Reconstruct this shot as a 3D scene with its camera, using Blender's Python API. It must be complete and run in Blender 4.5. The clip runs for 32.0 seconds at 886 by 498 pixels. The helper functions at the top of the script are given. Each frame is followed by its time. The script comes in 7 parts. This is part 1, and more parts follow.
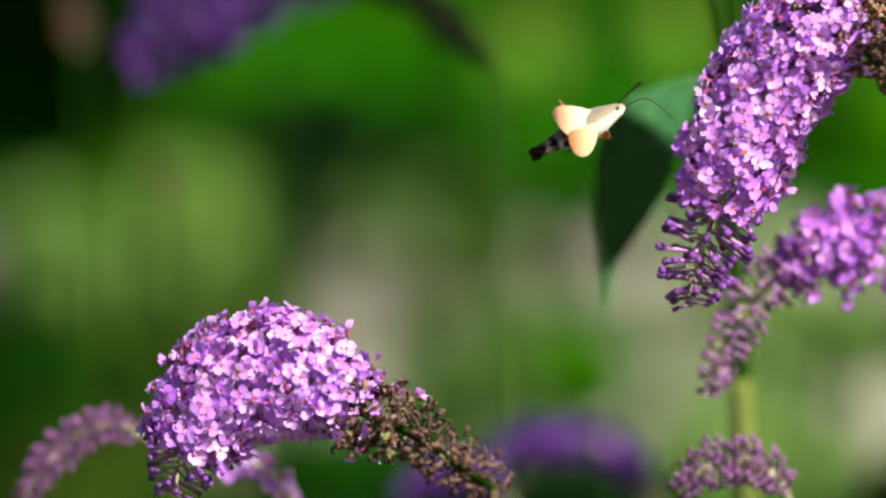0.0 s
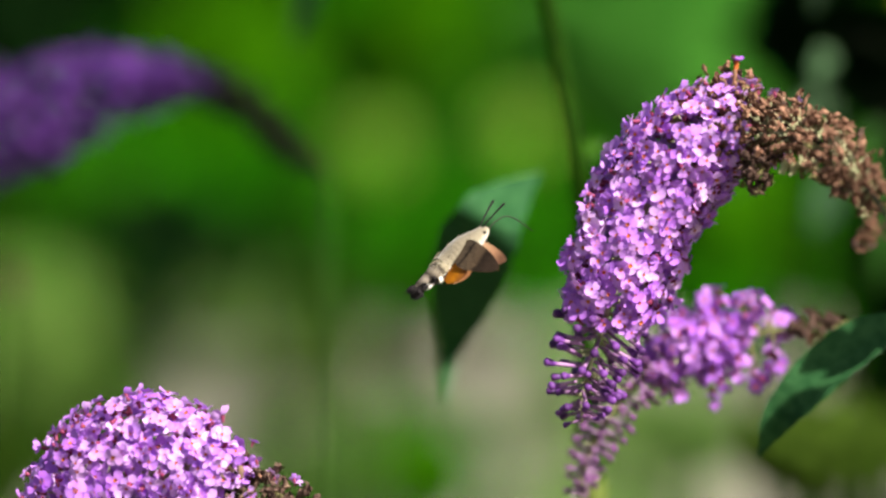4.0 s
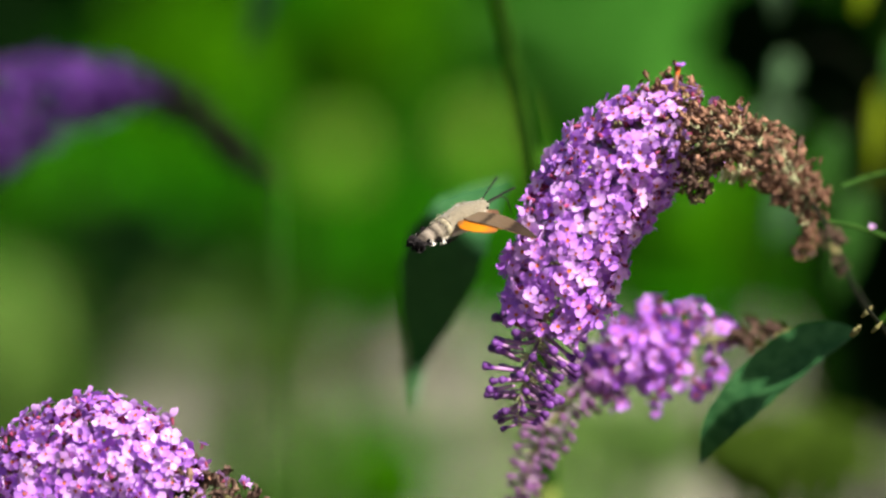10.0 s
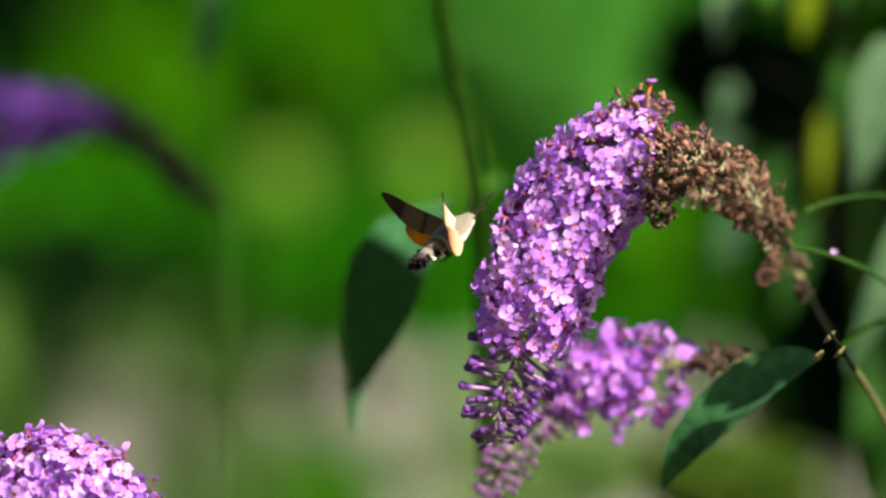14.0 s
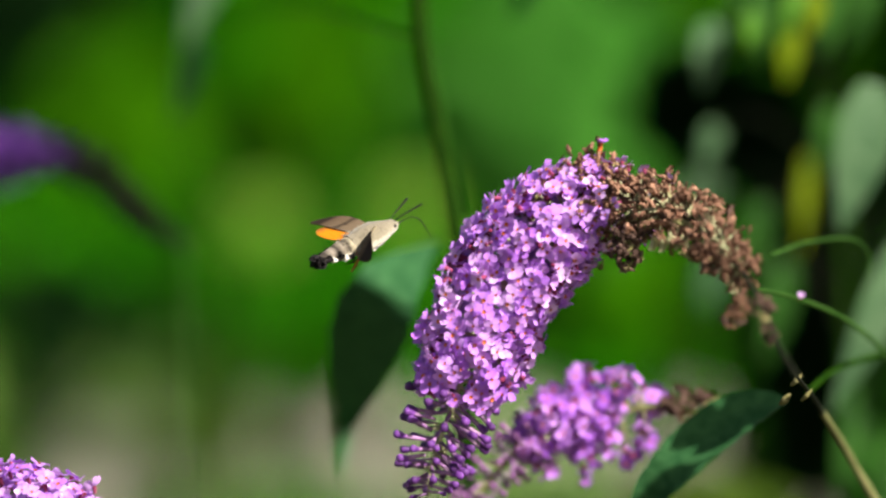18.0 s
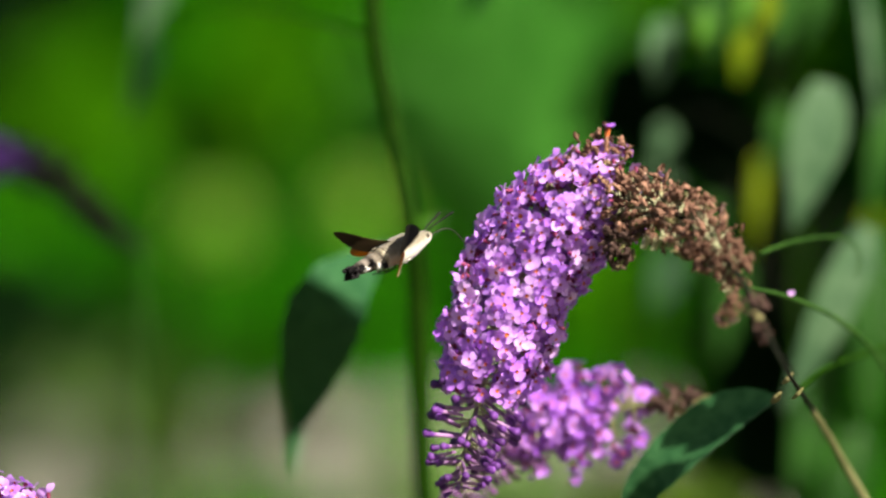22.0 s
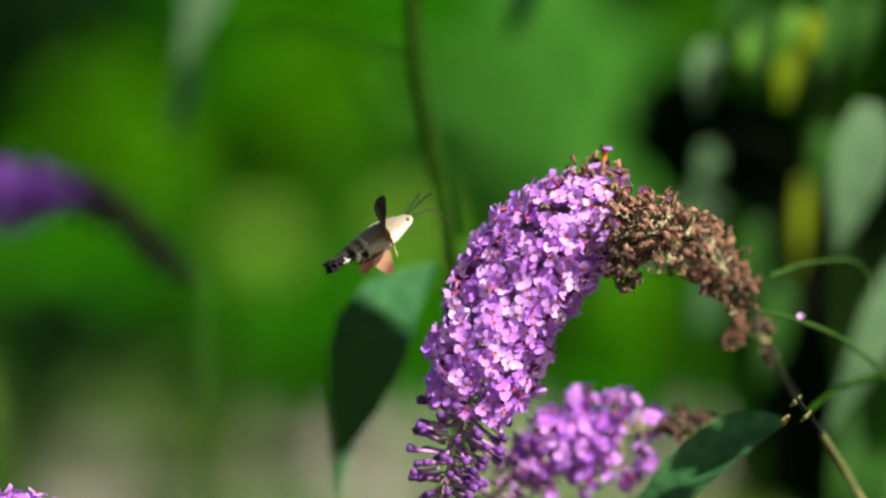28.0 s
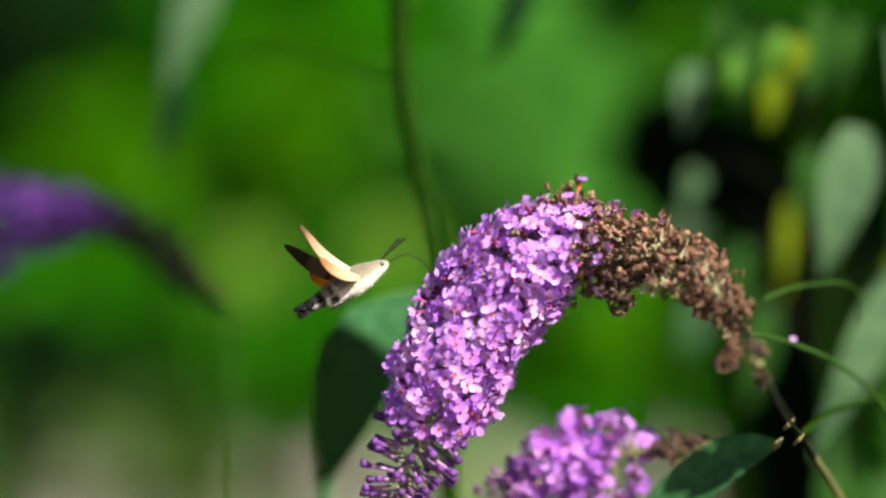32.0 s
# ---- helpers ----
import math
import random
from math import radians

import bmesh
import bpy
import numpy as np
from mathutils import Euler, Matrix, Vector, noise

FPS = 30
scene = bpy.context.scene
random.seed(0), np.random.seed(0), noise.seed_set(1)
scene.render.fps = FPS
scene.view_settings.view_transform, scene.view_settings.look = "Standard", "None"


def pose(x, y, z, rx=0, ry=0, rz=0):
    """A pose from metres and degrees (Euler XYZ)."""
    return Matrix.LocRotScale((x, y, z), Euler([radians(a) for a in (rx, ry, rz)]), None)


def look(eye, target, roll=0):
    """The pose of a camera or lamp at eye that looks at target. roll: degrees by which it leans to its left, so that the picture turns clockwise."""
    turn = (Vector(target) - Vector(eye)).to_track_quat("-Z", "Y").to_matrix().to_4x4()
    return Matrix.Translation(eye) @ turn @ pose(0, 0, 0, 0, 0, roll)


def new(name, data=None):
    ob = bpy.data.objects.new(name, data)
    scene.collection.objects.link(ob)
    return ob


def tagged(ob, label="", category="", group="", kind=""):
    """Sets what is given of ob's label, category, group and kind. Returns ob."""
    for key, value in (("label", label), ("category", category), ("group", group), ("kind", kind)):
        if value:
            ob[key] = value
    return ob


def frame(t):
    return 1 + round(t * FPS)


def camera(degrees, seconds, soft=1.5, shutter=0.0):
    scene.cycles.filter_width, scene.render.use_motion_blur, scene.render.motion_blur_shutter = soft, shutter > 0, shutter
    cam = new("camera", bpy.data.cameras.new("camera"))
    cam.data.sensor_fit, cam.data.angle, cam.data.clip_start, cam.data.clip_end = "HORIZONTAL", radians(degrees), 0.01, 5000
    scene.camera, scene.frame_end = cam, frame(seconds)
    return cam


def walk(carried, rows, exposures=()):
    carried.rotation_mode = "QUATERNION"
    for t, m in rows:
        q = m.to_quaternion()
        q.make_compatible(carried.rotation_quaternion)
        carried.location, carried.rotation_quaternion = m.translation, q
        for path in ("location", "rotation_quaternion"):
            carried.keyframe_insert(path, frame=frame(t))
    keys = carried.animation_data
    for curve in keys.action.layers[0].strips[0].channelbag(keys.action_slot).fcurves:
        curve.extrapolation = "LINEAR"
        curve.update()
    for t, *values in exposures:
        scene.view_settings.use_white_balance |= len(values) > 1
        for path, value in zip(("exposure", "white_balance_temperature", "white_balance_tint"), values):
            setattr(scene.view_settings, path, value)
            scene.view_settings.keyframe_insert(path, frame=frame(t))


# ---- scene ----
cam = camera(8.3, 32.0, soft=2.5)
cam.data.dof.use_dof = True
cam.data.dof.focus_distance = 1.985
cam.data.dof.aperture_fstop = 4.1
walk(cam, [
    (0, pose(0, 0, 1.3, 89.0096, 0, 1.7387)), (0.5, pose(0, 0, 1.3, 89.1800, 0, 1.4844)),
    (1, pose(0, 0, 1.3, 89.3626, 0, 1.1770)), (1.5, pose(0, 0, 1.3, 89.5008, 0, 0.9517)),
    (2, pose(0, 0, 1.3, 89.6267, 0, 0.7317)), (2.5, pose(0, 0, 1.3, 89.7158, 0, 0.5064)),
    (3, pose(0, 0, 1.3, 89.7890, 0, 0.3155)), (3.5, pose(0, 0, 1.3, 89.9189, 0, 0.2731)),
    (5.5, pose(0, 0, 1.3, 89.9677, 0, 0.3553)), (6, pose(0, 0, 1.3, 89.9353, 0, 0.3155)),
    (6.5, pose(0, 0, 1.3, 89.9189, 0, 0.1750)), (7, pose(0, 0, 1.3, 89.9189, 0, 0.0769)),
    (7.5, pose(0, 0, 1.3, 89.9353, 0, 0.0265)), (8, pose(0, 0, 1.3, 89.9189, 0, -0.0477)),
    (8.5, pose(0, 0, 1.3, 89.9677, 0, -0.0716)), (9, pose(0, 0, 1.3, 90.0000, 0, 0.0000)),
    (9.5, pose(0, 0, 1.3, 90.0244, 0, 0.0292)), (10, pose(0, 0, 1.3, 90.0244, 0, -0.0795)),
    (10.5, pose(0, 0, 1.3, 90.1299, 0, -0.2095)), (11, pose(0, 0, 1.3, 90.2763, 0, -0.2996)),
    (11.5, pose(0, 0, 1.3, 90.3818, 0, -0.4295)), (12, pose(0, 0, 1.3, 90.4385, 0, -0.4640)),
    (12.5, pose(0, 0, 1.3, 90.4629, 0, -0.4719)), (13, pose(0, 0, 1.3, 90.4385, 0, -0.5223)),
    (13.5, pose(0, 0, 1.3, 90.4141, 0, -0.5594)), (14, pose(0, 0, 1.3, 90.2598, 0, -0.6071)),
    (14.5, pose(0, 0, 1.3, 90.3250, 0, -0.7158)), (16.5, pose(0, 0, 1.3, 90.3733, 0, -0.7185)),
    (17, pose(0, 0, 1.3, 90.4385, 0, -0.7185)), (17.5, pose(0, 0, 1.3, 90.5928, 0, -0.7158)),
    (18, pose(0, 0, 1.3, 90.6660, 0, -0.7582)), (18.5, pose(0, 0, 1.3, 90.6172, 0, -0.7662)),
    (19, pose(0, 0, 1.3, 90.7148, 0, -0.6283)), (19.5, pose(0, 0, 1.3, 90.7391, 0, -0.5965)),
    (20, pose(0, 0, 1.3, 90.6983, 0, -0.6946)), (20.5, pose(0, 0, 1.3, 90.7148, 0, -0.8616)),
    (21, pose(0, 0, 1.3, 90.7227, 0, -1.0498)), (21.5, pose(0, 0, 1.3, 90.6172, 0, -1.1797)),
    (22, pose(0, 0, 1.3, 90.6495, 0, -1.2009)), (22.5, pose(0, 0, 1.3, 90.6575, 0, -1.1664)),
    (23, pose(0, 0, 1.3, 90.6334, 0, -1.2009)), (23.5, pose(0, 0, 1.3, 90.5766, 0, -1.2141)),
    (24, pose(0, 0, 1.3, 90.5846, 0, -1.2300)), (24.5, pose(0, 0, 1.3, 90.5196, 0, -1.2300)),
    (25, pose(0, 0, 1.3, 90.6087, 0, -1.1240)), (25.5, pose(0, 0, 1.3, 90.6660, 0, -1.0047)),
    (27.5, pose(0, 0, 1.3, 90.7794, 0, -0.7582)), (28, pose(0, 0, 1.3, 90.8645, 0, -0.7900)),
    (28.5, pose(0, 0, 1.3, 90.9581, 0, -0.7529)), (29, pose(0, 0, 1.3, 90.8566, 0, -0.7423)),
    (29.5, pose(0, 0, 1.3, 90.8767, 0, -0.8086)), (30, pose(0, 0, 1.3, 90.9093, 0, -0.9067)),
    (30.5, pose(0, 0, 1.3, 90.9581, 0, -0.8192)), (31, pose(0, 0, 1.3, 91.0228, 0, -0.8033)),
    (31.5, pose(0, 0, 1.3, 91.0472, 0, -0.9040)), (32, pose(0, 0, 1.3, 91.0798, 0, -0.9252)),
])


# ---- light ----
sky_world = bpy.data.worlds.new("sky")
scene.world = sky_world
sky_world.use_nodes = True
wn = sky_world.node_tree
sky = wn.nodes.new("ShaderNodeTexSky")
sky.sky_type = "NISHITA"
sky.sun_disc = False
sky.air_density, sky.dust_density, sky.ozone_density = 0.7, 2.0, 0.4
sky.sun_elevation, sky.sun_rotation = radians(38), radians(138)
wn.links.new(sky.outputs[0], wn.nodes["Background"].inputs[0])
wn.nodes["Background"].inputs[1].default_value = 0.05
sun = new("sun", bpy.data.lights.new("sun", "SUN"))
sun.data.energy, sun.data.angle, sun.data.color = 5.0, radians(0.55), (1.0, 0.95, 0.86)
sun.matrix_world = look((0.72, -0.80, 0.84), (0, 0, 0))
scene.view_settings.exposure = 0.95

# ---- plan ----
EYE_Z, FOCAL, DEPTH = 1.3, 10804.6, 2.0
MM = 0.001
UNIT = DEPTH / FOCAL


def P(x, y, d=DEPTH):
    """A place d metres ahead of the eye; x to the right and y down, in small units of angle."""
    return Vector(((x - 784) * d / FOCAL, d, EYE_Z + (441 - y) * d / FOCAL))


# ---- materials ----
def nodes_of(name):
    m = bpy.data.materials.new(name)
    m.use_nodes = True
    nt = m.node_tree
    return m, nt, nt.nodes["Principled BSDF"], nt.nodes["Material Output"]


def mixer(nt, kind, a, b, fac):
    n = nt.nodes.new("ShaderNodeMix")
    n.data_type = "RGBA"
    n.blend_type = kind
    for sock, v in ((n.inputs[6], a), (n.inputs[7], b), (n.inputs[0], fac)):
        if isinstance(v, bpy.types.NodeSocket):
            nt.links.new(v, sock)
        elif isinstance(v, tuple):
            sock.default_value = (*v, 1)
        else:
            sock.default_value = v
    return n.outputs[2]


def ramp(nt, src, stops):
    n = nt.nodes.new("ShaderNodeValToRGB")
    while len(n.color_ramp.elements) < len(stops):
        n.color_ramp.elements.new(0.5)
    for e, (p, c) in zip(n.color_ramp.elements, stops):
        e.position, e.color = p, (*c, 1)
    nt.links.new(src, n.inputs[0])
    return n.outputs[0]


def noise_of(nt, scale, detail=3, coords="Object"):
    co = nt.nodes.new("ShaderNodeTexCoord")
    n = nt.nodes.new("ShaderNodeTexNoise")
    n.inputs["Scale"].default_value, n.inputs["Detail"].default_value = scale, detail
    nt.links.new(co.outputs[coords], n.inputs["Vector"])
    return n.outputs["Fac"]


def bump_of(nt, bsdf, src, strength, distance):
    b = nt.nodes.new("ShaderNodeBump")
    b.inputs["Strength"].default_value, b.inputs["Distance"].default_value = strength, distance
    nt.links.new(src, b.inputs["Height"])
    nt.links.new(b.outputs[0], bsdf.inputs["Normal"])


def see_through(nt, bsdf, out, colour, share):
    """Adds light that shines through a thin sheet."""
    tr = nt.nodes.new("ShaderNodeBsdfTranslucent")
    mx = nt.nodes.new("ShaderNodeMixShader")
    mx.inputs[0].default_value = share
    if isinstance(colour, tuple):
        tr.inputs[0].default_value = (*colour, 1)
    else:
        nt.links.new(colour, tr.inputs[0])
    nt.links.new(bsdf.outputs[0], mx.inputs[1])
    nt.links.new(tr.outputs[0], mx.inputs[2])
    nt.links.new(mx.outputs[0], out.inputs[0])


def rnd(nt, island):
    if island:
        return nt.nodes.new("ShaderNodeNewGeometry").outputs["Random Per Island"]
    return nt.nodes.new("ShaderNodeObjectInfo").outputs["Random"]


def petal_mat(name, pale, deep, island=False, share=0.2, grain=900):
    m, nt, b, out = nodes_of(name)
    c = ramp(nt, rnd(nt, island), [(0.0, deep), (0.6, tuple((p + q) / 2 for p, q in zip(pale, deep))), (1.0, pale)])
    n = noise_of(nt, grain)
    c = mixer(nt, "MULTIPLY", c, ramp(nt, n, [(0.3, (0.78, 0.7, 0.86)), (0.7, (1, 1, 1))]), 0.7)
    nt.links.new(c, b.inputs["Base Color"])
    b.inputs["Roughness"].default_value = 0.55
    b.inputs["Sheen Weight"].default_value = 0.1
    b.inputs["Specular IOR Level"].default_value = 0.2
    bump_of(nt, b, n, 0.3, 0.0004)
    see_through(nt, b, out, c, share)
    return m


def plain_mat(name, a, c2, rough=0.6, scale=300.0, share=0.0, bump=0.3, dist=0.0005, vary=0.0, island=False):
    m, nt, b, out = nodes_of(name)
    n = noise_of(nt, scale, 5)
    c = ramp(nt, n, [(0.3, a), (0.7, c2)])
    if vary:
        c = mixer(nt, "MULTIPLY", c, ramp(nt, rnd(nt, island), [(0, (1 - vary,) * 3), (1, (1 + vary * 0.4,) * 3)]), 1.0)
    nt.links.new(c, b.inputs["Base Color"])
    b.inputs["Roughness"].default_value = rough
    b.inputs["Specular IOR Level"].default_value = 0.5 if rough < 0.3 else 0.25 if rough < 0.56 else 0.03
    bump_of(nt, b, n, bump, dist)
    if share:
        see_through(nt, b, out, c, share)
    return m


def foliage_mat(name, dark, light, share=0.35, rough=0.9, big=3.0):
    """Leaves of a shrub: each leaf its own tone, and drifts of tone through the shrub."""
    m, nt, b, out = nodes_of(name)
    c = ramp(nt, rnd(nt, True), [(0.0, dark), (1.0, light)])
    drift = ramp(nt, noise_of(nt, big, 2), [(0.35, (0.55, 0.62, 0.5)), (0.65, (1.25, 1.2, 1.1))])
    c = mixer(nt, "MULTIPLY", c, drift, 1.0)
    nt.links.new(c, b.inputs["Base Color"])
    b.inputs["Roughness"].default_value = rough
    b.inputs["Specular IOR Level"].default_value = 0.02
    bump_of(nt, b, noise_of(nt, 60.0), 0.3, 0.002)
    see_through(nt, b, out, c, share)
    return m


M_petal = petal_mat("lilac_petal", (0.91, 0.58, 0.97), (0.50, 0.18, 0.79))
M_petal_joined = petal_mat("lilac_petal_joined", (0.91, 0.58, 0.97), (0.50, 0.18, 0.79), island=True)
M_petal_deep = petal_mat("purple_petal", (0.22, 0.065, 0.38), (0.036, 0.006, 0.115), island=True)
# darker copy of the purple petal, with shade in its colour
M_petal_shade = petal_mat("purple_petal_shaded", (0.15, 0.03, 0.32), (0.04, 0.007, 0.12), island=True)
M_petal_violet = petal_mat("violet_petal", (0.72, 0.36, 0.86), (0.42, 0.12, 0.68))
M_petal_cool = petal_mat("cool_lilac_petal", (0.78, 0.42, 0.90), (0.48, 0.15, 0.74))
# darkest copy, for purple florets turned from the light
M_petal_dusk = petal_mat("purple_petal_shade_dark", (0.07, 0.015, 0.15), (0.022, 0.006, 0.055), island=True)
M_tube = plain_mat("corolla_tube", (0.22, 0.025, 0.06), (0.36, 0.06, 0.15), 0.5, 700, 0.15)
M_throat = plain_mat("orange_throat", (0.50, 0.10, 0.03), (0.66, 0.22, 0.06), 0.6, 900)
M_bud = plain_mat("violet_bud", (0.085, 0.02, 0.15), (0.27, 0.085, 0.41), 0.45, 800, 0.1, vary=0.5)
M_budstalk = plain_mat("pale_bud_tube", (0.24, 0.075, 0.30), (0.56, 0.34, 0.52), 0.5, 500, 0.1, vary=0.5)
M_budpale = plain_mat("pinkish_violet_bud", (0.15, 0.045, 0.17), (0.36, 0.16, 0.35), 0.6, 800, 0.1, vary=0.5, island=True)
M_wither = plain_mat("withered_brown", (0.19, 0.09, 0.058), (0.44, 0.245, 0.16), 0.8, 500, 0.1, vary=0.6)
M_withertan = plain_mat("withered_tan", (0.22, 0.13, 0.09), (0.40, 0.26, 0.18), 0.8, 500, 0.15, vary=0.4)
M_faded = plain_mat("faded_lilac", (0.30, 0.17, 0.30), (0.46, 0.30, 0.44), 0.8, 500, 0.15, vary=0.4)
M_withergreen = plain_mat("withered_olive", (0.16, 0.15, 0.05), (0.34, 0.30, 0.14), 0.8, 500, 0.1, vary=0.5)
M_stem = plain_mat("green_stem", (0.007, 0.028, 0.001), (0.015, 0.047, 0.002), 0.6, 200)
M_stempale = plain_mat("pale_felted_stem", (0.30, 0.30, 0.16), (0.46, 0.44, 0.26), 0.75, 300)
M_stemlime = plain_mat("lime_stem", (0.11, 0.15, 0.03), (0.17, 0.21, 0.05), 0.6, 60)
M_shoot = plain_mat("olive_brown_shoot", (0.07, 0.075, 0.025), (0.21, 0.20, 0.085), 0.8, 45)
# dark brown withered flowers; on the hanging tufts it also stands for shade
M_witherdark = plain_mat("withered_dark_brown_and_shaded", (0.055, 0.032, 0.027), (0.18, 0.11, 0.085), 0.85, 500, 0.05, vary=0.5)
# stalk colour with shade put into it, for stalks that look unlit
M_shade = plain_mat("stalk_shade_black", (0.010, 0.012, 0.008), (0.022, 0.024, 0.014), 0.8, 200)
M_sprig = plain_mat("thin_green_stalk", (0.016, 0.05, 0.008), (0.04, 0.095, 0.016), 0.7, 200)
M_bark = plain_mat("brown_bark", (0.06, 0.045, 0.025), (0.16, 0.12, 0.07), 0.85, 120, bump=0.7, dist=0.003)
M_leaf = plain_mat("leaf_dark_green", (0.004, 0.020, 0.006), (0.010, 0.036, 0.009), 0.7, 90, 0.06, vary=0.2)
M_leaf_hang = plain_mat("leaf_blue_green", (0.016, 0.064, 0.021), (0.040, 0.120, 0.042), 0.62, 220, 0.02, bump=0.5, dist=0.0006)
M_leaf_under = plain_mat("leaf_grey_underside", (0.16, 0.25, 0.15), (0.25, 0.34, 0.22), 0.7, 120, 0.25)
M_leaf_pale = plain_mat("leaf_grey_green", (0.044, 0.098, 0.042), (0.100, 0.170, 0.082), 0.6, 110, 0.12)
M_leaf_green = plain_mat("leaf_mid_green", (0.018, 0.065, 0.010), (0.04, 0.12, 0.018), 0.6, 60, 0.3)
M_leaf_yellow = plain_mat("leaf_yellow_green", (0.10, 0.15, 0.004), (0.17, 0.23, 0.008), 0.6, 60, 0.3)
M_leaf_soft = plain_mat("leaf_soft_green", (0.03, 0.075, 0.034), (0.06, 0.12, 0.06), 0.6, 60, 0.15)
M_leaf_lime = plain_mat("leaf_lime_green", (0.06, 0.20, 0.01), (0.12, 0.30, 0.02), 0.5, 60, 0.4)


# ---- mesh tools ----
def link(name, verts, faces, mats, parent=None, slots=None, label="", smooth=True, at=None):
    me = bpy.data.meshes.new(name)
    me.from_pydata([tuple(v) for v in verts], [], faces)
    for m in mats if isinstance(mats, (list, tuple)) else [mats]:
        me.materials.append(m)
    if slots:
        me.polygons.foreach_set("material_index", slots)
    me.polygons.foreach_set("use_smooth", [smooth] * len(me.polygons))
    me.update()
    return hang(name, me, parent, label, at)


def hang(name, me, parent=None, label="", at=None):
    ob = new(name, me)
    if at is not None:
        ob.matrix_basis = at
    if parent is not None:
        ob.parent = parent
    if label:
        ob["label"] = label
    return ob


def thing(name, place, label, category, group="", kind=""):
    ob = new(name)
    ob.location = place
    ob.empty_display_size = 0.02
    return tagged(ob, label, category, group, kind)


class Shape:
    """Gathers vertices, faces and material slots."""

    def __init__(self):
        self.v, self.f, self.s = [], [], []

    def add(self, verts, faces, m=None, slot=0):
        o = len(self.v)
        self.v += [(m @ Vector(p)) if m else Vector(p) for p in verts]
        self.f += [tuple(i + o for i in f) for f in faces]
        self.s += [slot] * len(faces) if isinstance(slot, int) else slot
        return self

    def put(self, name, mats, parent=None, label="", smooth=True, at=None):
        return link(name, self.v, self.f, mats, parent, self.s, label, smooth, at)


def spline(points, n):
    """n + 1 points along a smooth curve through the points (vectors or tuples)."""
    pts = [Vector(p) for p in points]
    pts = [2 * pts[0] - pts[1], *pts, 2 * pts[-1] - pts[-2]]
    res = []
    k = len(pts) - 3
    for i in range(n + 1):
        u = min(i / n * k, k - 1e-6)
        j = int(u)
        u -= j
        a, b, c, d = pts[j:j + 4]
        res.append(0.5 * (2 * b + (c - a) * u + (2 * a - 5 * b + 4 * c - d) * u * u + (3 * b - a - 3 * c + d) * u ** 3))
    return res


def tube(points, radii, sides=7, cap=True):
    """A tube with given radii along the points."""
    verts, faces = [], []
    n = len(points)
    side = None
    for i, p in enumerate(points):
        d = (points[min(i + 1, n - 1)] - points[max(i - 1, 0)]).normalized()
        if side is None:
            side = d.orthogonal().normalized()
        side = (side - d * side.dot(d)).normalized()
        up = d.cross(side)
        r = radii[i] if isinstance(radii, (list, tuple)) else radii
        for k in range(sides):
            a = 2 * math.pi * k / sides
            verts.append(p + (side * math.cos(a) + up * math.sin(a)) * r)
    for i in range(n - 1):
        for k in range(sides):
            a, b = i * sides + k, i * sides + (k + 1) % sides
            faces.append((a, b, b + sides, a + sides))
    if cap:
        faces.append(tuple(range(sides))[::-1])
        faces.append(tuple((n - 1) * sides + k for k in range(sides)))
    return verts, faces


def basis(x=None, z=None, at=(0, 0, 0), spin=0.0):
    """A pose whose z axis points along z, turned about it by spin radians."""
    q = Vector(z).to_track_quat("Z", "Y").to_matrix().to_4x4()
    return Matrix.Translation(at) @ q @ Matrix.Rotation(spin, 4, "Z")


# ---- florets ----
def floret_shape(seed, size=3.3 * MM, open_=1.0, long_=2.6 * MM):
    """A four-lobed flower facing +z with its tube below it; slots: petal, tube, throat."""
    rng = random.Random(seed)
    s = Shape()
    tv, tf = tube([Vector((0, 0, -long_)), Vector((0, 0, -long_ * 0.4)), Vector((0, 0, -0.2 * MM))],
                  [0.55 * MM, 0.7 * MM, 0.95 * MM], 5, False)
    s.add(tv, tf, None, 1)
    lift = (1 - open_) * 3.2 * MM
    for k in range(4):
        a = k * math.pi / 2 + rng.uniform(-0.22, 0.22)
        r = size * rng.uniform(0.8, 1.12)
        w = r * rng.uniform(0.44, 0.52)
        tip = lift + rng.uniform(-1.5, 0.9) * MM
        wave = rng.uniform(-0.45, 0.45) * MM
        prof = [(0.14, 0.30), (0.42, 0.82), (0.72, 1.0), (0.93, 0.62)]
        v = []
        for u, ww in prof:
            z = 0.1 * MM + tip * u * u + 0.3 * MM * u
            for e in (-1, 0, 1):
                zz = z + (0.55 * MM if e else 0) * u + wave * e * u
                v.append(Vector((r * u * (0.94 if e else 1.03), w * ww * e, zz)))
        f = []
        for i in range(3):
            for j in range(2):
                q = i * 3 + j
                f.append((q, q + 3, q + 4, q + 1))
        s.add(v, f, Matrix.Rotation(a, 4, "Z"), 0)
    e = rng.choice((0.5, 0.62, 0.75)) * MM
    ring = [Vector((e * math.cos(i * math.pi / 3), e * math.sin(i * math.pi / 3), 0.5 * MM)) for i in range(6)]
    s.add([*ring, Vector((0, 0, -0.3 * MM))], [(i, (i + 1) % 6, 6) for i in range(6)], None, 2)
    return s


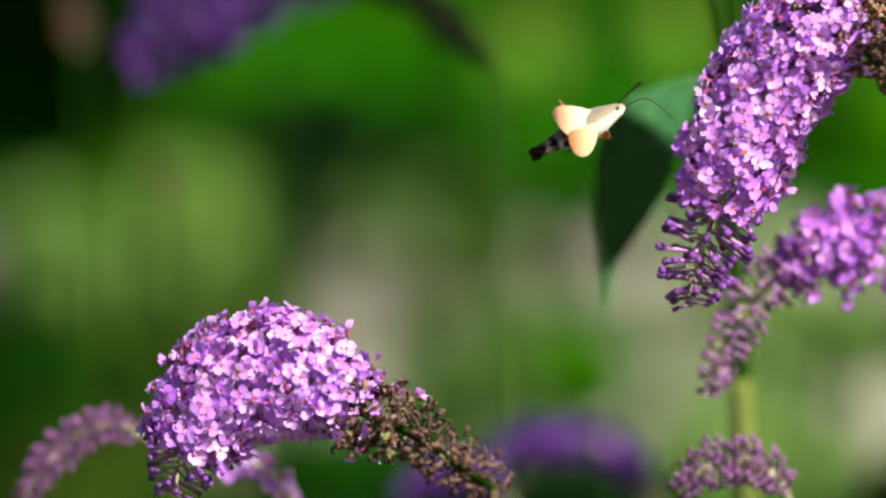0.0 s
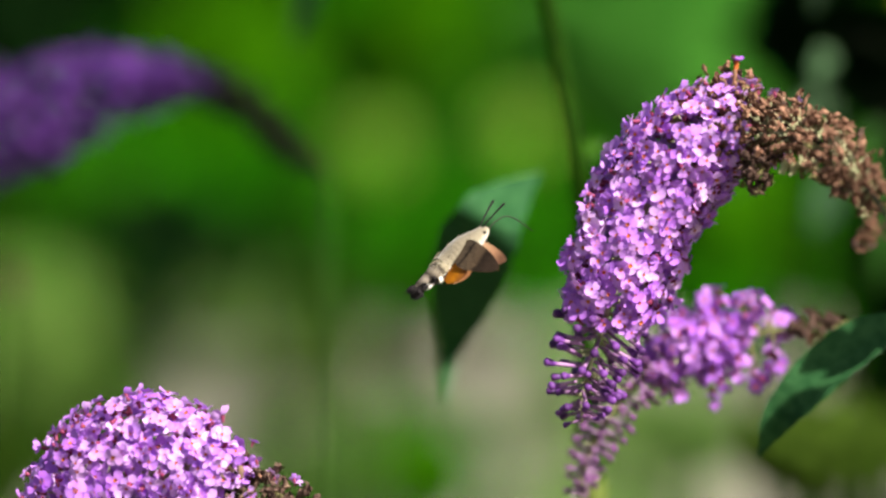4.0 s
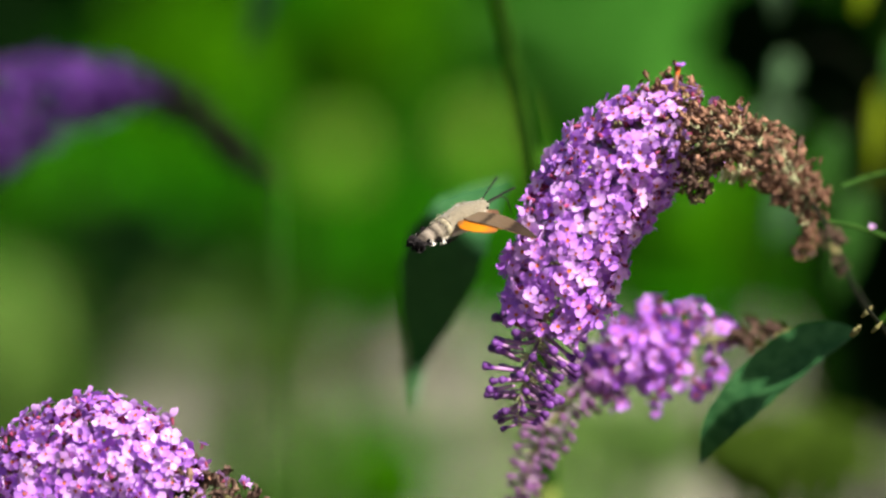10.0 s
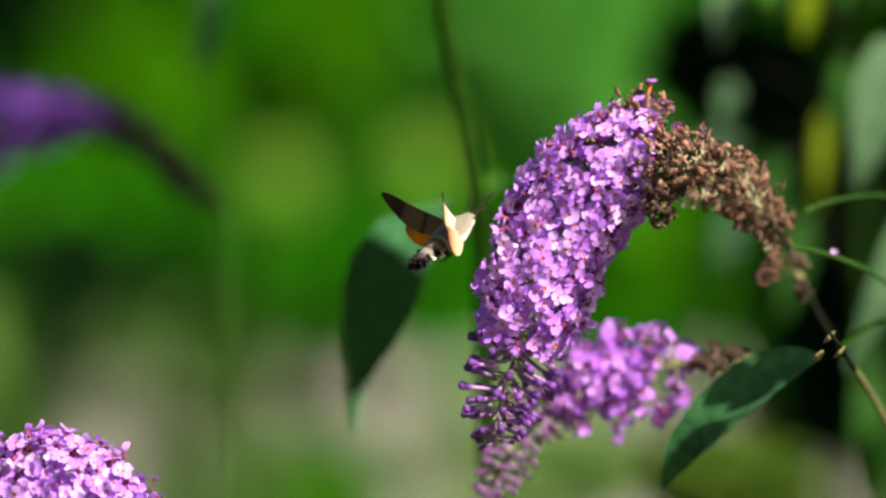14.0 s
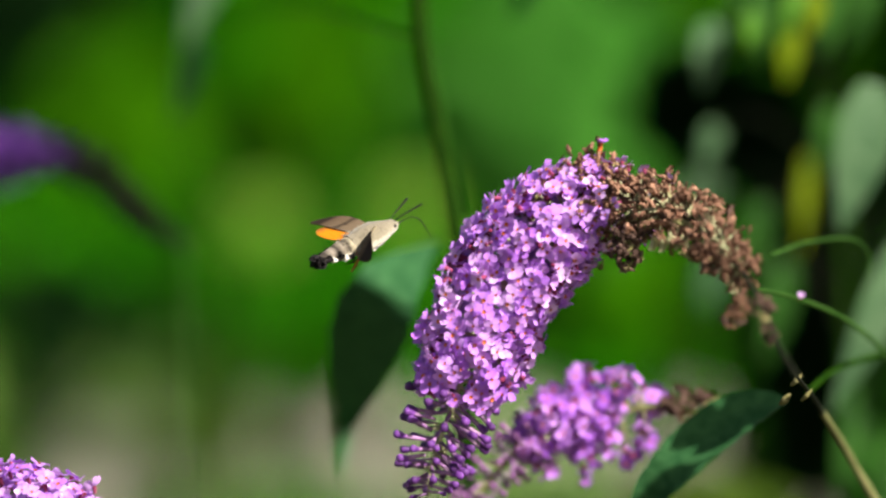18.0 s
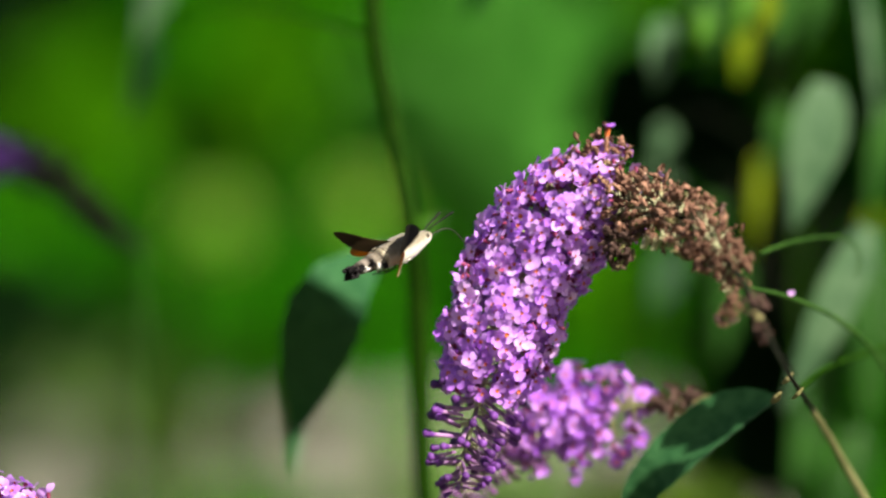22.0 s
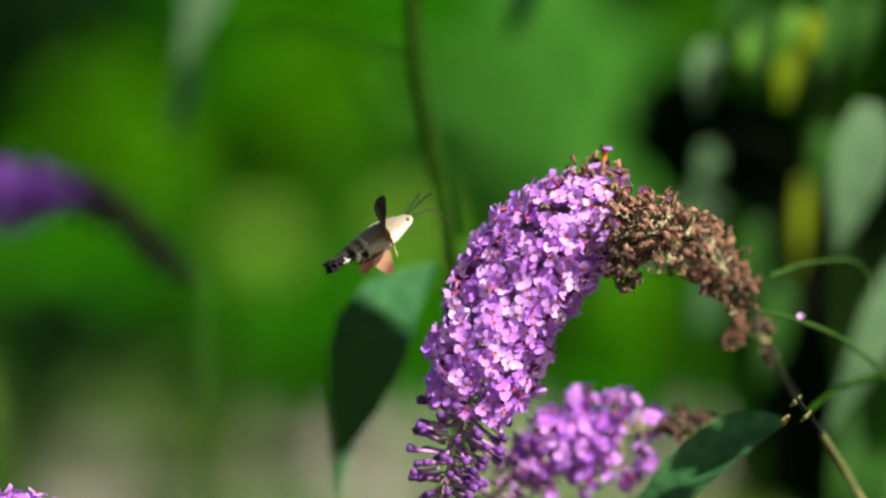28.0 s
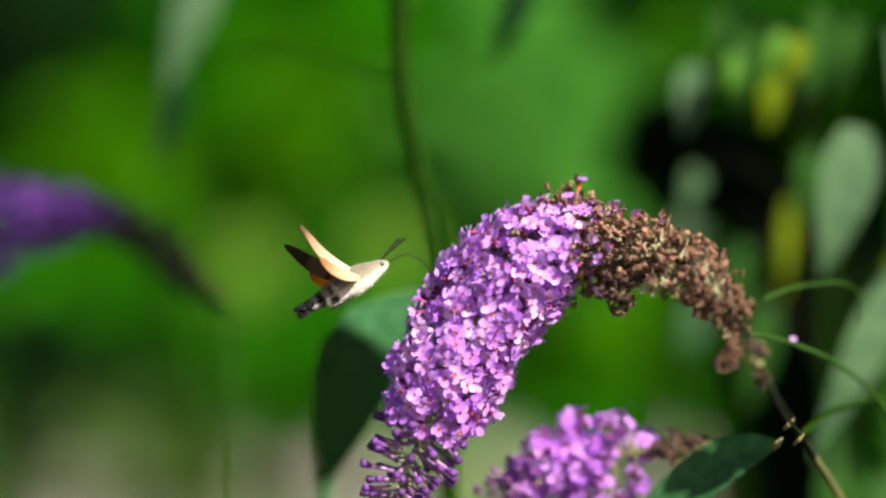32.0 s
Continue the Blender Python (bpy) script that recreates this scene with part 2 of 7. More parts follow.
def bud_shape(seed, long_=9 * MM):
    """A closed bud on its tube; slots: bud, tube."""
    rng = random.Random(seed)
    bend = rng.uniform(-1.2, 1.2) * MM
    line = [Vector((0, 0, -long_)), Vector((bend * 0.4, 0, -long_ * 0.5)), Vector((bend, 0, 0)),
            Vector((bend, 0, 1.2 * MM)), Vector((bend, 0, 2.8 * MM)), Vector((bend, 0, 3.4 * MM))]
    v, f = tube(line, [0.45 * MM, 0.55 * MM, 0.7 * MM, 1.1 * MM, 1.35 * MM, 0.8 * MM], 6)
    s = Shape()
    s.add(v, f, None, [1] * 12 + [0] * 18 + [1, 0])
    return s


def withered_shape(seed):
    """A shrunken flower: a bent tube, a split seed case and curled remains of lobes."""
    rng = random.Random(seed)
    b = Vector((rng.uniform(-1.3, 1.3), rng.uniform(-1.3, 1.3), 0)) * MM
    q = rng.uniform(0.75, 1.2) * MM
    line = [Vector((0, 0, -3.0 * MM)), b * 0.5 + Vector((0, 0, -1.5 * MM)), b + Vector((0, 0, -0.7 * MM)), b + Vector((0, 0, 0.4 * MM)), b * 1.3 + Vector((0, 0, 1.3 * MM))]
    v, f = tube(line, [0.3 * MM, 0.4 * MM, q, q * rng.uniform(0.6, 1.0), 0.35 * MM], 6)
    v = [p + Vector((rng.uniform(-0.35, 0.35), rng.uniform(-0.35, 0.35), rng.uniform(-0.4, 0.4))) * MM for p in v]
    s = Shape()
    s.add(v, f)
    for k in range(rng.randint(2, 5)):
        a = rng.uniform(0, 6.28)
        o = b + Vector((0, 0, rng.uniform(-0.8, 1.0) * MM))
        d = Vector((math.cos(a), math.sin(a), rng.uniform(-0.4, 0.9)))
        t = Vector((-math.sin(a), math.cos(a), rng.uniform(-0.6, 0.6)))
        n = d.cross(t) * rng.uniform(-0.7, 0.7) * MM
        L = rng.uniform(0.6, 1.4) * MM
        w = rng.uniform(0.5, 1.0) * MM
        s.add([o - t * 0.4 * MM, o + t * 0.4 * MM, o + d * L + t * w + n, o + d * L * 1.1 - t * w, o + d * L * 1.5 + t * rng.uniform(-0.8, 0.8) * MM + n * 2.0],
              [(0, 1, 2, 3), (3, 2, 4)])
    return s


def shared(name, shape, mats):
    me = bpy.data.meshes.new(name)
    me.from_pydata([tuple(v) for v in shape.v], [], shape.f)
    for m in mats:
        me.materials.append(m)
    me.polygons.foreach_set("material_index", shape.s)
    me.polygons.foreach_set("use_smooth", [True] * len(me.polygons))
    me.update()
    return me


PETALS = (M_petal, M_tube, M_throat)
FLORET = [floret_shape(i, open_=(1, 0.9, 1.1, 0.7, 0.95, 0.4, 1.15, 0.8)[i]) for i in range(8)]
FLORET_MESH = [shared("floret", s, PETALS) for s in FLORET]
FLORET_COOL = [shared("floret", s, (M_petal_cool, M_tube, M_throat)) for s in FLORET]
FLORET_VIOLET = [shared("floret", s, (M_petal_violet, M_tube, M_throat)) for s in FLORET]
BUD = [bud_shape(20 + i, (10, 8.5, 7.5, 6)[i] * MM) for i in range(4)]
BUD_MESH = [shared("bud", s, (M_bud, M_budstalk)) for s in BUD]
WITHER = [withered_shape(40 + i) for i in range(10)]
WITHER_MESH = [shared("withered_floret", s, (M_wither,)) for s in WITHER]
WITHER_DARK = [shared("withered_floret", s, (M_witherdark,)) for s in WITHER[:5]]
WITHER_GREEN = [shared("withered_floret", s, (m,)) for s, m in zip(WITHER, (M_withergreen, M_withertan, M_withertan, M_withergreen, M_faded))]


def along(line, u):
    x = u * (len(line) - 1)
    i = min(int(x), len(line) - 2)
    return line[i].lerp(line[i + 1], x - i), (line[i + 1] - line[i]).normalized()


def curve_value(table, u):
    for (a, x), (b, y) in zip(table, table[1:]):
        if u <= b:
            return x + (y - x) * (u - a) / (b - a)
    return table[-1][1]


def spike_section(parent, line, radius, count, kind, seed, span=(0.0, 1.0), limit=10**6, facing=0.25, droop=0.25, joined_mats=None, scale=1.0, dark=0.08, alt=None, cool=0.0):
    """Florets, buds or withered florets all round a stretch of stem. line is in the parent's space; radius is a table over the stretch.
    Those that face the front are parts; the rest are joined."""
    rng = random.Random(seed)
    meshes = alt or {"open": FLORET_MESH, "bud": BUD_MESH, "withered": WITHER_MESH}[kind]
    shapes = {"open": FLORET, "bud": BUD, "withered": WITHER}[kind]
    name = {"open": "floret", "bud": "bud", "withered": "withered_floret"}[kind]
    weights = [curve_value(radius, (i + 0.5) / 60) + 0.002 for i in range(60)]
    total = sum(weights)
    cum, acc = [], 0
    for w in weights:
        acc += w / total
        cum.append(acc)
    rest = Shape()
    made = 0
    ragged = {"open": 0.07, "bud": 0.1, "withered": 0.34}
    for i in range(count):
        q = (i + rng.uniform(-0.6, 0.6) + 0.5) / count
        j = next((k for k, c in enumerate(cum) if c >= q), 59)
        w = min(1, max(0, (j + rng.random()) / 60))
        c, d = along(line, span[0] + (span[1] - span[0]) * w)
        r = curve_value(radius, w) * rng.uniform({"open": 0.72, "bud": 0.7, "withered": 0.4}[kind], 1.07)
        side = d.orthogonal().normalized()
        a = i * 2.39996 + rng.uniform(-0.35, 0.35)
        out = Matrix.Rotation(a, 3, d) @ side
        r *= 1 + ragged[kind] * noise.noise(out * 1.7 + Vector((w * 9, seed, 0)))
        tilt = {"open": 0.5, "bud": 0.4, "withered": 0.9}[kind]
        z = (out + Vector((rng.gauss(0, tilt), rng.gauss(0, tilt), rng.gauss(0, tilt))) * 0.6 - d * droop).normalized()
        k = rng.randrange(len(meshes))
        m = basis(z=z, at=c + out * r, spin=rng.uniform(0, 6.28)) @ Matrix.Scale(scale * (rng.uniform(0.7, 1.25) if kind == "withered" else rng.uniform(0.88, 1.12)), 4)
        if out.y < facing and made < limit:
            me = meshes[k]
            if cool and rng.random() < cool * (1.15 - 1.3 * w):
                me = FLORET_COOL[k]
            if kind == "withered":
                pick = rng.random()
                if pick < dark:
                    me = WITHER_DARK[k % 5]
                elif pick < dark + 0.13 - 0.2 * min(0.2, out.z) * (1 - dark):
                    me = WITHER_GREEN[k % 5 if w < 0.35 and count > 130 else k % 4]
            hang(name, me, parent, "", m)
            made += 1
        else:
            rest.add(shapes[k].v, shapes[k].f, m, list(shapes[k].s))
    if rest.f:
        mats = joined_mats or {"open": (M_petal_joined, M_tube, M_throat), "bud": (M_bud, M_budstalk), "withered": (M_wither,)}[kind]
        o = rest.put(name + "_growth", mats, parent)
        o["kind"] = "stuff"
    return made


def bud_tip(parent, line, radius, whorls, seed, span):
    """The unopened end of a spike: whorls of long-tubed buds with the bare axis between them."""
    rng = random.Random(seed)
    for i in range(whorls):
        w = (i + 0.5) / whorls
        num = 3 if w < 0.15 else 5 if w < 0.5 else 6
        turn = rng.uniform(0, 6.28)
        for j in range(num):
            c, d = along(line, span[0] + (span[1] - span[0]) * min(1, max(0, w + rng.uniform(-0.4, 0.4) / whorls)))
            out = Matrix.Rotation(turn + 6.2832 * j / num + rng.uniform(-0.3, 0.3), 3, d) @ d.orthogonal().normalized()
            z = (out - d * rng.uniform(0.0, 0.42)).normalized()
            r = curve_value(radius, w) * rng.uniform(0.78, 1.14)
            k = rng.randrange(4)
            size = min(1.35, max(0.55, r / ((10, 8.5, 7.5, 6)[k] * MM)))
            size = size * 0.5 + 0.5 * rng.uniform(0.8, 1.1)
            hang("bud", BUD_MESH[k], parent, "", basis(z=z, at=c + z * r, spin=rng.uniform(0, 6.28)) @ Matrix.Scale(size, 4))


def clumps(parent, line, rows, d, origin, seed, meshes, size=1.0):
    """Loose side clusters of florets, each on its own short stalk; rows: x, y, radius, number."""
    rng = random.Random(seed)
    for x, y, r, num in rows:
        c = P(x, y, d + rng.uniform(-0.008, 0.008)) - origin
        near = min(line, key=lambda q: (q - c).length)
        s = Shape()
        s.add(*tube(spline([near, near.lerp(c, 0.5) + Vector((0, 0, 0.0015)), c], 6), [0.7 * MM - 0.05 * MM * i for i in range(7)], 5))
        s.put("side_stalk", M_shoot, parent)
        for i in range(num):
            h = 1 - 2 * (i + 0.5) / num
            a = i * 2.39996 + rng.uniform(-0.4, 0.4)
            o = Vector((math.cos(a) * math.sqrt(1 - h * h), h if num > 1 else -1, math.sin(a) * math.sqrt(1 - h * h)))
            z = (o + Vector((rng.gauss(0, 0.3), rng.gauss(-0.1, 0.3), rng.gauss(0, 0.3)))).normalized()
            hang("floret", meshes[rng.randrange(len(meshes))], parent, "", basis(z=z, at=c + o * (r * d / FOCAL * rng.uniform(0.7, 1.1) if num > 1 else 0), spin=rng.uniform(0, 6.28)) @ Matrix.Scale(size * rng.uniform(0.85, 1.1), 4))


def stalks(parent, line, radius, count, seed, span, mat, thick=0.45 * MM):
    """The short side stalks that bear the flowers."""
    rng = random.Random(seed)
    s = Shape()
    for i in range(count):
        w = (i + rng.random()) / count
        c, d = along(line, span[0] + (span[1] - span[0]) * w)
        out = Matrix.Rotation(rng.uniform(0, 6.28), 3, d) @ d.orthogonal().normalized()
        r = curve_value(radius, w) * 0.75
        s.add(*tube([c, c + out * r * 0.5 - d * r * 0.1, c + out * r - d * r * 0.25], [thick * 1.3, thick, thick * 0.7], 5, False))
    o = s.put("side_stalk_growth", mat, parent)
    o["kind"] = "stuff"
    return o


def bent_line(points, d, n, origin, back=0.0):
    """A curve through the points; its far end lies back metres deeper than its start."""
    last = len(points) - 1
    return [p - origin for p in spline([P(x, y, d + back * (i / last) ** 1.5) for i, (x, y) in enumerate(points)], n)]



def to_ground(ob, start, r0, mat, lean=(0.0, 0.1), r1=None):
    """The rest of a stalk, from start (in the thing's space) down into the ground."""
    z = -ob.location.z - 0.02
    end = Vector((start.x + lean[0], start.y + lean[1], z))
    pts = spline([start, start.lerp(end, 0.35) - Vector((lean[0], lean[1], 0)) * 0.25, start.lerp(end, 0.7), end], 16)
    r1 = r1 or r0 * 2
    s = Shape()
    s.add(*tube(pts, [r0 + (r1 - r0) * i / 16 for i in range(17)], 7))
    return s.put("lower_stalk", mat, ob)


# ---- ground and garden behind ----
def ground_mat():
    m, nt, b, out = nodes_of("garden_soil_and_grass")
    c = ramp(nt, noise_of(nt, 1.2, 6), [(0.35, (0.05, 0.075, 0.02)), (0.6, (0.11, 0.10, 0.06))])
    nt.links.new(c, b.inputs["Base Color"])
    b.inputs["Roughness"].default_value = 0.9
    bump_of(nt, b, noise_of(nt, 25.0, 6), 0.6, 0.03)
    return m


g = Shape()
N = 40
for i in range(N + 1):
    for j in range(N + 1):
        x, y = (i / N * 2 - 1), (j / N * 2 - 1)
        X, Y = x * abs(x) * 600, y * abs(y) * 600
        near = math.exp(-(X * X + Y * Y) / 3000)
        g.v.append(Vector((X, Y, 0.03 * noise.noise(Vector((X * 0.4, Y * 0.4, 0))) * near)))
for i in range(N):
    for j in range(N):
        a = i * (N + 1) + j
        g.f.append((a, a + N + 1, a + N + 2, a + 1))
        g.s.append(0)
ground = g.put("ground", ground_mat())
tagged(ground, "garden ground of soil and thin grass under shrubs", "ground", kind="structure")


def leaf_cloud(count, seed, place, size, up=0.3, narrow=0.36):
    """Loose folded leaves; place(rng) gives each its centre."""
    rng = random.Random(seed)
    s = Shape()
    for _ in range(count):
        p = place(rng)
        L = size * rng.uniform(0.6, 1.3)
        W = L * narrow * rng.uniform(0.8, 1.2)
        z = Vector((rng.gauss(0, 0.6), rng.gauss(-0.35, 0.6), rng.gauss(up, 0.6)))
        if z.length < 0.1:
            z = Vector((0, 0, 1))
        m = basis(z=z, at=p, spin=rng.uniform(0, 6.28))
        k = 0.12 * L
        s.add([(-L / 2, 0, -k * 0.5), (-L * 0.1, -W / 2, k * 0.6), (-L * 0.1, 0, 0), (-L * 0.1, W / 2, k * 0.6),
               (L * 0.22, -W * 0.38, k * 0.5), (L * 0.22, 0, 0), (L * 0.22, W * 0.38, k * 0.5), (L / 2, 0, -k)],
              [(0, 1, 2), (0, 2, 3), (1, 4, 5, 2), (2, 5, 6, 3), (4, 7, 5), (5, 7, 6)], m)
    return s


def shrub(x, y, d, rx, ry, count, size, mat, seed, label, depth=None, up=0.3, category="shrub", narrow=0.36):
    """A leafy shrub whose crown centres on a given line of sight; its stems reach the ground."""
    c = P(x, y, d)
    k = d / FOCAL
    base = Vector((c.x, c.y, 0))
    ob = thing("shrub", base, label, category, "garden shrubs")
    a, b, e = rx * k, ry * k, (depth or rx * k * 0.8)

    def place(rng):
        v = Vector((rng.gauss(0, 1), rng.gauss(0, 1), rng.gauss(0, 1))).normalized() * rng.random() ** 0.45
        w = 1 + 0.25 * noise.noise(v * 2.3 + Vector((seed, 0, 0)))
        return Vector((v.x * a * w, v.y * e * w, c.z + v.z * b * w))

    leaf_cloud(count, seed, place, size, up, narrow).put("crown", mat, ob)
    under = min(c.z - b * 0.9, EYE_Z - 0.062 * d)
    wide = max(a, 0.14)

    def low_place(rng):
        t, r = rng.uniform(0, 6.28), rng.random() ** 0.5
        h = rng.random()
        w = wide * (0.55 + 0.45 * h)
        return Vector((math.cos(t) * r * w, math.sin(t) * r * w * 0.8, 0.06 + h * (under - 0.06)))

    leaf_cloud(170, seed + 500, low_place, 0.085, up).put("lower_foliage", mat, ob)
    rng = random.Random(seed)
    for i in range(3):
        top = Vector((rng.uniform(-0.4, 0.4) * a, rng.uniform(0.1, 0.4) * e, c.z - rng.uniform(0.1, 0.6) * b))
        foot = Vector((rng.uniform(-0.08, 0.08), rng.uniform(-0.08, 0.08), -0.02))
        mid = foot.lerp(top, 0.5) + Vector((rng.uniform(-0.06, 0.06), rng.uniform(-0.06, 0.06), 0))
        s = Shape()
        s.add(*tube(spline([foot, mid, top], 8), [0.008 - 0.0008 * j for j in range(9)], 6))
        s.put("stem", M_stem, ob)
    return ob


F_mid = foliage_mat("foliage_mid", (0.012, 0.122, 0.001), (0.040, 0.25, 0.002))
F_lime = foliage_mat("foliage_lime", (0.044, 0.205, 0.001), (0.092, 0.31, 0.003), 0.4)
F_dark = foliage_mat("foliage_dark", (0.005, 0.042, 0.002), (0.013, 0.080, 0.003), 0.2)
# near-black leaves: the shade of dark gaps is put into their colour
F_shade = foliage_mat("foliage_shade_black", (0.004, 0.014, 0.004), (0.008, 0.030, 0.006), 0.05, 0.9)
F_pale = foliage_mat("foliage_pale", (0.18, 0.36, 0.07), (0.32, 0.48, 0.14), 0.35)
F_sage = foliage_mat("foliage_sage", (0.07, 0.29, 0.035), (0.13, 0.40, 0.065), 0.35)

F_grey = foliage_mat("foliage_grey_green", (0.12, 0.25, 0.055), (0.23, 0.37, 0.11), 0.3)
# very pale leaves whose colour imitates the sun glinting off glossy ones
F_glint = foliage_mat("foliage_glint", (0.30, 0.56, 0.06), (0.46, 0.72, 0.12), 0.35)
F_olive = foliage_mat("foliage_olive", (0.035, 0.075, 0.008), (0.085, 0.15, 0.02), 0.3)

# a tall hedge closes the garden
hedge = thing("hedge", (0.1, 7.4, 0), "tall mid-green leafy garden hedge in sun", "hedge")
leaf_cloud(5200, 5, lambda r: Vector((r.uniform(-2.6, 2.6), r.gauss(0, 0.16), r.uniform(0.0, 2.9))), 0.13, 0.35).put("crown", F_mid, hedge)
for i in range(12):
    X = -2.5 + i * 0.45
    hs = Shape()
    hs.add(*tube([Vector((X, 0.1, -0.02)), Vector((X + 0.05, 0.12, 1.2)), Vector((X - 0.03, 0.1, 2.6))], [0.03, 0.022, 0.01], 6))
    hs.put("stem", M_stem, hedge)
# dark sheet behind the leaves, in place of the hedge's shaded inside
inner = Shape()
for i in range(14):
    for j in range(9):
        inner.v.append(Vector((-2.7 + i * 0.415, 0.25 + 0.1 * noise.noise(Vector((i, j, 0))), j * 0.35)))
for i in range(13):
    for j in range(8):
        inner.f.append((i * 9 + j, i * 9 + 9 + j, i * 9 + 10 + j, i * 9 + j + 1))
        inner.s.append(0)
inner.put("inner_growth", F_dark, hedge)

# pale garden wall seen between the shrubs
M_wall = plain_mat("pale_plaster", (0.31, 0.29, 0.23), (0.46, 0.425, 0.345), 0.9, 14, bump=0.5, dist=0.01)


def box(sx, sy, sz, at=(0, 0, 0), bev=0.0):
    bm = bmesh.new()
    bmesh.ops.create_cube(bm, size=1, matrix=Matrix.Translation(at) @ Matrix.Diagonal((sx, sy, sz, 1)))
    if bev:
        bmesh.ops.bevel(bm, geom=bm.edges[:], offset=bev, segments=2, affect="EDGES")
    bm.verts.index_update()
    r = [v.co.copy() for v in bm.verts], [tuple(v.index for v in f.verts) for f in bm.faces]
    bm.free()
    return r


wl = Shape()
wl.add(*box(3.4, 0.2, 1.15, (0, 0, 0.575), 0.01))
wall = wl.put("wall_garden", M_wall, None, smooth=False, at=Matrix.Translation((-0.2, 6.5, 0)))
tagged(wall, "low pale plastered garden wall behind shrubs", "wall", kind="structure")
cp = Shape()
cp.add(*box(3.5, 0.28, 0.05, (0, 0, 1.177), 0.01))
cp.put("coping", M_wall, wall, smooth=False)

GREY, OLIVE = "dusty grey-green leafy shrub behind", "olive-green leafy shrub low in the garden"
LIME, DARK, PALE = "sunlit lime-green leafy shrub in the garden behind", "deep green leafy shrub behind, darkened as if in shade", "pale grey-green leafy shrub behind"
SAGE, MIDG = "soft sage-green leafy shrub in sun", "mid-green leafy shrub in sun"
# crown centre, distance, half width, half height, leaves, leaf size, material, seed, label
shrub(-60, -20, 4.2, 170, 140, 600, 0.08, F_shade, 100, DARK)
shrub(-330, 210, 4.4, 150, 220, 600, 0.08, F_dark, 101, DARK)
shrub(352, 85, 5.0, 90, 90, 200, 0.08, F_lime, 102, LIME)
shrub(655, 15, 5.2, 110, 120, 260, 0.08, F_lime, 103, LIME)
shrub(340, 300, 5.0, 90, 60, 110, 0.08, F_mid, 104, MIDG)
# two small bright crowns added as blurred glints of sun
shrub(607, 274, 4.5, 32, 32, 600, 0.03, F_glint, 105, "small pale leafy shrub put in for a blurred sun glint")
shrub(865, 243, 4.5, 27, 27, 450, 0.03, F_glint, 106, "small pale leafy shrub put in for a blurred sun glint")
shrub(1110, 20, 5.6, 210, 260, 420, 0.09, F_sage, 107, SAGE)
shrub(230, 425, 4.5, 85, 75, 520, 0.06, F_shade, 108, DARK)
shrub(600, 420, 5.0, 150, 80, 280, 0.08, F_mid, 109, MIDG)
shrub(-80, 560, 4.7, 80, 90, 260, 0.07, F_lime, 110, LIME)
shrub(30, 585, 4.4, 70, 80, 420, 0.06, F_pale, 143, PALE)
shrub(130, 660, 4.8, 75, 55, 320, 0.07, F_pale, 111, PALE)
shrub(440, 490, 4.7, 130, 60, 420, 0.07, F_dark, 112, DARK)
shrub(190, 540, 4.4, 45, 45, 160, 0.06, F_shade, 113, DARK)
shrub(-200, 350, 4.4, 110, 110, 260, 0.08, F_dark, 114, DARK)
shrub(690, 560, 5.3, 60, 40, 60, 0.08, F_olive, 115, OLIVE)
shrub(60, 745, 4.9, 120, 60, 300, 0.07, F_grey, 116, GREY)
shrub(705, 850, 4.7, 75, 60, 300, 0.07, F_lime, 117, LIME)
shrub(510, 860, 5.0, 110, 70, 170, 0.08, F_grey, 118, GREY)
shrub(900, 460, 5.2, 90, 80, 120, 0.09, F_mid, 119, MIDG)
shrub(1010, 760, 5.2, 90, 90, 90, 0.09, F_grey, 120, GREY)
shrub(1310, 430, 4.8, 130, 100, 420, 0.07, F_lime, 121, LIME)
shrub(1225, 560, 4.4, 60, 50, 160, 0.06, F_mid, 145, MIDG)
shrub(1395, 805, 2.75, 140, 72, 300, 0.028, F_olive, 122, OLIVE)
shrub(1160, 775, 3.6, 90, 70, 220, 0.04, F_grey, 146, GREY)
shrub(-200, 1060, 4.4, 220, 100, 500, 0.08, F_olive, 123, OLIVE)
shrub(1365, 70, 3.1, 55, 70, 500, 0.05, F_shade, 124, DARK)
shrub(1480, 110, 3.0, 45, 70, 450, 0.05, F_shade, 125, DARK)
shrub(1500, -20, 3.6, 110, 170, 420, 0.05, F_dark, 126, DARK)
shrub(1590, 420, 3.0, 36, 300, 1100, 0.06, F_shade, 127, DARK)
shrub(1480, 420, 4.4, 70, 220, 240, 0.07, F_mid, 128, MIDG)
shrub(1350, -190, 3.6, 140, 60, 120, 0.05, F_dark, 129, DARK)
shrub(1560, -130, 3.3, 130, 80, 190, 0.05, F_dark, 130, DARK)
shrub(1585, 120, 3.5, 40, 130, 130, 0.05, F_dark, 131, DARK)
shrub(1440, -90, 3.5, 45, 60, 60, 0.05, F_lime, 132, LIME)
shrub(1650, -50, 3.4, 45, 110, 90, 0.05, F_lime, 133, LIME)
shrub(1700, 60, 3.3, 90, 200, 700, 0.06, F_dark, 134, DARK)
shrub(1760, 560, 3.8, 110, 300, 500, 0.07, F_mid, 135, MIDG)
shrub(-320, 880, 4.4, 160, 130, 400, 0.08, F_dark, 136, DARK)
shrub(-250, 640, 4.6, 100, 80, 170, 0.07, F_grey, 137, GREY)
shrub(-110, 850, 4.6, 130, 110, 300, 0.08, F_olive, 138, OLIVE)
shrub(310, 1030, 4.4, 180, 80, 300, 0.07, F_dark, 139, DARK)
shrub(640, 1085, 3.0, 190, 55, 700, 0.04, F_shade, 144, DARK)
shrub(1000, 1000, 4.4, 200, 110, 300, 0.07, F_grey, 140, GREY)
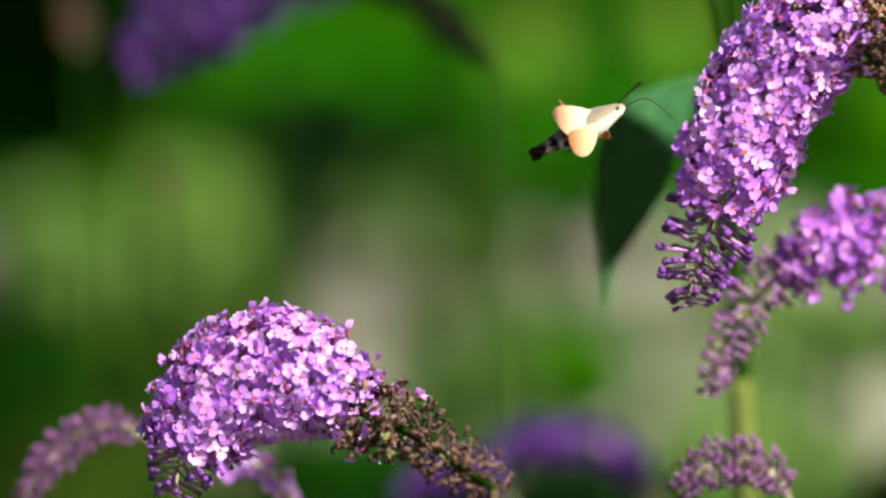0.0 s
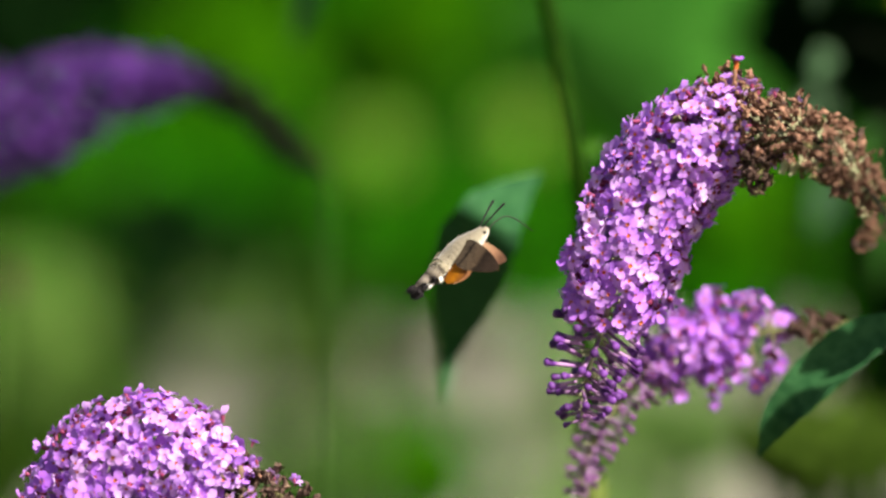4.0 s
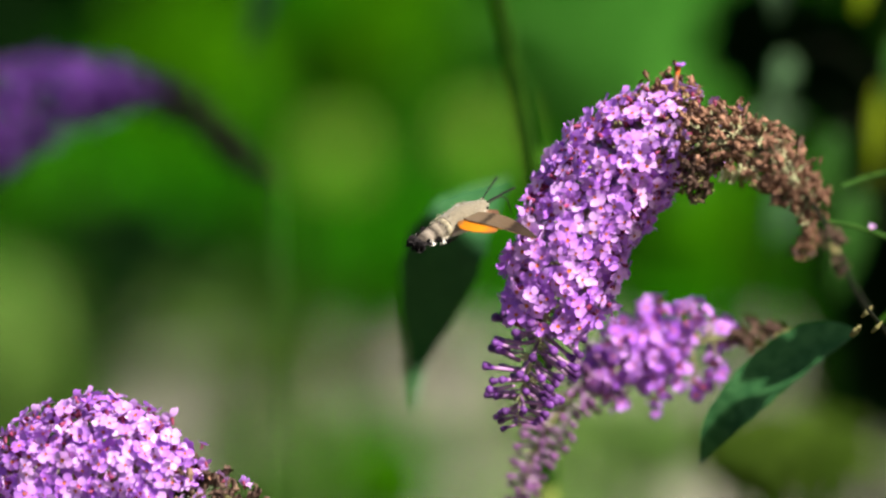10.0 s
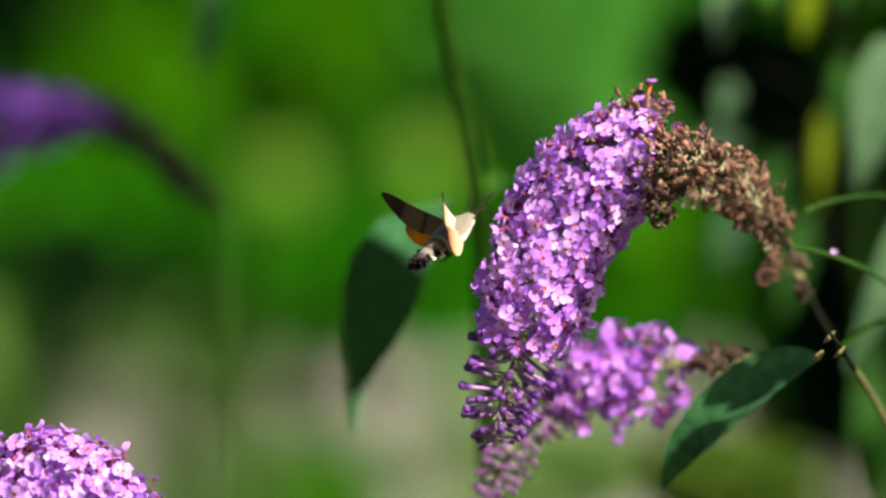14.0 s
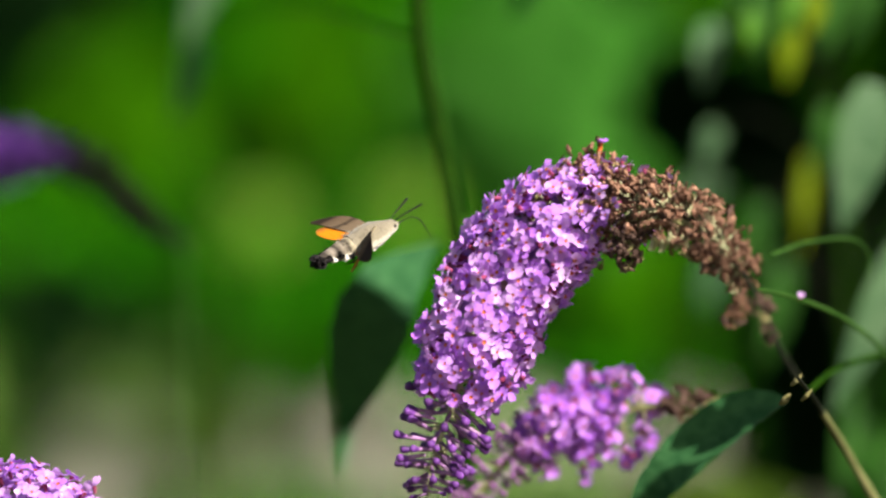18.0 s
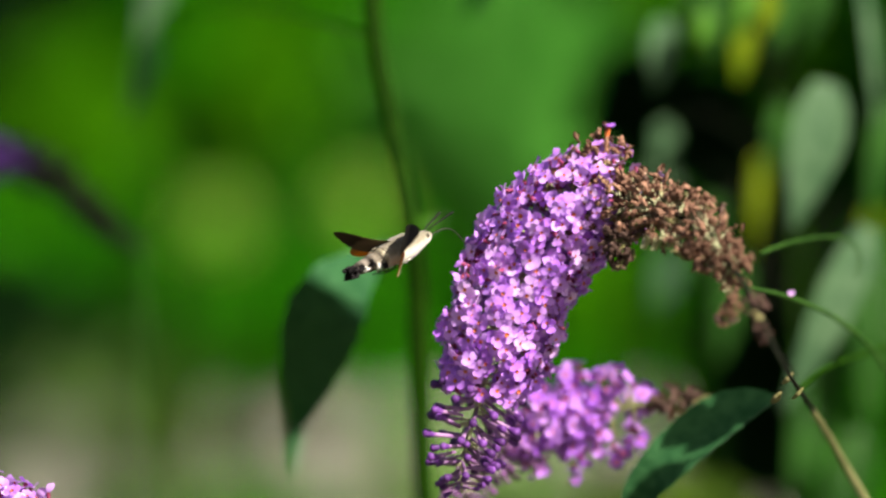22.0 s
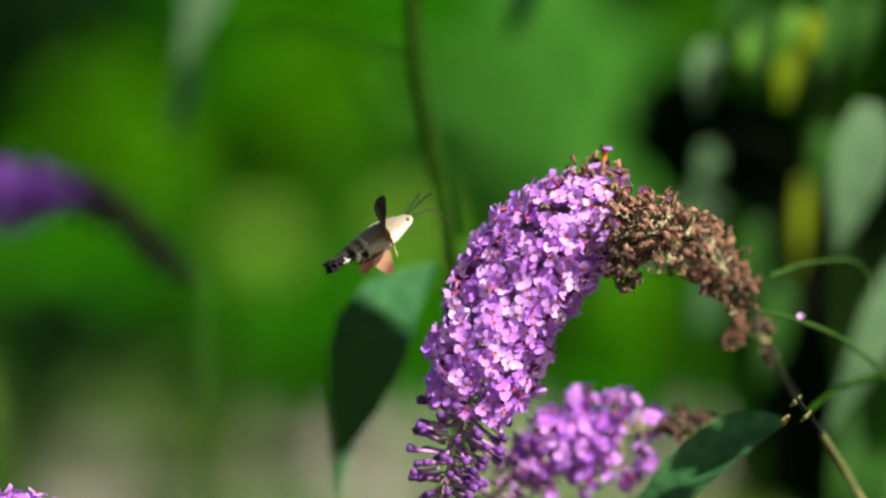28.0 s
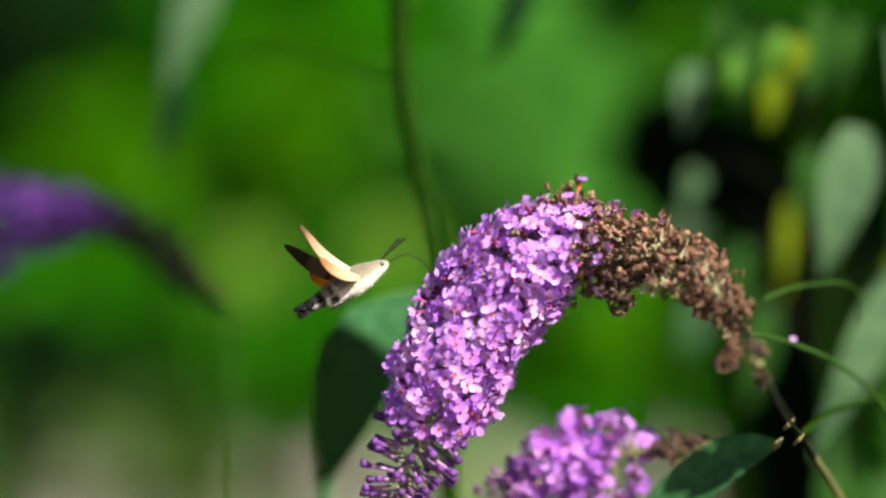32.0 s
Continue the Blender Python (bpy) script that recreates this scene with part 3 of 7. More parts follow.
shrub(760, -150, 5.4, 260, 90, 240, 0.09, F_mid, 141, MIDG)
shrub(90, -205, 4.2, 220, 140, 1200, 0.08, F_shade, 142, DARK)
shrub(500, -50, 4.5, 60, 80, 90, 0.07, F_mid, 147, MIDG)
shrub(350, 565, 4.6, 80, 45, 60, 0.06, F_grey, 152, GREY)
shrub(505, 625, 4.6, 50, 70, 110, 0.06, F_olive, 148, OLIVE)
shrub(1632, -45, 2.9, 55, 100, 170, 0.026, F_lime, 151, LIME)


# a tall bush, added out of view only to shade the thicket behind the flowers
shade_bush = thing("shrub", (0.68, 2.66, 0), "tall dark green bush added out of view to shade the thicket", "shrub", "garden shrubs")


def shade_place(rng):
    v = Vector((rng.gauss(0, 1), rng.gauss(0, 1), rng.gauss(0, 1))).normalized() * rng.random() ** 0.4
    return Vector((v.x * 0.24, v.y * 0.26, 1.74 + v.z * 0.24))


leaf_cloud(1800, 77, shade_place, 0.08).put("crown", F_dark, shade_bush)
for i in range(3):
    hs = Shape()
    hs.add(*tube(spline([Vector((0.03 * i, 0.02 * i, -0.02)), Vector((0.1 * i - 0.1, 0.05, 0.9)), Vector((0.14 * i - 0.14, 0.05 * i, 1.9))], 8), [0.014 - 0.001 * j for j in range(9)], 7))
    hs.put("stem", M_bark, shade_bush)
leaf_cloud(900, 78, lambda r: Vector((r.gauss(0, 0.09), r.gauss(0, 0.09), r.uniform(0.06, 1.45))), 0.085).put("lower_foliage", F_dark, shade_bush)


# ---- single leaves and stems of the buddleia ----
def leaf(name, base, tip, width, normal, mats, parent, bend=0.0, fold=0.15, label="", curl=0.0, n=14, rib=None):
    """A long pointed leaf with a folded midrib, a dark face and a felted underside."""
    o = Vector(base)
    ax = Vector(tip) - o
    L = ax.length
    ax.normalize()
    nz = Vector(normal)
    nz = (nz - ax * nz.dot(ax)).normalized()
    sd = nz.cross(ax)
    s = Shape()
    rows = []
    for layer, lift in ((0, 0.0), (1, -0.35 * MM)):
        off = len(s.v)
        for i in range(n + 1):
            u = i / n
            w = width / 2 * (math.sin(math.pi * min(1, u * 0.94 + 0.06) ** 0.72) ** 0.9 + 0.02) * (1 - 0.1 * u)
            tw = curl * u ** 3
            s2 = sd * math.cos(tw) + nz * math.sin(tw)
            n2 = nz * math.cos(tw) - sd * math.sin(tw)
            c = o + ax * (L * u) + nz * (bend * math.sin(math.pi * u) * L) + n2 * lift
            for e in (-1, -0.55, 0, 0.55, 1):
                rip = 0.008 * width * math.sin(u * 34 + e) * abs(e)
                s.v.append(c + s2 * (w * e) + n2 * (fold * w * abs(e) + rip))
        for i in range(n):
            for j in range(4):
                a = off + i * 5 + j
                q = (a, a + 1, a + 6, a + 5)
                s.f.append(q if layer == 0 else q[::-1])
                s.s.append(layer)
    mid = [o + ax * (L * u / 12) + nz * (bend * math.sin(math.pi * u / 12) * L - 0.3 * MM) for u in range(13)]
    r = Shape()
    r.add(*tube(mid, [width * (0.03 - 0.0021 * q) for q in range(13)], 6))
    r.put("midrib", rib or M_leaf_under, parent)
    return s.put(name, mats, parent, label)


def ribbon_leaf(name, rows, parent, mats, origin, fold=0.15, n=30, label=""):
    """A leaf that arches and twists along a line; rows give places along it, its width and the way its face looks."""
    line = [p - origin for p in spline([P(x, y, d) for x, y, d, w, f in rows], n)]
    face = spline([Vector(f).normalized() for *_, f in rows], n)
    wide = spline([Vector((w * d / FOCAL, 0, 0)) for x, y, d, w, f in rows], n)
    s = Shape()
    m = 4
    for layer, lift in ((0, 0.0), (1, -0.3 * MM)):
        off = len(s.v)
        for i in range(n + 1):
            ax = (line[min(i + 1, n)] - line[max(i - 1, 0)]).normalized()
            nz = (face[i] - ax * face[i].dot(ax)).normalized()
            sd = nz.cross(ax)
            w = max(0.3 * MM, wide[i].x) / 2
            for e in range(-m, m + 1):
                e /= m
                vein = 0.035 * math.sin(i * 1.35 - abs(e) * 3.5) * abs(e) * (1 - abs(e)) * 4
                edge = 1 + 0.03 * math.sin(i * 2.1 + e * 3) * abs(e)
                s.v.append(line[i] + sd * (w * e * edge) + nz * (w * (fold * abs(e) ** 1.3 + vein * 0.5) + lift))
        for i in range(n):
            for j in range(2 * m):
                a = off + i * (2 * m + 1) + j
                q = (a, a + 1, a + 2 * m + 2, a + 2 * m + 1)
                s.f.append(q if layer == 0 else q[::-1])
                s.s.append(layer)
    r = Shape()
    r.add(*tube([p + f * -0.2 * MM for p, f in zip(line, face)], [max(0.15 * MM, 0.55 * MM * (1 - i / n)) for i in range(n + 1)], 6))
    r.put("midrib", mats[0], parent)
    return s.put(name, mats, parent, label)


def stem_thing(name, pts, d, r0, r1, mat, label, category="stem", n=24, sides=8):
    line = [P(x, y, d + dd) for x, y, dd in pts]
    o = line[0].copy()
    ob = thing(name, o, label, category)
    c = [p - o for p in spline(line, n)]
    s = Shape()
    s.add(*tube(c, [r0 + (r1 - r0) * i / n for i in range(n + 1)], sides))
    s.put("stalk", mat, ob)
    return ob


near_bush = []

# main spike: flowering head and withered base
MAIN_BASE = P(1545, 545)
flower_main = thing("flower_spike", MAIN_BASE, "arching lilac buddleia spike, withered brown at its base", "flower", "buddleia flowers")
near_bush.append(flower_main)
PIVOT = P(1200, 175)
HEAD = [(908, 738), (912, 690), (926, 640), (950, 575), (976, 505), (1003, 435), (1033, 368), (1068, 310), (1112, 262), (1166, 240), (1225, 240)]
head_line = bent_line(HEAD, DEPTH, 60, PIVOT)
hh = Shape()
hh.add(*tube(head_line, [0.5 * MM + 1.2 * MM * i / 60 for i in range(61)], 7))
head_main = hh.put("flower_head", M_stempale, flower_main, "dense lilac flower head with dark violet buds at the tip")
head_main.location = PIVOT - MAIN_BASE
k = UNIT
bud_tip(head_main, head_line, [(0, 22 * k), (0.2, 44 * k), (0.6, 62 * k), (1, 84 * k)], 13, 1, (0.0, 0.345))
spike_section(head_main, head_line, [(0, 86 * k), (1, 84 * k)], 60, "withered", 7, (0.78, 1.0), facing=1.1)
faded_line = bent_line([(1128, 176), (1165, 158), (1200, 156), (1232, 172)], DEPTH, 12, PIVOT)
spike_section(head_main, faded_line, [(0, 26 * k), (0.5, 46 * k), (1, 34 * k)], 64, "withered", 8, (0.0, 1.0), facing=1.1, scale=0.9)
spike_section(head_main, faded_line, [(0, 22 * k), (1, 32 * k)], 14, "open", 9, (0.0, 1.0), facing=1.1, scale=0.8)
spike_section(head_main, head_line, [(0, 66 * k), (0.1, 90 * k), (0.35, 102 * k), (0.65, 104 * k), (0.88, 92 * k), (1, 76 * k)], 820, "open", 2, (0.305, 0.97), limit=340, facing=0.1, cool=0.85)
stalks(head_main, head_line, [(0, 14 * k), (0.25, 40 * k), (0.3, 70 * k), (1, 90 * k)], 110, 3, (0.05, 1.0), M_stempale)
BASE_PTS = [(1180, 236), (1222, 240), (1265, 236), (1312, 243), (1362, 268), (1410, 312), (1450, 364), (1482, 420), (1512, 490), (1545, 545)]
base_line = bent_line(BASE_PTS, DEPTH, 40, MAIN_BASE, -0.14)
bb = Shape()
bb.add(*tube(base_line, [1.3 * MM - 0.7 * MM * i / 40 for i in range(41)], 7))
base_main = bb.put("withered_section", M_shade, flower_main, "withered brown flowers and seed cases")
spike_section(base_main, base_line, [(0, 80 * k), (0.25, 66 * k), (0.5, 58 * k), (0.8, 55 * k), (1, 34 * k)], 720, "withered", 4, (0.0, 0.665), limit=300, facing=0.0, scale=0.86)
# last number: share of florets coloured dark where a tuft looks unlit
for q, (tuft, rad, num, unlit_share) in enumerate([([(1232, 280), (1240, 315), (1256, 338)], 30, 56, 0.75), ([(1376, 312), (1384, 335), (1392, 352)], 22, 26, 0.15),
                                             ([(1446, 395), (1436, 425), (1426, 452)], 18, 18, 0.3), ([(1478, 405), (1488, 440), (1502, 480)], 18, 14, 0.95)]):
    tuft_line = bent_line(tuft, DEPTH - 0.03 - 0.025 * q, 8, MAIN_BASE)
    spike_section(base_main, tuft_line, [(0, rad * k), (1, rad * 0.7 * k)], num, "withered", 60 + q, (0.0, 1.0), facing=1.1, dark=unlit_share)
spike_section(base_main, base_line, [(0, 84 * k), (1, 74 * k)], 40, "open", 5, (0.0, 0.24), facing=1.1, scale=0.75)
under_line = bent_line([(1285, 300), (1330, 306), (1375, 322), (1412, 348), (1440, 392)], DEPTH - 0.05, 12, MAIN_BASE)
stalks(base_main, under_line, [(0, 26 * k), (1, 18 * k)], 46, 61, (0.0, 1.0), M_stempale, 0.7 * MM)
spike_section(base_main, under_line, [(0, 24 * k), (1, 18 * k)], 26, "withered", 62, (0.0, 1.0), facing=1.1, dark=0.2, scale=0.8)
stalks(base_main, base_line, [(0, 66 * k), (1, 46 * k)], 150, 6, (0.0, 0.64), M_stempale, 0.5 * MM)
lone = bent_line([(1190, 172), (1201, 136), (1207, 108)], DEPTH, 6, PIVOT)
lo = Shape()
lo.add(*tube(lone, [0.8 * MM] * 7, 6))
lone_tube = lo.put("lone_floret_tube", M_throat, head_main)
hang("floret", FLORET_MESH[3], head_main, "", basis(z=(0.2, -0.25, 1), at=lone[-1]) @ Matrix.Scale(0.8, 4))

# low spike, dome shaped
LOW_D = 1.99
LOW_BASE = P(590, 1015, LOW_D)
flower_low = thing("flower_spike", LOW_BASE, "domed lilac buddleia spike drooping over a withered stalk", "flower", "buddleia flowers")
LOW = [(18, 1035), (28, 985), (50, 925), (88, 860), (148, 815), (218, 806), (285, 835), (340, 880)]
low_line = bent_line(LOW, LOW_D, 50, LOW_BASE)
ls = Shape()
ls.add(*tube(low_line, [0.5 * MM + 1.2 * MM * i / 50 for i in range(51)], 7))
low_head = ls.put("flower_head", M_stempale, flower_low, "dense lilac flower head")
spike_section(low_head, low_line, [(0, 20 * k), (0.4, 56 * k), (1, 88 * k)], 52, "bud", 11, (0.0, 0.30), facing=0.6, droop=0.3, scale=0.8)
spike_section(low_head, low_line, [(0, 72 * k), (0.15, 98 * k), (0.5, 112 * k), (0.75, 108 * k), (1, 62 * k)], 800, "open", 12, (0.22, 1.0), limit=300, facing=0.1, cool=0.5)
stalks(low_head, low_line, [(0, 20 * k), (0.3, 80 * k), (1, 70 * k)], 70, 13, (0.05, 1.0), M_stempale)
lb_line = bent_line([(325, 868), (390, 895), (450, 922), (520, 968), (590, 1015)], LOW_D, 24, LOW_BASE, -0.05)
lbs = Shape()
lbs.add(*tube(lb_line, [1.4 * MM] * 25, 7))
low_base = lbs.put("withered_section", M_stem, flower_low, "withered dark brown flowers")
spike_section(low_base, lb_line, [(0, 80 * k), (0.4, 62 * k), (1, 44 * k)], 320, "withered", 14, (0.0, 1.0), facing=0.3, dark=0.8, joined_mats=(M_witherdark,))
to_ground(flower_low, lb_line[-1], 1.4 * MM, M_bark, (0.12, 0.1), 4 * MM)
spike_section(low_base, lb_line, [(0, 100 * k), (1, 70 * k)], 26, "open", 15, (0.0, 0.4), facing=1.1, scale=0.7)

# rear spike, loose
REAR_D = 2.07
REAR_BASE = P(1500, 585, REAR_D)
flower_rear = thing("flower_spike", REAR_BASE, "loose lilac buddleia spike with a drooping bud tip", "flower", "buddleia flowers")
near_bush.append(flower_rear)
kr = REAR_D / FOCAL
rear_line = bent_line([(925, 890), (938, 840), (962, 780), (1002, 722), (1050, 668), (1110, 632), (1180, 612), (1250, 600), (1310, 592), (1400, 582), (1500, 585)], REAR_D, 60, REAR_BASE)
rs = Shape()
rs.add(*tube(rear_line, [0.9 * MM] * 61, 7))
rear_stem = rs.put("flower_stalk", M_shoot, flower_rear)
spike_section(rear_stem, rear_line, [(0, 12 * kr), (0.4, 32 * kr), (1, 54 * kr)], 84, "bud", 21, (0.0, 0.46), limit=0, droop=0.1, scale=0.85, joined_mats=(M_budpale, M_budstalk))
spike_section(rear_stem, rear_line, [(0, 30 * kr), (0.5, 50 * kr), (1, 44 * kr)], 120, "open", 22, (0.40, 0.64), facing=0.4, alt=FLORET_VIOLET)
clumps(rear_stem, rear_line, [
    (1058, 668, 26, 9), (1100, 590, 30, 12), (1100, 700, 20, 6), (1146, 585, 30, 12), (1165, 549, 30, 11), (1142, 650, 28, 10), (1091, 627, 28, 10), (1211, 599, 30, 12),
    (1183, 622, 28, 10), (1229, 553, 30, 12), (1282, 585, 31, 12), (1201, 663, 30, 11), (1165, 684, 24, 7), (1243, 682, 15, 3), (1275, 650, 22, 6), (1166, 728, 9, 1),
], REAR_D, REAR_BASE, 26, FLORET_VIOLET, 0.95)
spike_section(rear_stem, rear_line, [(0, 14 * kr), (0.5, 27 * kr), (1, 14 * kr)], 46, "withered", 23, (0.78, 0.89), facing=1.1, dark=0.8)
stalks(rear_stem, rear_line, [(0, 14 * kr), (1, 60 * kr)], 60, 25, (0.0, 0.75), M_stempale)

# far deep purple spike
FAR_D = 2.42
FAR_BASE = P(500, 310, FAR_D)
flower_far = thing("flower_spike", FAR_BASE, "deep purple buddleia spike bending over a dark stalk", "flower", "buddleia flowers")
kf = FAR_D / FOCAL
far_line = bent_line([(-150, 330), (-90, 266), (-20, 210), (60, 174), (140, 157), (220, 152), (290, 158), (350, 190), (410, 245), (450, 285), (500, 310)], FAR_D, 50, FAR_BASE)
fs = Shape()
fs.add(*tube(far_line, [1.2 * MM + 0.8 * MM * i / 50 for i in range(51)], 7))
far_stem = fs.put("flower_stalk", M_shade, flower_far)
# florets on the turned-away stretch carry its shade in their petal colour
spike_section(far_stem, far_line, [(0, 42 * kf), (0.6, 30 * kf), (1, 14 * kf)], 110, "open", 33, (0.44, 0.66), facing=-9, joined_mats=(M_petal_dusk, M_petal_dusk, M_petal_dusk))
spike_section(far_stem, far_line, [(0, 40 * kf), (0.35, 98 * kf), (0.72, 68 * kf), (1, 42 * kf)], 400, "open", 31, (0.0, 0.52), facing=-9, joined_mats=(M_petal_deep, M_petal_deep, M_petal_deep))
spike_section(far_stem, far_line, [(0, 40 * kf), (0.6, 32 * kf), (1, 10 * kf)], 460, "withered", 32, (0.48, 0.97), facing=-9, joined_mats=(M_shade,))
to_ground(flower_far, Vector((0, 0, 0)), 0.7 * MM, M_sprig, (0.1, 0.1), 4 * MM)


def small_spike(pts, d, rad, count, kind, seed, label, deep=False, keyed=False):
    o = P(*pts[-1], d)
    ob = thing("flower_spike", o, label, "flower", "buddleia flowers")
    line = bent_line(pts, d, 30, o)
    s = Shape()
    s.add(*tube(line, [0.7 * MM + 0.8 * MM * i / 30 for i in range(31)], 6))
    st = s.put("flower_stalk", M_stempale, ob)
    kk = d / FOCAL
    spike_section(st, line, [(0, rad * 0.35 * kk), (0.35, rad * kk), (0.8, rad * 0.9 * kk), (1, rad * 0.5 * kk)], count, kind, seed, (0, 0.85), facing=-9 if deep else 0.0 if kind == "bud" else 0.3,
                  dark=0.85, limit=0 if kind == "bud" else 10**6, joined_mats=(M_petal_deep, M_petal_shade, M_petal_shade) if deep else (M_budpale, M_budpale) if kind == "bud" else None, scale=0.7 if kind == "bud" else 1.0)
    to_ground(ob, Vector((0, 0, 0)), 0.8 * MM, M_stem, (0.05, 0.12), 3 * MM)
    if keyed:
        near_bush.append(ob)
    return ob


small_spike([(520, 1010), (600, 975), (680, 965), (760, 985), (800, 1030), (840, 1100)], 2.5, 38, 160, "open", 51, "low deep purple buddleia spike, shade put into its flower colour", True)
small_spike([(380, 1060), (450, 1030), (520, 1040), (580, 1090)], 2.45, 40, 120, "open", 52, "low deep purple buddleia spike, shade put into its flower colour", True)
small_spike([(870, 1060), (915, 1015), (980, 1000), (1040, 1030), (1075, 1090)], 2.06, 40, 120, "bud", 53, "small lilac buddleia spike of opening buds", keyed=True)
small_spike([(-290, 1075), (-250, 1010), (-190, 960), (-120, 940), (-40, 980)], 2.11, 30, 110, "bud", 54, "slender lilac buddleia spike in bud")
small_spike([(60, 1030), (120, 1010), (170, 1050), (200, 1110)], 2.09, 22, 18, "open", 55, "small lilac buddleia spike in bud")
small_spike([(-212, 182), (-196, 225), (-190, 272)], 2.7, 24, 70, "withered", 56, "faded brown buddleia spike hanging in shade")
small_spike([(-46, 478), (-36, 505), (-32, 540)], 2.7, 17, 40, "withered", 57, "small faded brown buddleia spike hanging in shade")

# leaves and stems round the flowers
LEAF2 = (M_leaf, M_leaf_under)
leaf_mid = thing("leaf", P(905, 330, 2.17), "large hanging buddleia leaf, dark green with a lit shoulder", "leaf", "buddleia leaves")
o = P(905, 330, 2.17)
ribbon_leaf("blade", [
    # x, y, distance, width, face
    (914, 306, 2.19, 10, (0.1, -0.55, 0.8)), (886, 328, 2.17, 42, (0.4, -0.6, 0.65)), (857, 356, 2.15, 82, (0.4, -0.65, 0.6)), (828, 386, 2.14, 116, (0.3, -0.75, 0.5)), (817, 412, 2.143, 134, (-0.15, -0.9, 0.05)), (802, 442, 2.155, 144, (-0.35, -0.6, -0.7)),
    (784, 500, 2.18, 126, (-0.35, -0.58, -0.74)), (767, 566, 2.21, 86, (-0.35, -0.58, -0.74)), (757, 616, 2.23, 44, (-0.3, -0.62, -0.7)), (751, 650, 2.232, 27, (0.1, -0.9, 0.2)), (746, 716, 2.20, 4, (0.2, -0.85, 0.5)),
], leaf_mid, (M_leaf_hang, M_leaf_hang), o, fold=0.12)

stem_mid = stem_thing("stem", [(880, -260, 0), (890, -60, 0), (912, 60, 0), (935, 180, 0), (955, 300, 0), (965, 420, 0.01), (970, 620, 0.02), (985, 900, 0.03), (1010, 1400, 0.05)], 2.20, 3.2 * MM, 4.0 * MM, M_stem, "slender green buddleia stem behind the flowers", n=40)
# it comes up out of the ground
o = stem_mid.location
low = P(1010, 1400, 2.29) - o
sl = Shape()
sl.add(*tube(spline([low, low.lerp(Vector((low.x + 0.1, low.y + 0.15, -o.z)), 0.5), Vector((low.x + 0.12, low.y + 0.2, -o.z - 0.02))], 12), [0.0036 + 0.0004 * i for i in range(13)], 8))
sl.put("lower_stalk", M_bark, stem_mid)

sl = Shape()
sl.add(*tube([p - o for p in spline([P(981, 860, 2.226), P(985, 900, 2.228), P(992, 1020, 2.233), P(1003, 1250, 2.242), P(1010, 1400, 2.25)], 12)], [3.9 * MM] + [4.5 * MM] * 12, 8))
sl.put("leaf_sheath", M_stemlime, stem_mid, "pale lime-green sheath round the lower stem")

# shoot at the foot of the main spike
leaf_right = thing("leaf", P(1535, 572, 2.06), "pointed dark green buddleia leaf, sunlit along its edge", "leaf", "buddleia leaves")
o = P(1535, 572, 2.06)
ribbon_leaf("blade", [
    (1527, 582, 2.045, 8, (-0.1, -0.8, 0.5)), (1480, 592, 2.045, 58, (-0.15, -0.85, 0.4)), (1425, 618, 2.045, 86, (-0.15, -0.85, 0.4)), (1366, 664, 2.045, 90, (-0.1, -0.85, 0.45)),
    (1318, 710, 2.045, 80, (0.0, -0.85, 0.5)), (1276, 756, 2.05, 54, (0.2, -0.85, 0.4)), (1245, 818, 2.06, 3, (0.35, -0.85, 0.3)),
], leaf_right, (M_leaf_hang, M_leaf_under), o, fold=0.3)
near_bush.append(leaf_right)
shoot = stem_thing("stem", [(1588, 604, 0.05), (1640, 690, 0.07), (1720, 850, 0.08), (1780, 1150, 0.09), (1800, 2000, 0.1)], DEPTH, 1.15 * MM, 2.0 * MM, M_shoot, "brownish buddleia shoot bearing the flower spikes", n=40)
o = shoot.location
# the shoot's shaded top, its shade given by the dark stalk colour
up = Shape()
up.add(*tube([p - o for p in spline([P(1592, 610, 2.052), P(1568, 574, 2.03), P(1545, 545, 1.96), P(1515, 500, 1.92)], 12)], [0.9 * MM - 0.03 * MM * i for i in range(13)], 8))
up.put("upper_stalk", M_shade, shoot)
low = P(1800, 2000, DEPTH + 0.1) - o
sl = Shape()
sl.add(*tube(spline([low, low.lerp(Vector((low.x + 0.05, low.y + 0.1, -o.z)), 0.5), Vector((low.x + 0.05, low.y + 0.15, -o.z - 0.02))], 12), [0.0034 + 0.0005 * i for i in range(13)], 8))
sl.put("lower_stalk", M_bark, shoot)
near_bush.append(shoot)
tendril = stem_thing("stem", [(1440, 384, 0), (1500, 392, 0), (1546, 404, 0.01), (1600, 425, 0.02), (1640, 448, 0.03), (1690, 490, 0.04), (1740, 560, 0.05)], DEPTH + 0.04, 0.7 * MM, 0.9 * MM, M_sprig, "thin green arching leaf stalk")
near_bush.append(tendril)
hang("fallen_floret", FLORET_MESH[5], tendril, "small fallen lilac floret", basis(z=(0.2, -0.5, 0.8), at=P(1549, 400, DEPTH + 0.045) - tendril.location) @ Matrix.Scale(0.42, 4))
curl = stem_thing("stem", [(1496, 326, 0), (1545, 308, 0.02), (1600, 298, 0.03), (1648, 300, 0.035), (1672, 328, 0.04), (1668, 368, 0.04)], DEPTH + 0.05, 0.75 * MM, 0.35 * MM, M_sprig, "thin curled green leaf stalk")
near_bush.append(curl)
side = stem_thing("stem", [(1560, 570, 0), (1610, 530, 0.02), (1680, 505, 0.04), (1780, 480, 0.06)], 2.06, 1.0 * MM, 1.2 * MM, M_stem, "thin dark green side shoot")
near_bush.append(side)

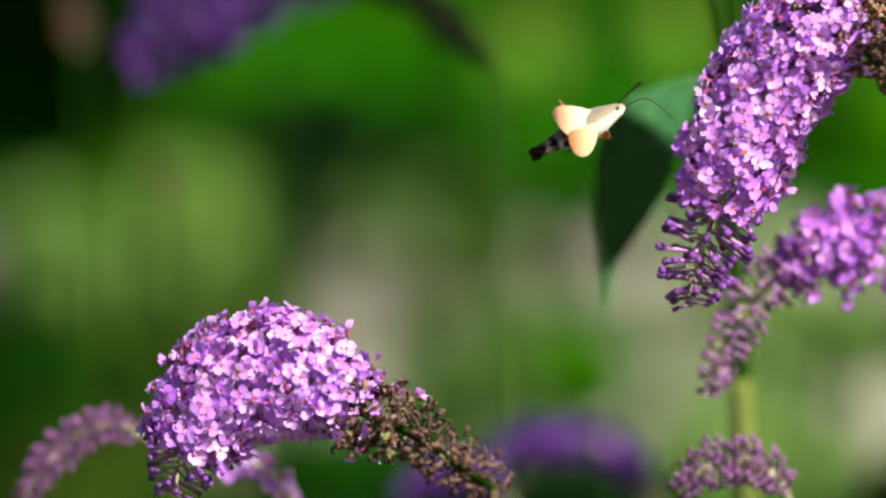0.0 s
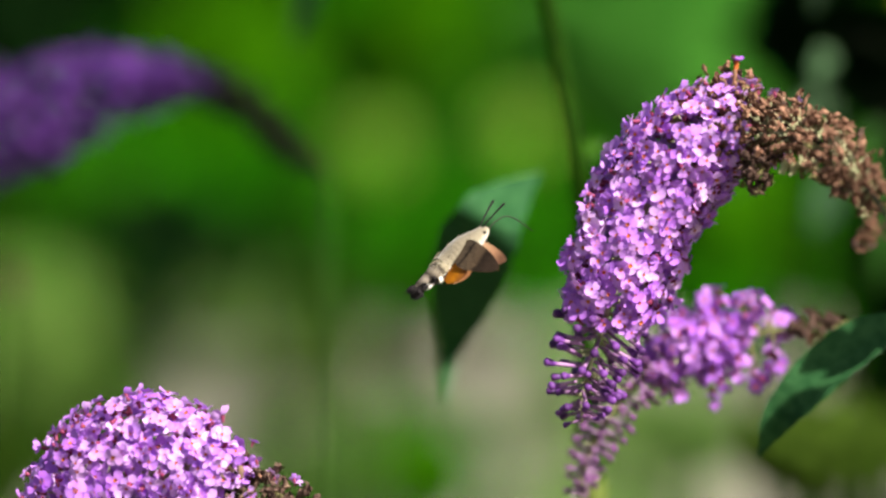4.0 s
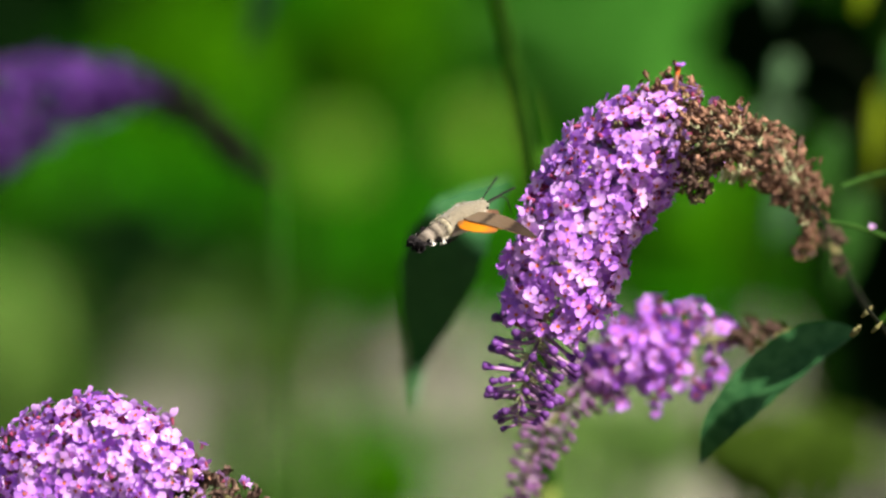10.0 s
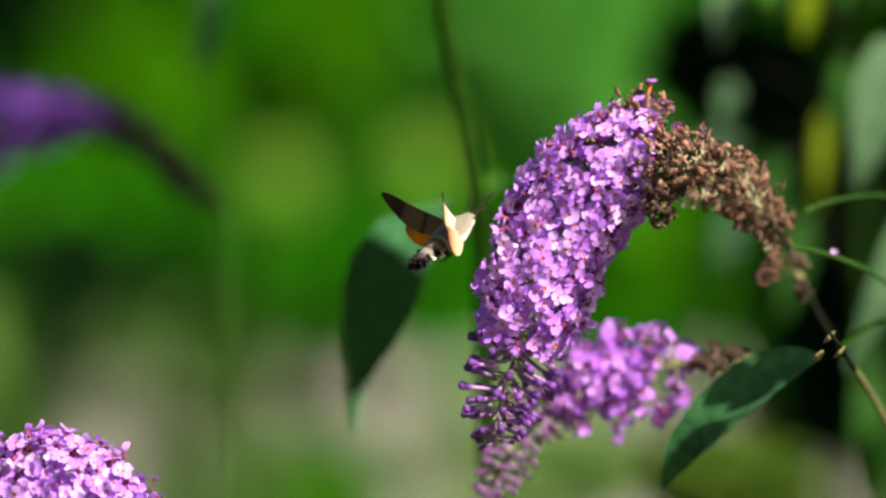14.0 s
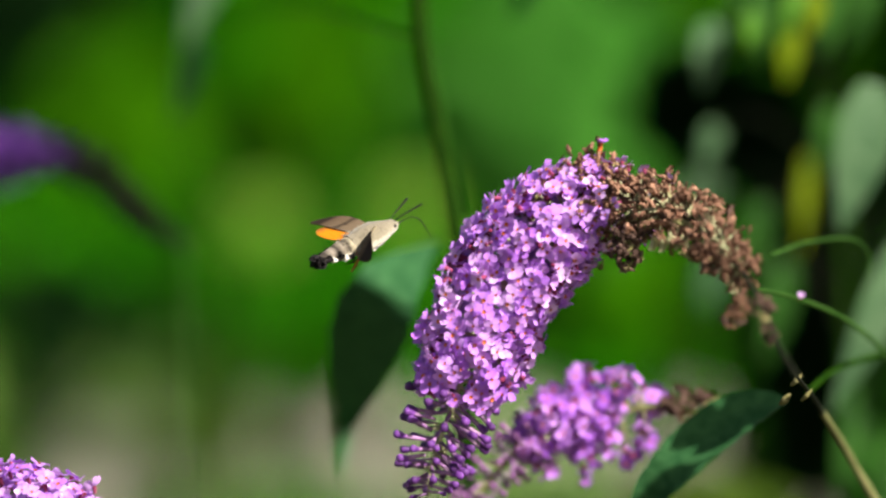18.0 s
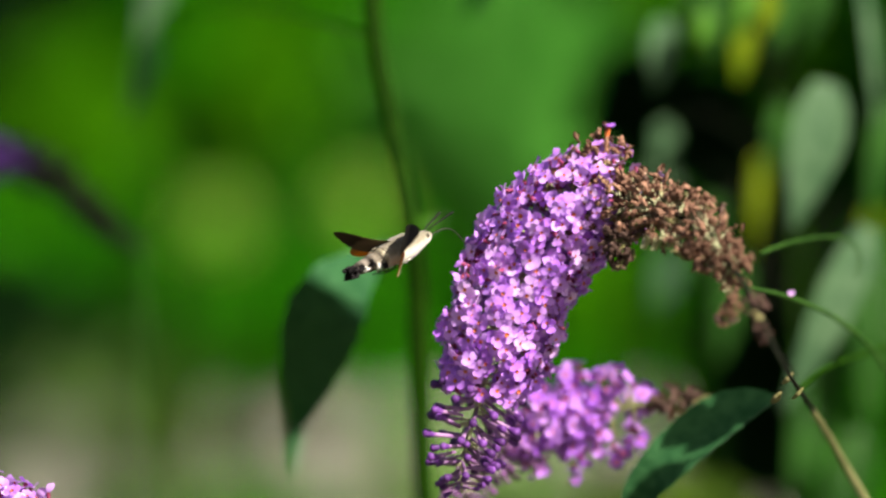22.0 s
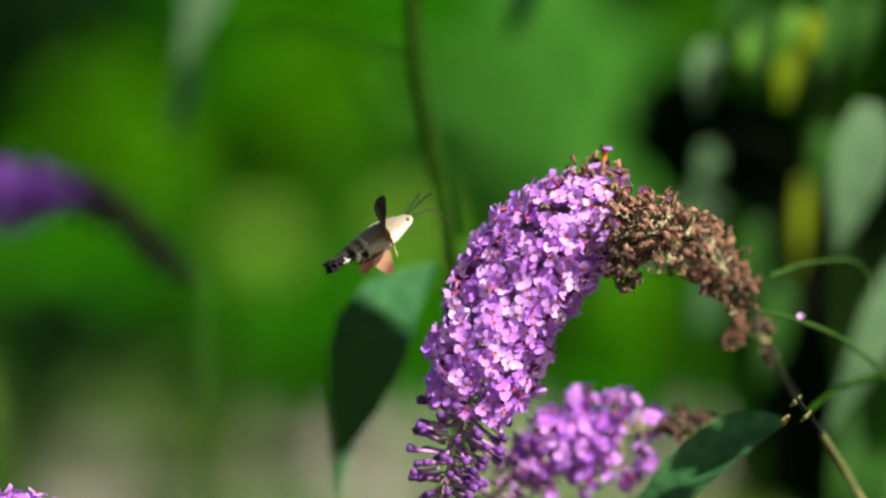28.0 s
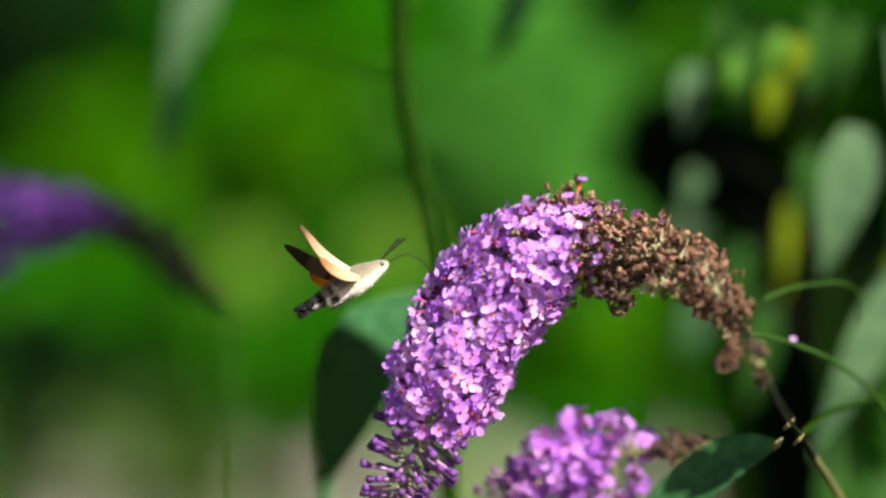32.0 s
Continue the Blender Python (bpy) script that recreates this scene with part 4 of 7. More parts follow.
# pale knots where old leaves fell
for x, y, r in ((1542, 548, 0.9), (1522, 582, 1.15), (1560, 575, 0.7)):
    kn = Shape()
    kv, kf_ = tube(spline([P(x - 9, y + 8, 1.99), P(x, y, 1.985), P(x + 8, y - 10, 1.99)], 6), [0.5 * MM, 0.8 * r * MM, r * MM, 1.1 * r * MM, 0.9 * r * MM, 0.7 * r * MM, 0.4 * MM], 7)
    kn.add([p - shoot.location for p in kv], kf_)
    kn.put("bud_scale", M_withergreen, shoot, "pale olive bud scale")


def leafy_branch(name, ob, line, rows, twig, axis_mat):
    """Leaves with their stalks, as parts of a branch whose stalk follows line (world places)."""
    o = ob.location
    for x0, y0, x1, y1, d, w, nrm, mat, lab in rows:
        b, t = P(x0, y0, d), P(x1, y1, d)
        q = min(line, key=lambda p: (p - b - Vector((0, 0, -0.03))).length)
        s = Shape()
        s.add(*tube([p - o for p in spline([q, q.lerp(b, 0.6) + Vector((0, 0, 0.012)), b], 8)], [twig * (1.4 - 0.1 * i) for i in range(9)], 5))
        s.put("leaf_stalk", axis_mat, ob)
        leaf("leaf", b - o, t - o, w, nrm, (mat, M_leaf_under), ob, bend=0.05, fold=0.12, label=lab)


# a shoot added out of view, its leaves set to dapple the pointed leaf with shade
hs_pts = [Vector((0.36, 1.95, -0.02)), Vector((0.33, 1.93, 0.6)), Vector((0.29, 1.91, 1.2)), Vector((0.262, 1.885, 1.46))]
shade_line = spline(hs_pts, 24)
shade_shoot = thing("shade_casting_shoot", shade_line[0], "upright shoot added out of view, its leaves shading the pointed leaf", "branch")
hs = Shape()
hs.add(*tube([p - shade_line[0] for p in shade_line], [4 * MM - 0.11 * MM * i for i in range(25)], 8))
hs.put("stalk", M_bark, shade_shoot)
TO_SUN = Vector((0.72, -0.80, 0.84)).normalized()
for x0, y0, x1, y1, w, reach in ((1570, 545, 1390, 622, 0.0200, 0.20), (1432, 632, 1352, 690, 0.0085, 0.205), (1410, 596, 1318, 668, 0.0110, 0.21), (1340, 712, 1262, 772, 0.0090, 0.215)):
    a, b = P(x0, y0, 2.045) + TO_SUN * reach, P(x1, y1, 2.045) + TO_SUN * reach
    q = min(shade_line, key=lambda p: (p - a).length)
    leaf("leaf", a - shade_line[0], b - shade_line[0], w, TO_SUN, LEAF2, shade_shoot)
    st = Shape()
    st.add(*tube([p - shade_line[0] for p in spline([q, q.lerp(a, 0.6) + Vector((0, 0, 0.008)), a], 8)], [0.9 * MM - 0.05 * MM * i for i in range(9)], 5))
    st.put("leaf_stalk", M_shoot, shade_shoot)
near_bush.append(shade_shoot)


PALE_L, YELLOW_L, DARK_L = "pale grey-green leaf", "yellow-green leaf in sunlight", "dark green pointed leaf"
branch_pts = [P(1800, 7700, 2.66), P(1760, 3500, 2.62), P(1700, 1500, 2.6), P(1655, 700, 2.58), P(1640, 300, 2.58), P(1615, 0, 2.58), P(1590, -300, 2.58), P(1520, -420, 2.58)]
branch_line = spline(branch_pts, 70)
branch = thing("leafy_branch", branch_line[0], "dark buddleia branch with pale and yellow-green leaves", "branch")
bs = Shape()
bs.add(*tube([p - branch_line[0] for p in branch_line], [4 * MM - 0.05 * MM * i for i in range(71)], 8))
bs.put("stalk", M_stem, branch)
leafy_branch("leaf", branch, branch_line, [
    # base x, y, tip x, y, distance, width, normal, face, label
    (1694, 22, 1630, 285, 2.29, 0.0225, (0.2, -0.9, 0.2), M_leaf_pale, PALE_L),
    (1768, 280, 1612, 610, 2.27, 0.0170, (0.1, -0.9, 0.2), M_leaf_pale, PALE_L),
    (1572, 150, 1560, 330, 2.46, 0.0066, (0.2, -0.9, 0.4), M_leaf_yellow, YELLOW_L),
    (1402, -90, 1386, 40, 2.38, 0.0130, (0.3, -0.9, 0.3), M_leaf_pale, PALE_L),
    (1404, 92, 1392, 190, 2.46, 0.012, (0.5, -0.8, 0.1), M_leaf_pale, PALE_L),
    (1425, 200, 1320, 238, 2.6, 0.015, (0.3, -0.9, 0.3), M_leaf_pale, PALE_L),
], 0.7 * MM, M_shade)
leafy_branch("leaf", branch, branch_line, [
    (1420, 315, 1385, 430, 2.62, 0.014, (0.4, -0.9, 0.2), M_leaf_soft, PALE_L),
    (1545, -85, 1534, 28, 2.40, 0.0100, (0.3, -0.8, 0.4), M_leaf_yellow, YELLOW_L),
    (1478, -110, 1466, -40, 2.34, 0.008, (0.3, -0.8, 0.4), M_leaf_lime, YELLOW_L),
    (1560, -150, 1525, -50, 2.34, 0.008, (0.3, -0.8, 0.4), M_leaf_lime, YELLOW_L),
    (1755, -150, 1778, 110, 2.34, 0.0055, (0.3, -0.8, 0.4), M_leaf_pale, PALE_L),
    (1770, 250, 1748, 420, 2.6, 0.007, (0.3, -0.8, 0.4), M_leaf_yellow, YELLOW_L),
], 0.7 * MM, M_shade)
GREEN_L = "mid-green hanging leaf"
leafy_branch("leaf", branch, branch_line, [
    (1715, 400, 1672, 650, 2.42, 0.018, (0.2, -0.9, 0.3), M_leaf_green, GREEN_L),
    (1790, 330, 1762, 640, 2.40, 0.020, (0.1, -0.9, 0.3), M_leaf_green, GREEN_L),
    (1668, 560, 1632, 830, 2.46, 0.017, (0.3, -0.9, 0.2), M_leaf_green, GREEN_L),
    (1750, 640, 1700, 900, 2.44, 0.020, (-0.1, -0.9, 0.2), M_leaf_green, GREEN_L),
    (1495, 230, 1452, 372, 2.50, 0.014, (0.4, -0.8, 0.3), M_leaf_green, GREEN_L),
    (1530, 330, 1498, 520, 2.55, 0.014, (0.3, -0.8, 0.3), M_leaf_green, GREEN_L),
    (1500, -150, 1474, 0, 2.36, 0.011, (0.3, -0.8, 0.4), M_leaf_green, GREEN_L),
    (1630, -190, 1604, -20, 2.34, 0.012, (0.2, -0.9, 0.3), M_leaf_green, GREEN_L),
    (1690, -170, 1648, -30, 2.40, 0.010, (0.4, -0.8, 0.3), M_leaf_green, GREEN_L),
    (1455, -190, 1434, -90, 2.38, 0.009, (0.2, -0.9, 0.3), M_leaf_green, GREEN_L),
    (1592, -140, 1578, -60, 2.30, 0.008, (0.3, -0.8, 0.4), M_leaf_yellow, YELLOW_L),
    (1610, 60, 1588, 190, 2.44, 0.012, (0.5, -0.7, 0.3), M_leaf_green, GREEN_L),
    (1800, 60, 1762, 260, 2.38, 0.013, (0.3, -0.8, 0.3), M_leaf_green, GREEN_L),
], 0.7 * MM, M_shade)
stem_line = [P(880, -260, 2.2), P(885, -160, 2.2), P(890, -60, 2.2), P(935, 180, 2.2), P(952, 285, 2.2)]
leafy_branch("leaf", stem_mid, stem_line, [
    (560, -330, 470, -40, 2.5, 0.020, (0.3, -0.9, 0.3), M_leaf_pale, PALE_L),
    (500, -60, 452, 90, 2.5, 0.012, (-0.3, -0.9, -0.2), M_leaf, DARK_L),
    (1130, -300, 1050, -90, 2.4, 0.014, (0.2, -0.9, -0.1), M_leaf, DARK_L),
    (940, 300, 1010, 260, 2.26, 0.010, (0, -0.6, 0.8), M_leaf_lime, "small green leaf at a stem joint"),
], 0.7 * MM, M_stem)

# ---- hawk moth ----
def fur_mat():
    m, nt, b, out = nodes_of("grey_brown_fur")
    co = nt.nodes.new("ShaderNodeTexCoord")
    sep = nt.nodes.new("ShaderNodeSeparateXYZ")
    nt.links.new(co.outputs["Object"], sep.inputs[0])
    mp = nt.nodes.new("ShaderNodeMapRange")
    mp.inputs[1].default_value, mp.inputs[2].default_value = -4 * MM, 4 * MM
    nt.links.new(sep.outputs["Z"], mp.inputs[0])
    n = noise_of(nt, 900, 4)
    ad = nt.nodes.new("ShaderNodeMath")
    ad.operation = "MULTIPLY_ADD"
    ad.inputs[1].default_value, ad.inputs[2].default_value = 0.25, -0.12
    nt.links.new(n, ad.inputs[0])
    sm = nt.nodes.new("ShaderNodeMath")
    nt.links.new(ad.outputs[0], sm.inputs[0])
    nt.links.new(mp.outputs[0], sm.inputs[1])
    c = ramp(nt, sm.outputs[0], [(0.2, (0.74, 0.69, 0.58)), (0.42, (0.60, 0.53, 0.41)), (0.56, (0.27, 0.23, 0.155)), (0.85, (0.19, 0.158, 0.105))])
    nt.links.new(c, b.inputs["Base Color"])
    b.inputs["Roughness"].default_value = 0.9
    b.inputs["Sheen Weight"].default_value = 0.3
    bump_of(nt, b, n, 0.8, 0.0006)
    return m


def band_mat(name, lo_x, hi_x, stops, rough=0.85):
    """Bands along the body."""
    m, nt, b, out = nodes_of(name)
    co = nt.nodes.new("ShaderNodeTexCoord")
    sep = nt.nodes.new("ShaderNodeSeparateXYZ")
    nt.links.new(co.outputs["Object"], sep.inputs[0])
    n = noise_of(nt, 700, 4)
    mp = nt.nodes.new("ShaderNodeMapRange")
    mp.inputs[1].default_value, mp.inputs[2].default_value = lo_x, hi_x
    nt.links.new(sep.outputs["X"], mp.inputs[0])
    ad = nt.nodes.new("ShaderNodeMath")
    ad.operation = "MULTIPLY_ADD"
    ad.inputs[1].default_value = 0.12
    nt.links.new(n, ad.inputs[0])
    nt.links.new(mp.outputs[0], ad.inputs[2])
    c = ramp(nt, ad.outputs[0], stops)
    nt.links.new(c, b.inputs["Base Color"])
    b.inputs["Roughness"].default_value = rough
    b.inputs["Specular IOR Level"].default_value = 0.05
    bump_of(nt, b, n, 0.7, 0.0005)
    return m, nt, b, out, c


M_fur = fur_mat()
M_abdomen = band_mat("banded_abdomen", -70 * UNIT, 0, [(0.05, (0.05, 0.04, 0.033)), (0.25, (0.30, 0.25, 0.20)), (0.40, (0.04, 0.032, 0.026)), (0.56, (0.30, 0.25, 0.19)), (0.70, (0.045, 0.036, 0.028)), (0.86, (0.58, 0.50, 0.34)), (1.0, (0.36, 0.30, 0.21))])[0]
M_black = plain_mat("black_scales", (0.012, 0.010, 0.012), (0.035, 0.03, 0.03), 0.7, 900)
M_white = plain_mat("white_scales", (0.62, 0.58, 0.50), (0.8, 0.77, 0.70), 0.8, 900)
M_eye = plain_mat("dark_eye", (0.03, 0.026, 0.02), (0.07, 0.06, 0.045), 0.15, 400)
M_horn = plain_mat("dark_horn", (0.014, 0.012, 0.009), (0.035, 0.03, 0.02), 0.5, 900)


def wing_mat(name, stops, share):
    m, nt, b, out, c = band_mat(name, 0, 132 * UNIT, stops, 0.7)
    see_through(nt, b, out, c, share)
    return m


W_top = wing_mat("grey_brown_forewing", [(0.0, (0.16, 0.115, 0.072)), (0.3, (0.135, 0.095, 0.06)), (0.36, (0.03, 0.021, 0.014)), (0.42, (0.13, 0.09, 0.056)), (0.66, (0.10, 0.066, 0.04)), (0.72, (0.025, 0.017, 0.012)), (0.9, (0.04, 0.026, 0.018))], 0.02)
W_under = wing_mat("cream_forewing_underside", [(0.0, (0.70, 0.63, 0.41)), (0.35, (0.66, 0.52, 0.33)), (0.6, (0.50, 0.31, 0.18)), (0.82, (0.36, 0.19, 0.11)), (0.97, (0.13, 0.065, 0.04))], 0.02)
H_top = wing_mat("orange_hindwing", [(0.05, (0.20, 0.10, 0.04)), (0.12, (0.64, 0.20, 0.010)), (0.42, (0.68, 0.24, 0.012)), (0.56, (0.34, 0.12, 0.03))], 0.2)
H_under = wing_mat("ochre_hindwing_underside", [(0.1, (0.62, 0.51, 0.31)), (0.3, (0.56, 0.37, 0.20)), (0.5, (0.36, 0.16, 0.07))], 0.2)


def wing_sheet(outline, mats, side, lift):
    """A thin two-faced wing from an outline along span and chord; side -1 is the right wing, 1 the left."""
    pts = spline([Vector((x * UNIT, y * UNIT, 0)) for x, y in outline] + [Vector((outline[0][0] * UNIT, outline[0][1] * UNIT, 0))], 40)[:-1]
    c = sum(pts, Vector()) / len(pts)
    n = len(pts)
    s = Shape()
    for up, slot in ((1, 0), (-1, 1)):
        h = lambda p, q=1.0: Vector((p.x, p.y, (lift + up * 0.12 + 1.6 * math.sin(p.x / UNIT / 36) * q) * MM * -side))
        ringm = [c.lerp(p, 0.55) for p in pts]
        s.add([h(p) for p in pts] + [h(p) for p in ringm] + [h(c)],
              [(i, (i + 1) % n, n + (i + 1) % n, n + i) for i in range(n)] + [(n + i, n + (i + 1) % n, 2 * n) for i in range(n)], None, slot)
    return s


moth = thing("hawk_moth", P(760, 378, 1.985), "grey-brown hummingbird hawk-moth with orange hindwings hovering at flowers", "moth")
BODY = [(94, 2), (91, 6), (86, 9.5), (79, 12.5), (70, 15), (60, 18.5), (48, 22), (34, 24.5), (18, 24.5), (2, 22.5), (-14, 20)]
seg = 16


def lathe(profile, droop=0.0, flat=1.0):
    s = Shape()
    for x, r in profile:
        for k in range(seg):
            a = 2 * math.pi * k / seg
            j = 1 + 0.05 * noise.noise(Vector((x * 0.15, math.cos(a) * 2, math.sin(a) * 2)))
            s.v.append(Vector((x, r * math.cos(a) * j, r * math.sin(a) * j * flat + droop * x * x / 95)) * UNIT)
    n = len(profile)
    for i in range(n - 1):
        for k in range(seg):
            a, b = i * seg + k, i * seg + (k + 1) % seg
            s.f.append((a, b, b + seg, a + seg))
            s.s.append(0)
    s.f.append(tuple(range(seg)))
    s.f.append(tuple((n - 1) * seg + k for k in range(seg))[::-1])
    s.s += [0, 0]
    return s


def tufts(places, length, width, mat, name, parent, seed, label=""):
    """Fans of flat scales; places: centre, direction, spread, number (in body units)."""
    rng = random.Random(seed)
    s = Shape()
    for c, d, spread, num in places:
        for _ in range(num):
            v = (Vector(d).normalized() + Vector((rng.gauss(0, spread), rng.gauss(0, spread), rng.gauss(0, spread)))).normalized()
            w = v.orthogonal().normalized()
            w = Matrix.Rotation(rng.uniform(0, 6.28), 3, v) @ w
            o = Vector(c) + Vector((rng.gauss(0, 1.5), rng.gauss(0, 1.5), rng.gauss(0, 1.5)))
            L = length * rng.uniform(0.7, 1.2)
            s.add([(o - w * width * 0.3) * UNIT, (o + w * width * 0.3) * UNIT, (o + v * L * 0.6 + w * width * 0.5) * UNIT, (o + v * L) * UNIT, (o + v * L * 0.6 - w * width * 0.5) * UNIT],
                  [(0, 1, 2, 4), (4, 2, 3)])
    return s.put(name, mat, parent, label)


lathe(BODY).put("thorax", M_fur, moth, "grey-brown furry back and cream chest")
lathe([(-8, 20.5), (-20, 19.5), (-33, 18), (-46, 16), (-58, 13.5), (-70, 12), (-80, 9)], flat=0.9).put("abdomen", M_abdomen, moth, "banded brown, black and cream abdomen")
tufts([((-75, y, z), (-1, y * 0.05, z * 0.05), 0.16, 20) for y in (-8, -4, 0, 4, 8) for z in (-4, 3)], 17, 9, M_black, "tail_fan", moth, 1, "black fan-shaped tail tuft")
for sd in (-1, 1):
    tufts([((-30, sd * 15, -6), (-1, sd * 0.5, -0.3), 0.25, 9), ((-54, sd * 12, -4), (-1, sd * 0.4, -0.2), 0.22, 7)], 12, 6, M_white, "side_tuft", moth, 3 + sd, "white side tuft")
    tufts([((-42, sd * 15, 0), (-1, sd * 0.5, 0.1), 0.25, 14), ((-20, sd * 17, -6), (-1, sd * 0.4, -0.3), 0.25, 14), ((-60, sd * 11, 0), (-1, sd * 0.4, 0.1), 0.25, 10)], 14, 7, M_black, "side_tuft", moth, 6 + sd, "black side tuft")
frng = random.Random(9)
fur_places = []
for _ in range(260):
    x = frng.uniform(-30, 88)
    r = curve_value(sorted([(-30, 18.5), *BODY]), x)
    a = frng.uniform(0, 6.28)
    fur_places.append(((x, r * 0.96 * math.cos(a), r * 0.96 * math.sin(a)), (-1.2, math.cos(a) * 0.14, math.sin(a) * 0.14), 0.08, 1))
tufts(fur_places, 9, 2.2, M_fur, "fur", moth, 12)
for sd in (-1, 1):
    e = Shape()
    bm = bmesh.new()
    bmesh.ops.create_icosphere(bm, subdivisions=2, radius=3.9 * UNIT, matrix=Matrix.Translation(Vector((80, sd * 10.4, 2.5)) * UNIT))
    bm.verts.index_update()
    e.add([v.co.copy() for v in bm.verts], [tuple(v.index for v in f.verts) for f in bm.faces])
    bm.free()
    e.put("eye", M_eye, moth, "dark glossy compound eye")
    an = spline([Vector(p) * UNIT for p in ((84, sd * 5, 9), (96, sd * 9, 14), (112, sd * 14, 18), (132, sd * 20, 23), (140, sd * 22, 24))], 14)
    s = Shape()
    s.add(*tube(an, [(1.0 + 1.5 * (i / 14) ** 1.2) * UNIT if i < 13 else 0.8 * UNIT for i in range(15)], 6))
    s.put("antenna", M_black, moth, "dark clubbed antenna")
    for q in range(2):
        lg = spline([Vector(p) * UNIT for p in ((20 - q * 14, sd * 8, -17), (2 - q * 14, sd * 13, -24), (-22 - q * 10, sd * 12, -23 - q), (-30 - q * 10, sd * 11, -21))], 8)
        s = Shape()
        s.add(*tube(lg, [1.5 * UNIT, 1.6 * UNIT, 1.5 * UNIT, 1.3 * UNIT, 1.2 * UNIT, 1.1 * UNIT, 1.0 * UNIT, 0.9 * UNIT, 0.7 * UNIT], 5))
        s.put("leg", M_horn, moth)
pr = spline([Vector(p) * UNIT for p in ((92, 0, -2), (108, 0, 0), (128, 0, -3), (142, 0, -16), (152, 0, -40), (158, 0, -60))], 20)
s = Shape()
s.add(*tube(pr, [1.3 * UNIT - 0.02 * UNIT * i for i in range(21)], 6))
s.put("proboscis", M_horn, moth, "long thin dark proboscis")

FORE = [(-4, 12), (32, 17), (78, 15), (112, 8), (133, -4), (123, -16), (96, -28), (62, -37), (26, -35), (-4, -18)]
HIND = [(-6, -8), (28, -20), (62, -30), (71, -45), (60, -63), (36, -72), (12, -64), (-6, -36)]
R_ROOT, L_ROOT = Vector((33, -12, 10)) * UNIT, Vector((33, 12, 10)) * UNIT
wings = []
for sd, root in ((-1, R_ROOT), (1, L_ROOT)):
    w = wing_sheet(FORE, 0, sd, 0.3).put("forewing", (W_top, W_under), moth, "narrow grey-brown forewing, tan beneath")
    w.location = root
    wing_sheet(HIND, 0, sd, -0.3).put("hindwing", (H_top, H_under), w, "orange hindwing with a brown edge")
    wings.append(w)
wing_near, wing_away = wings


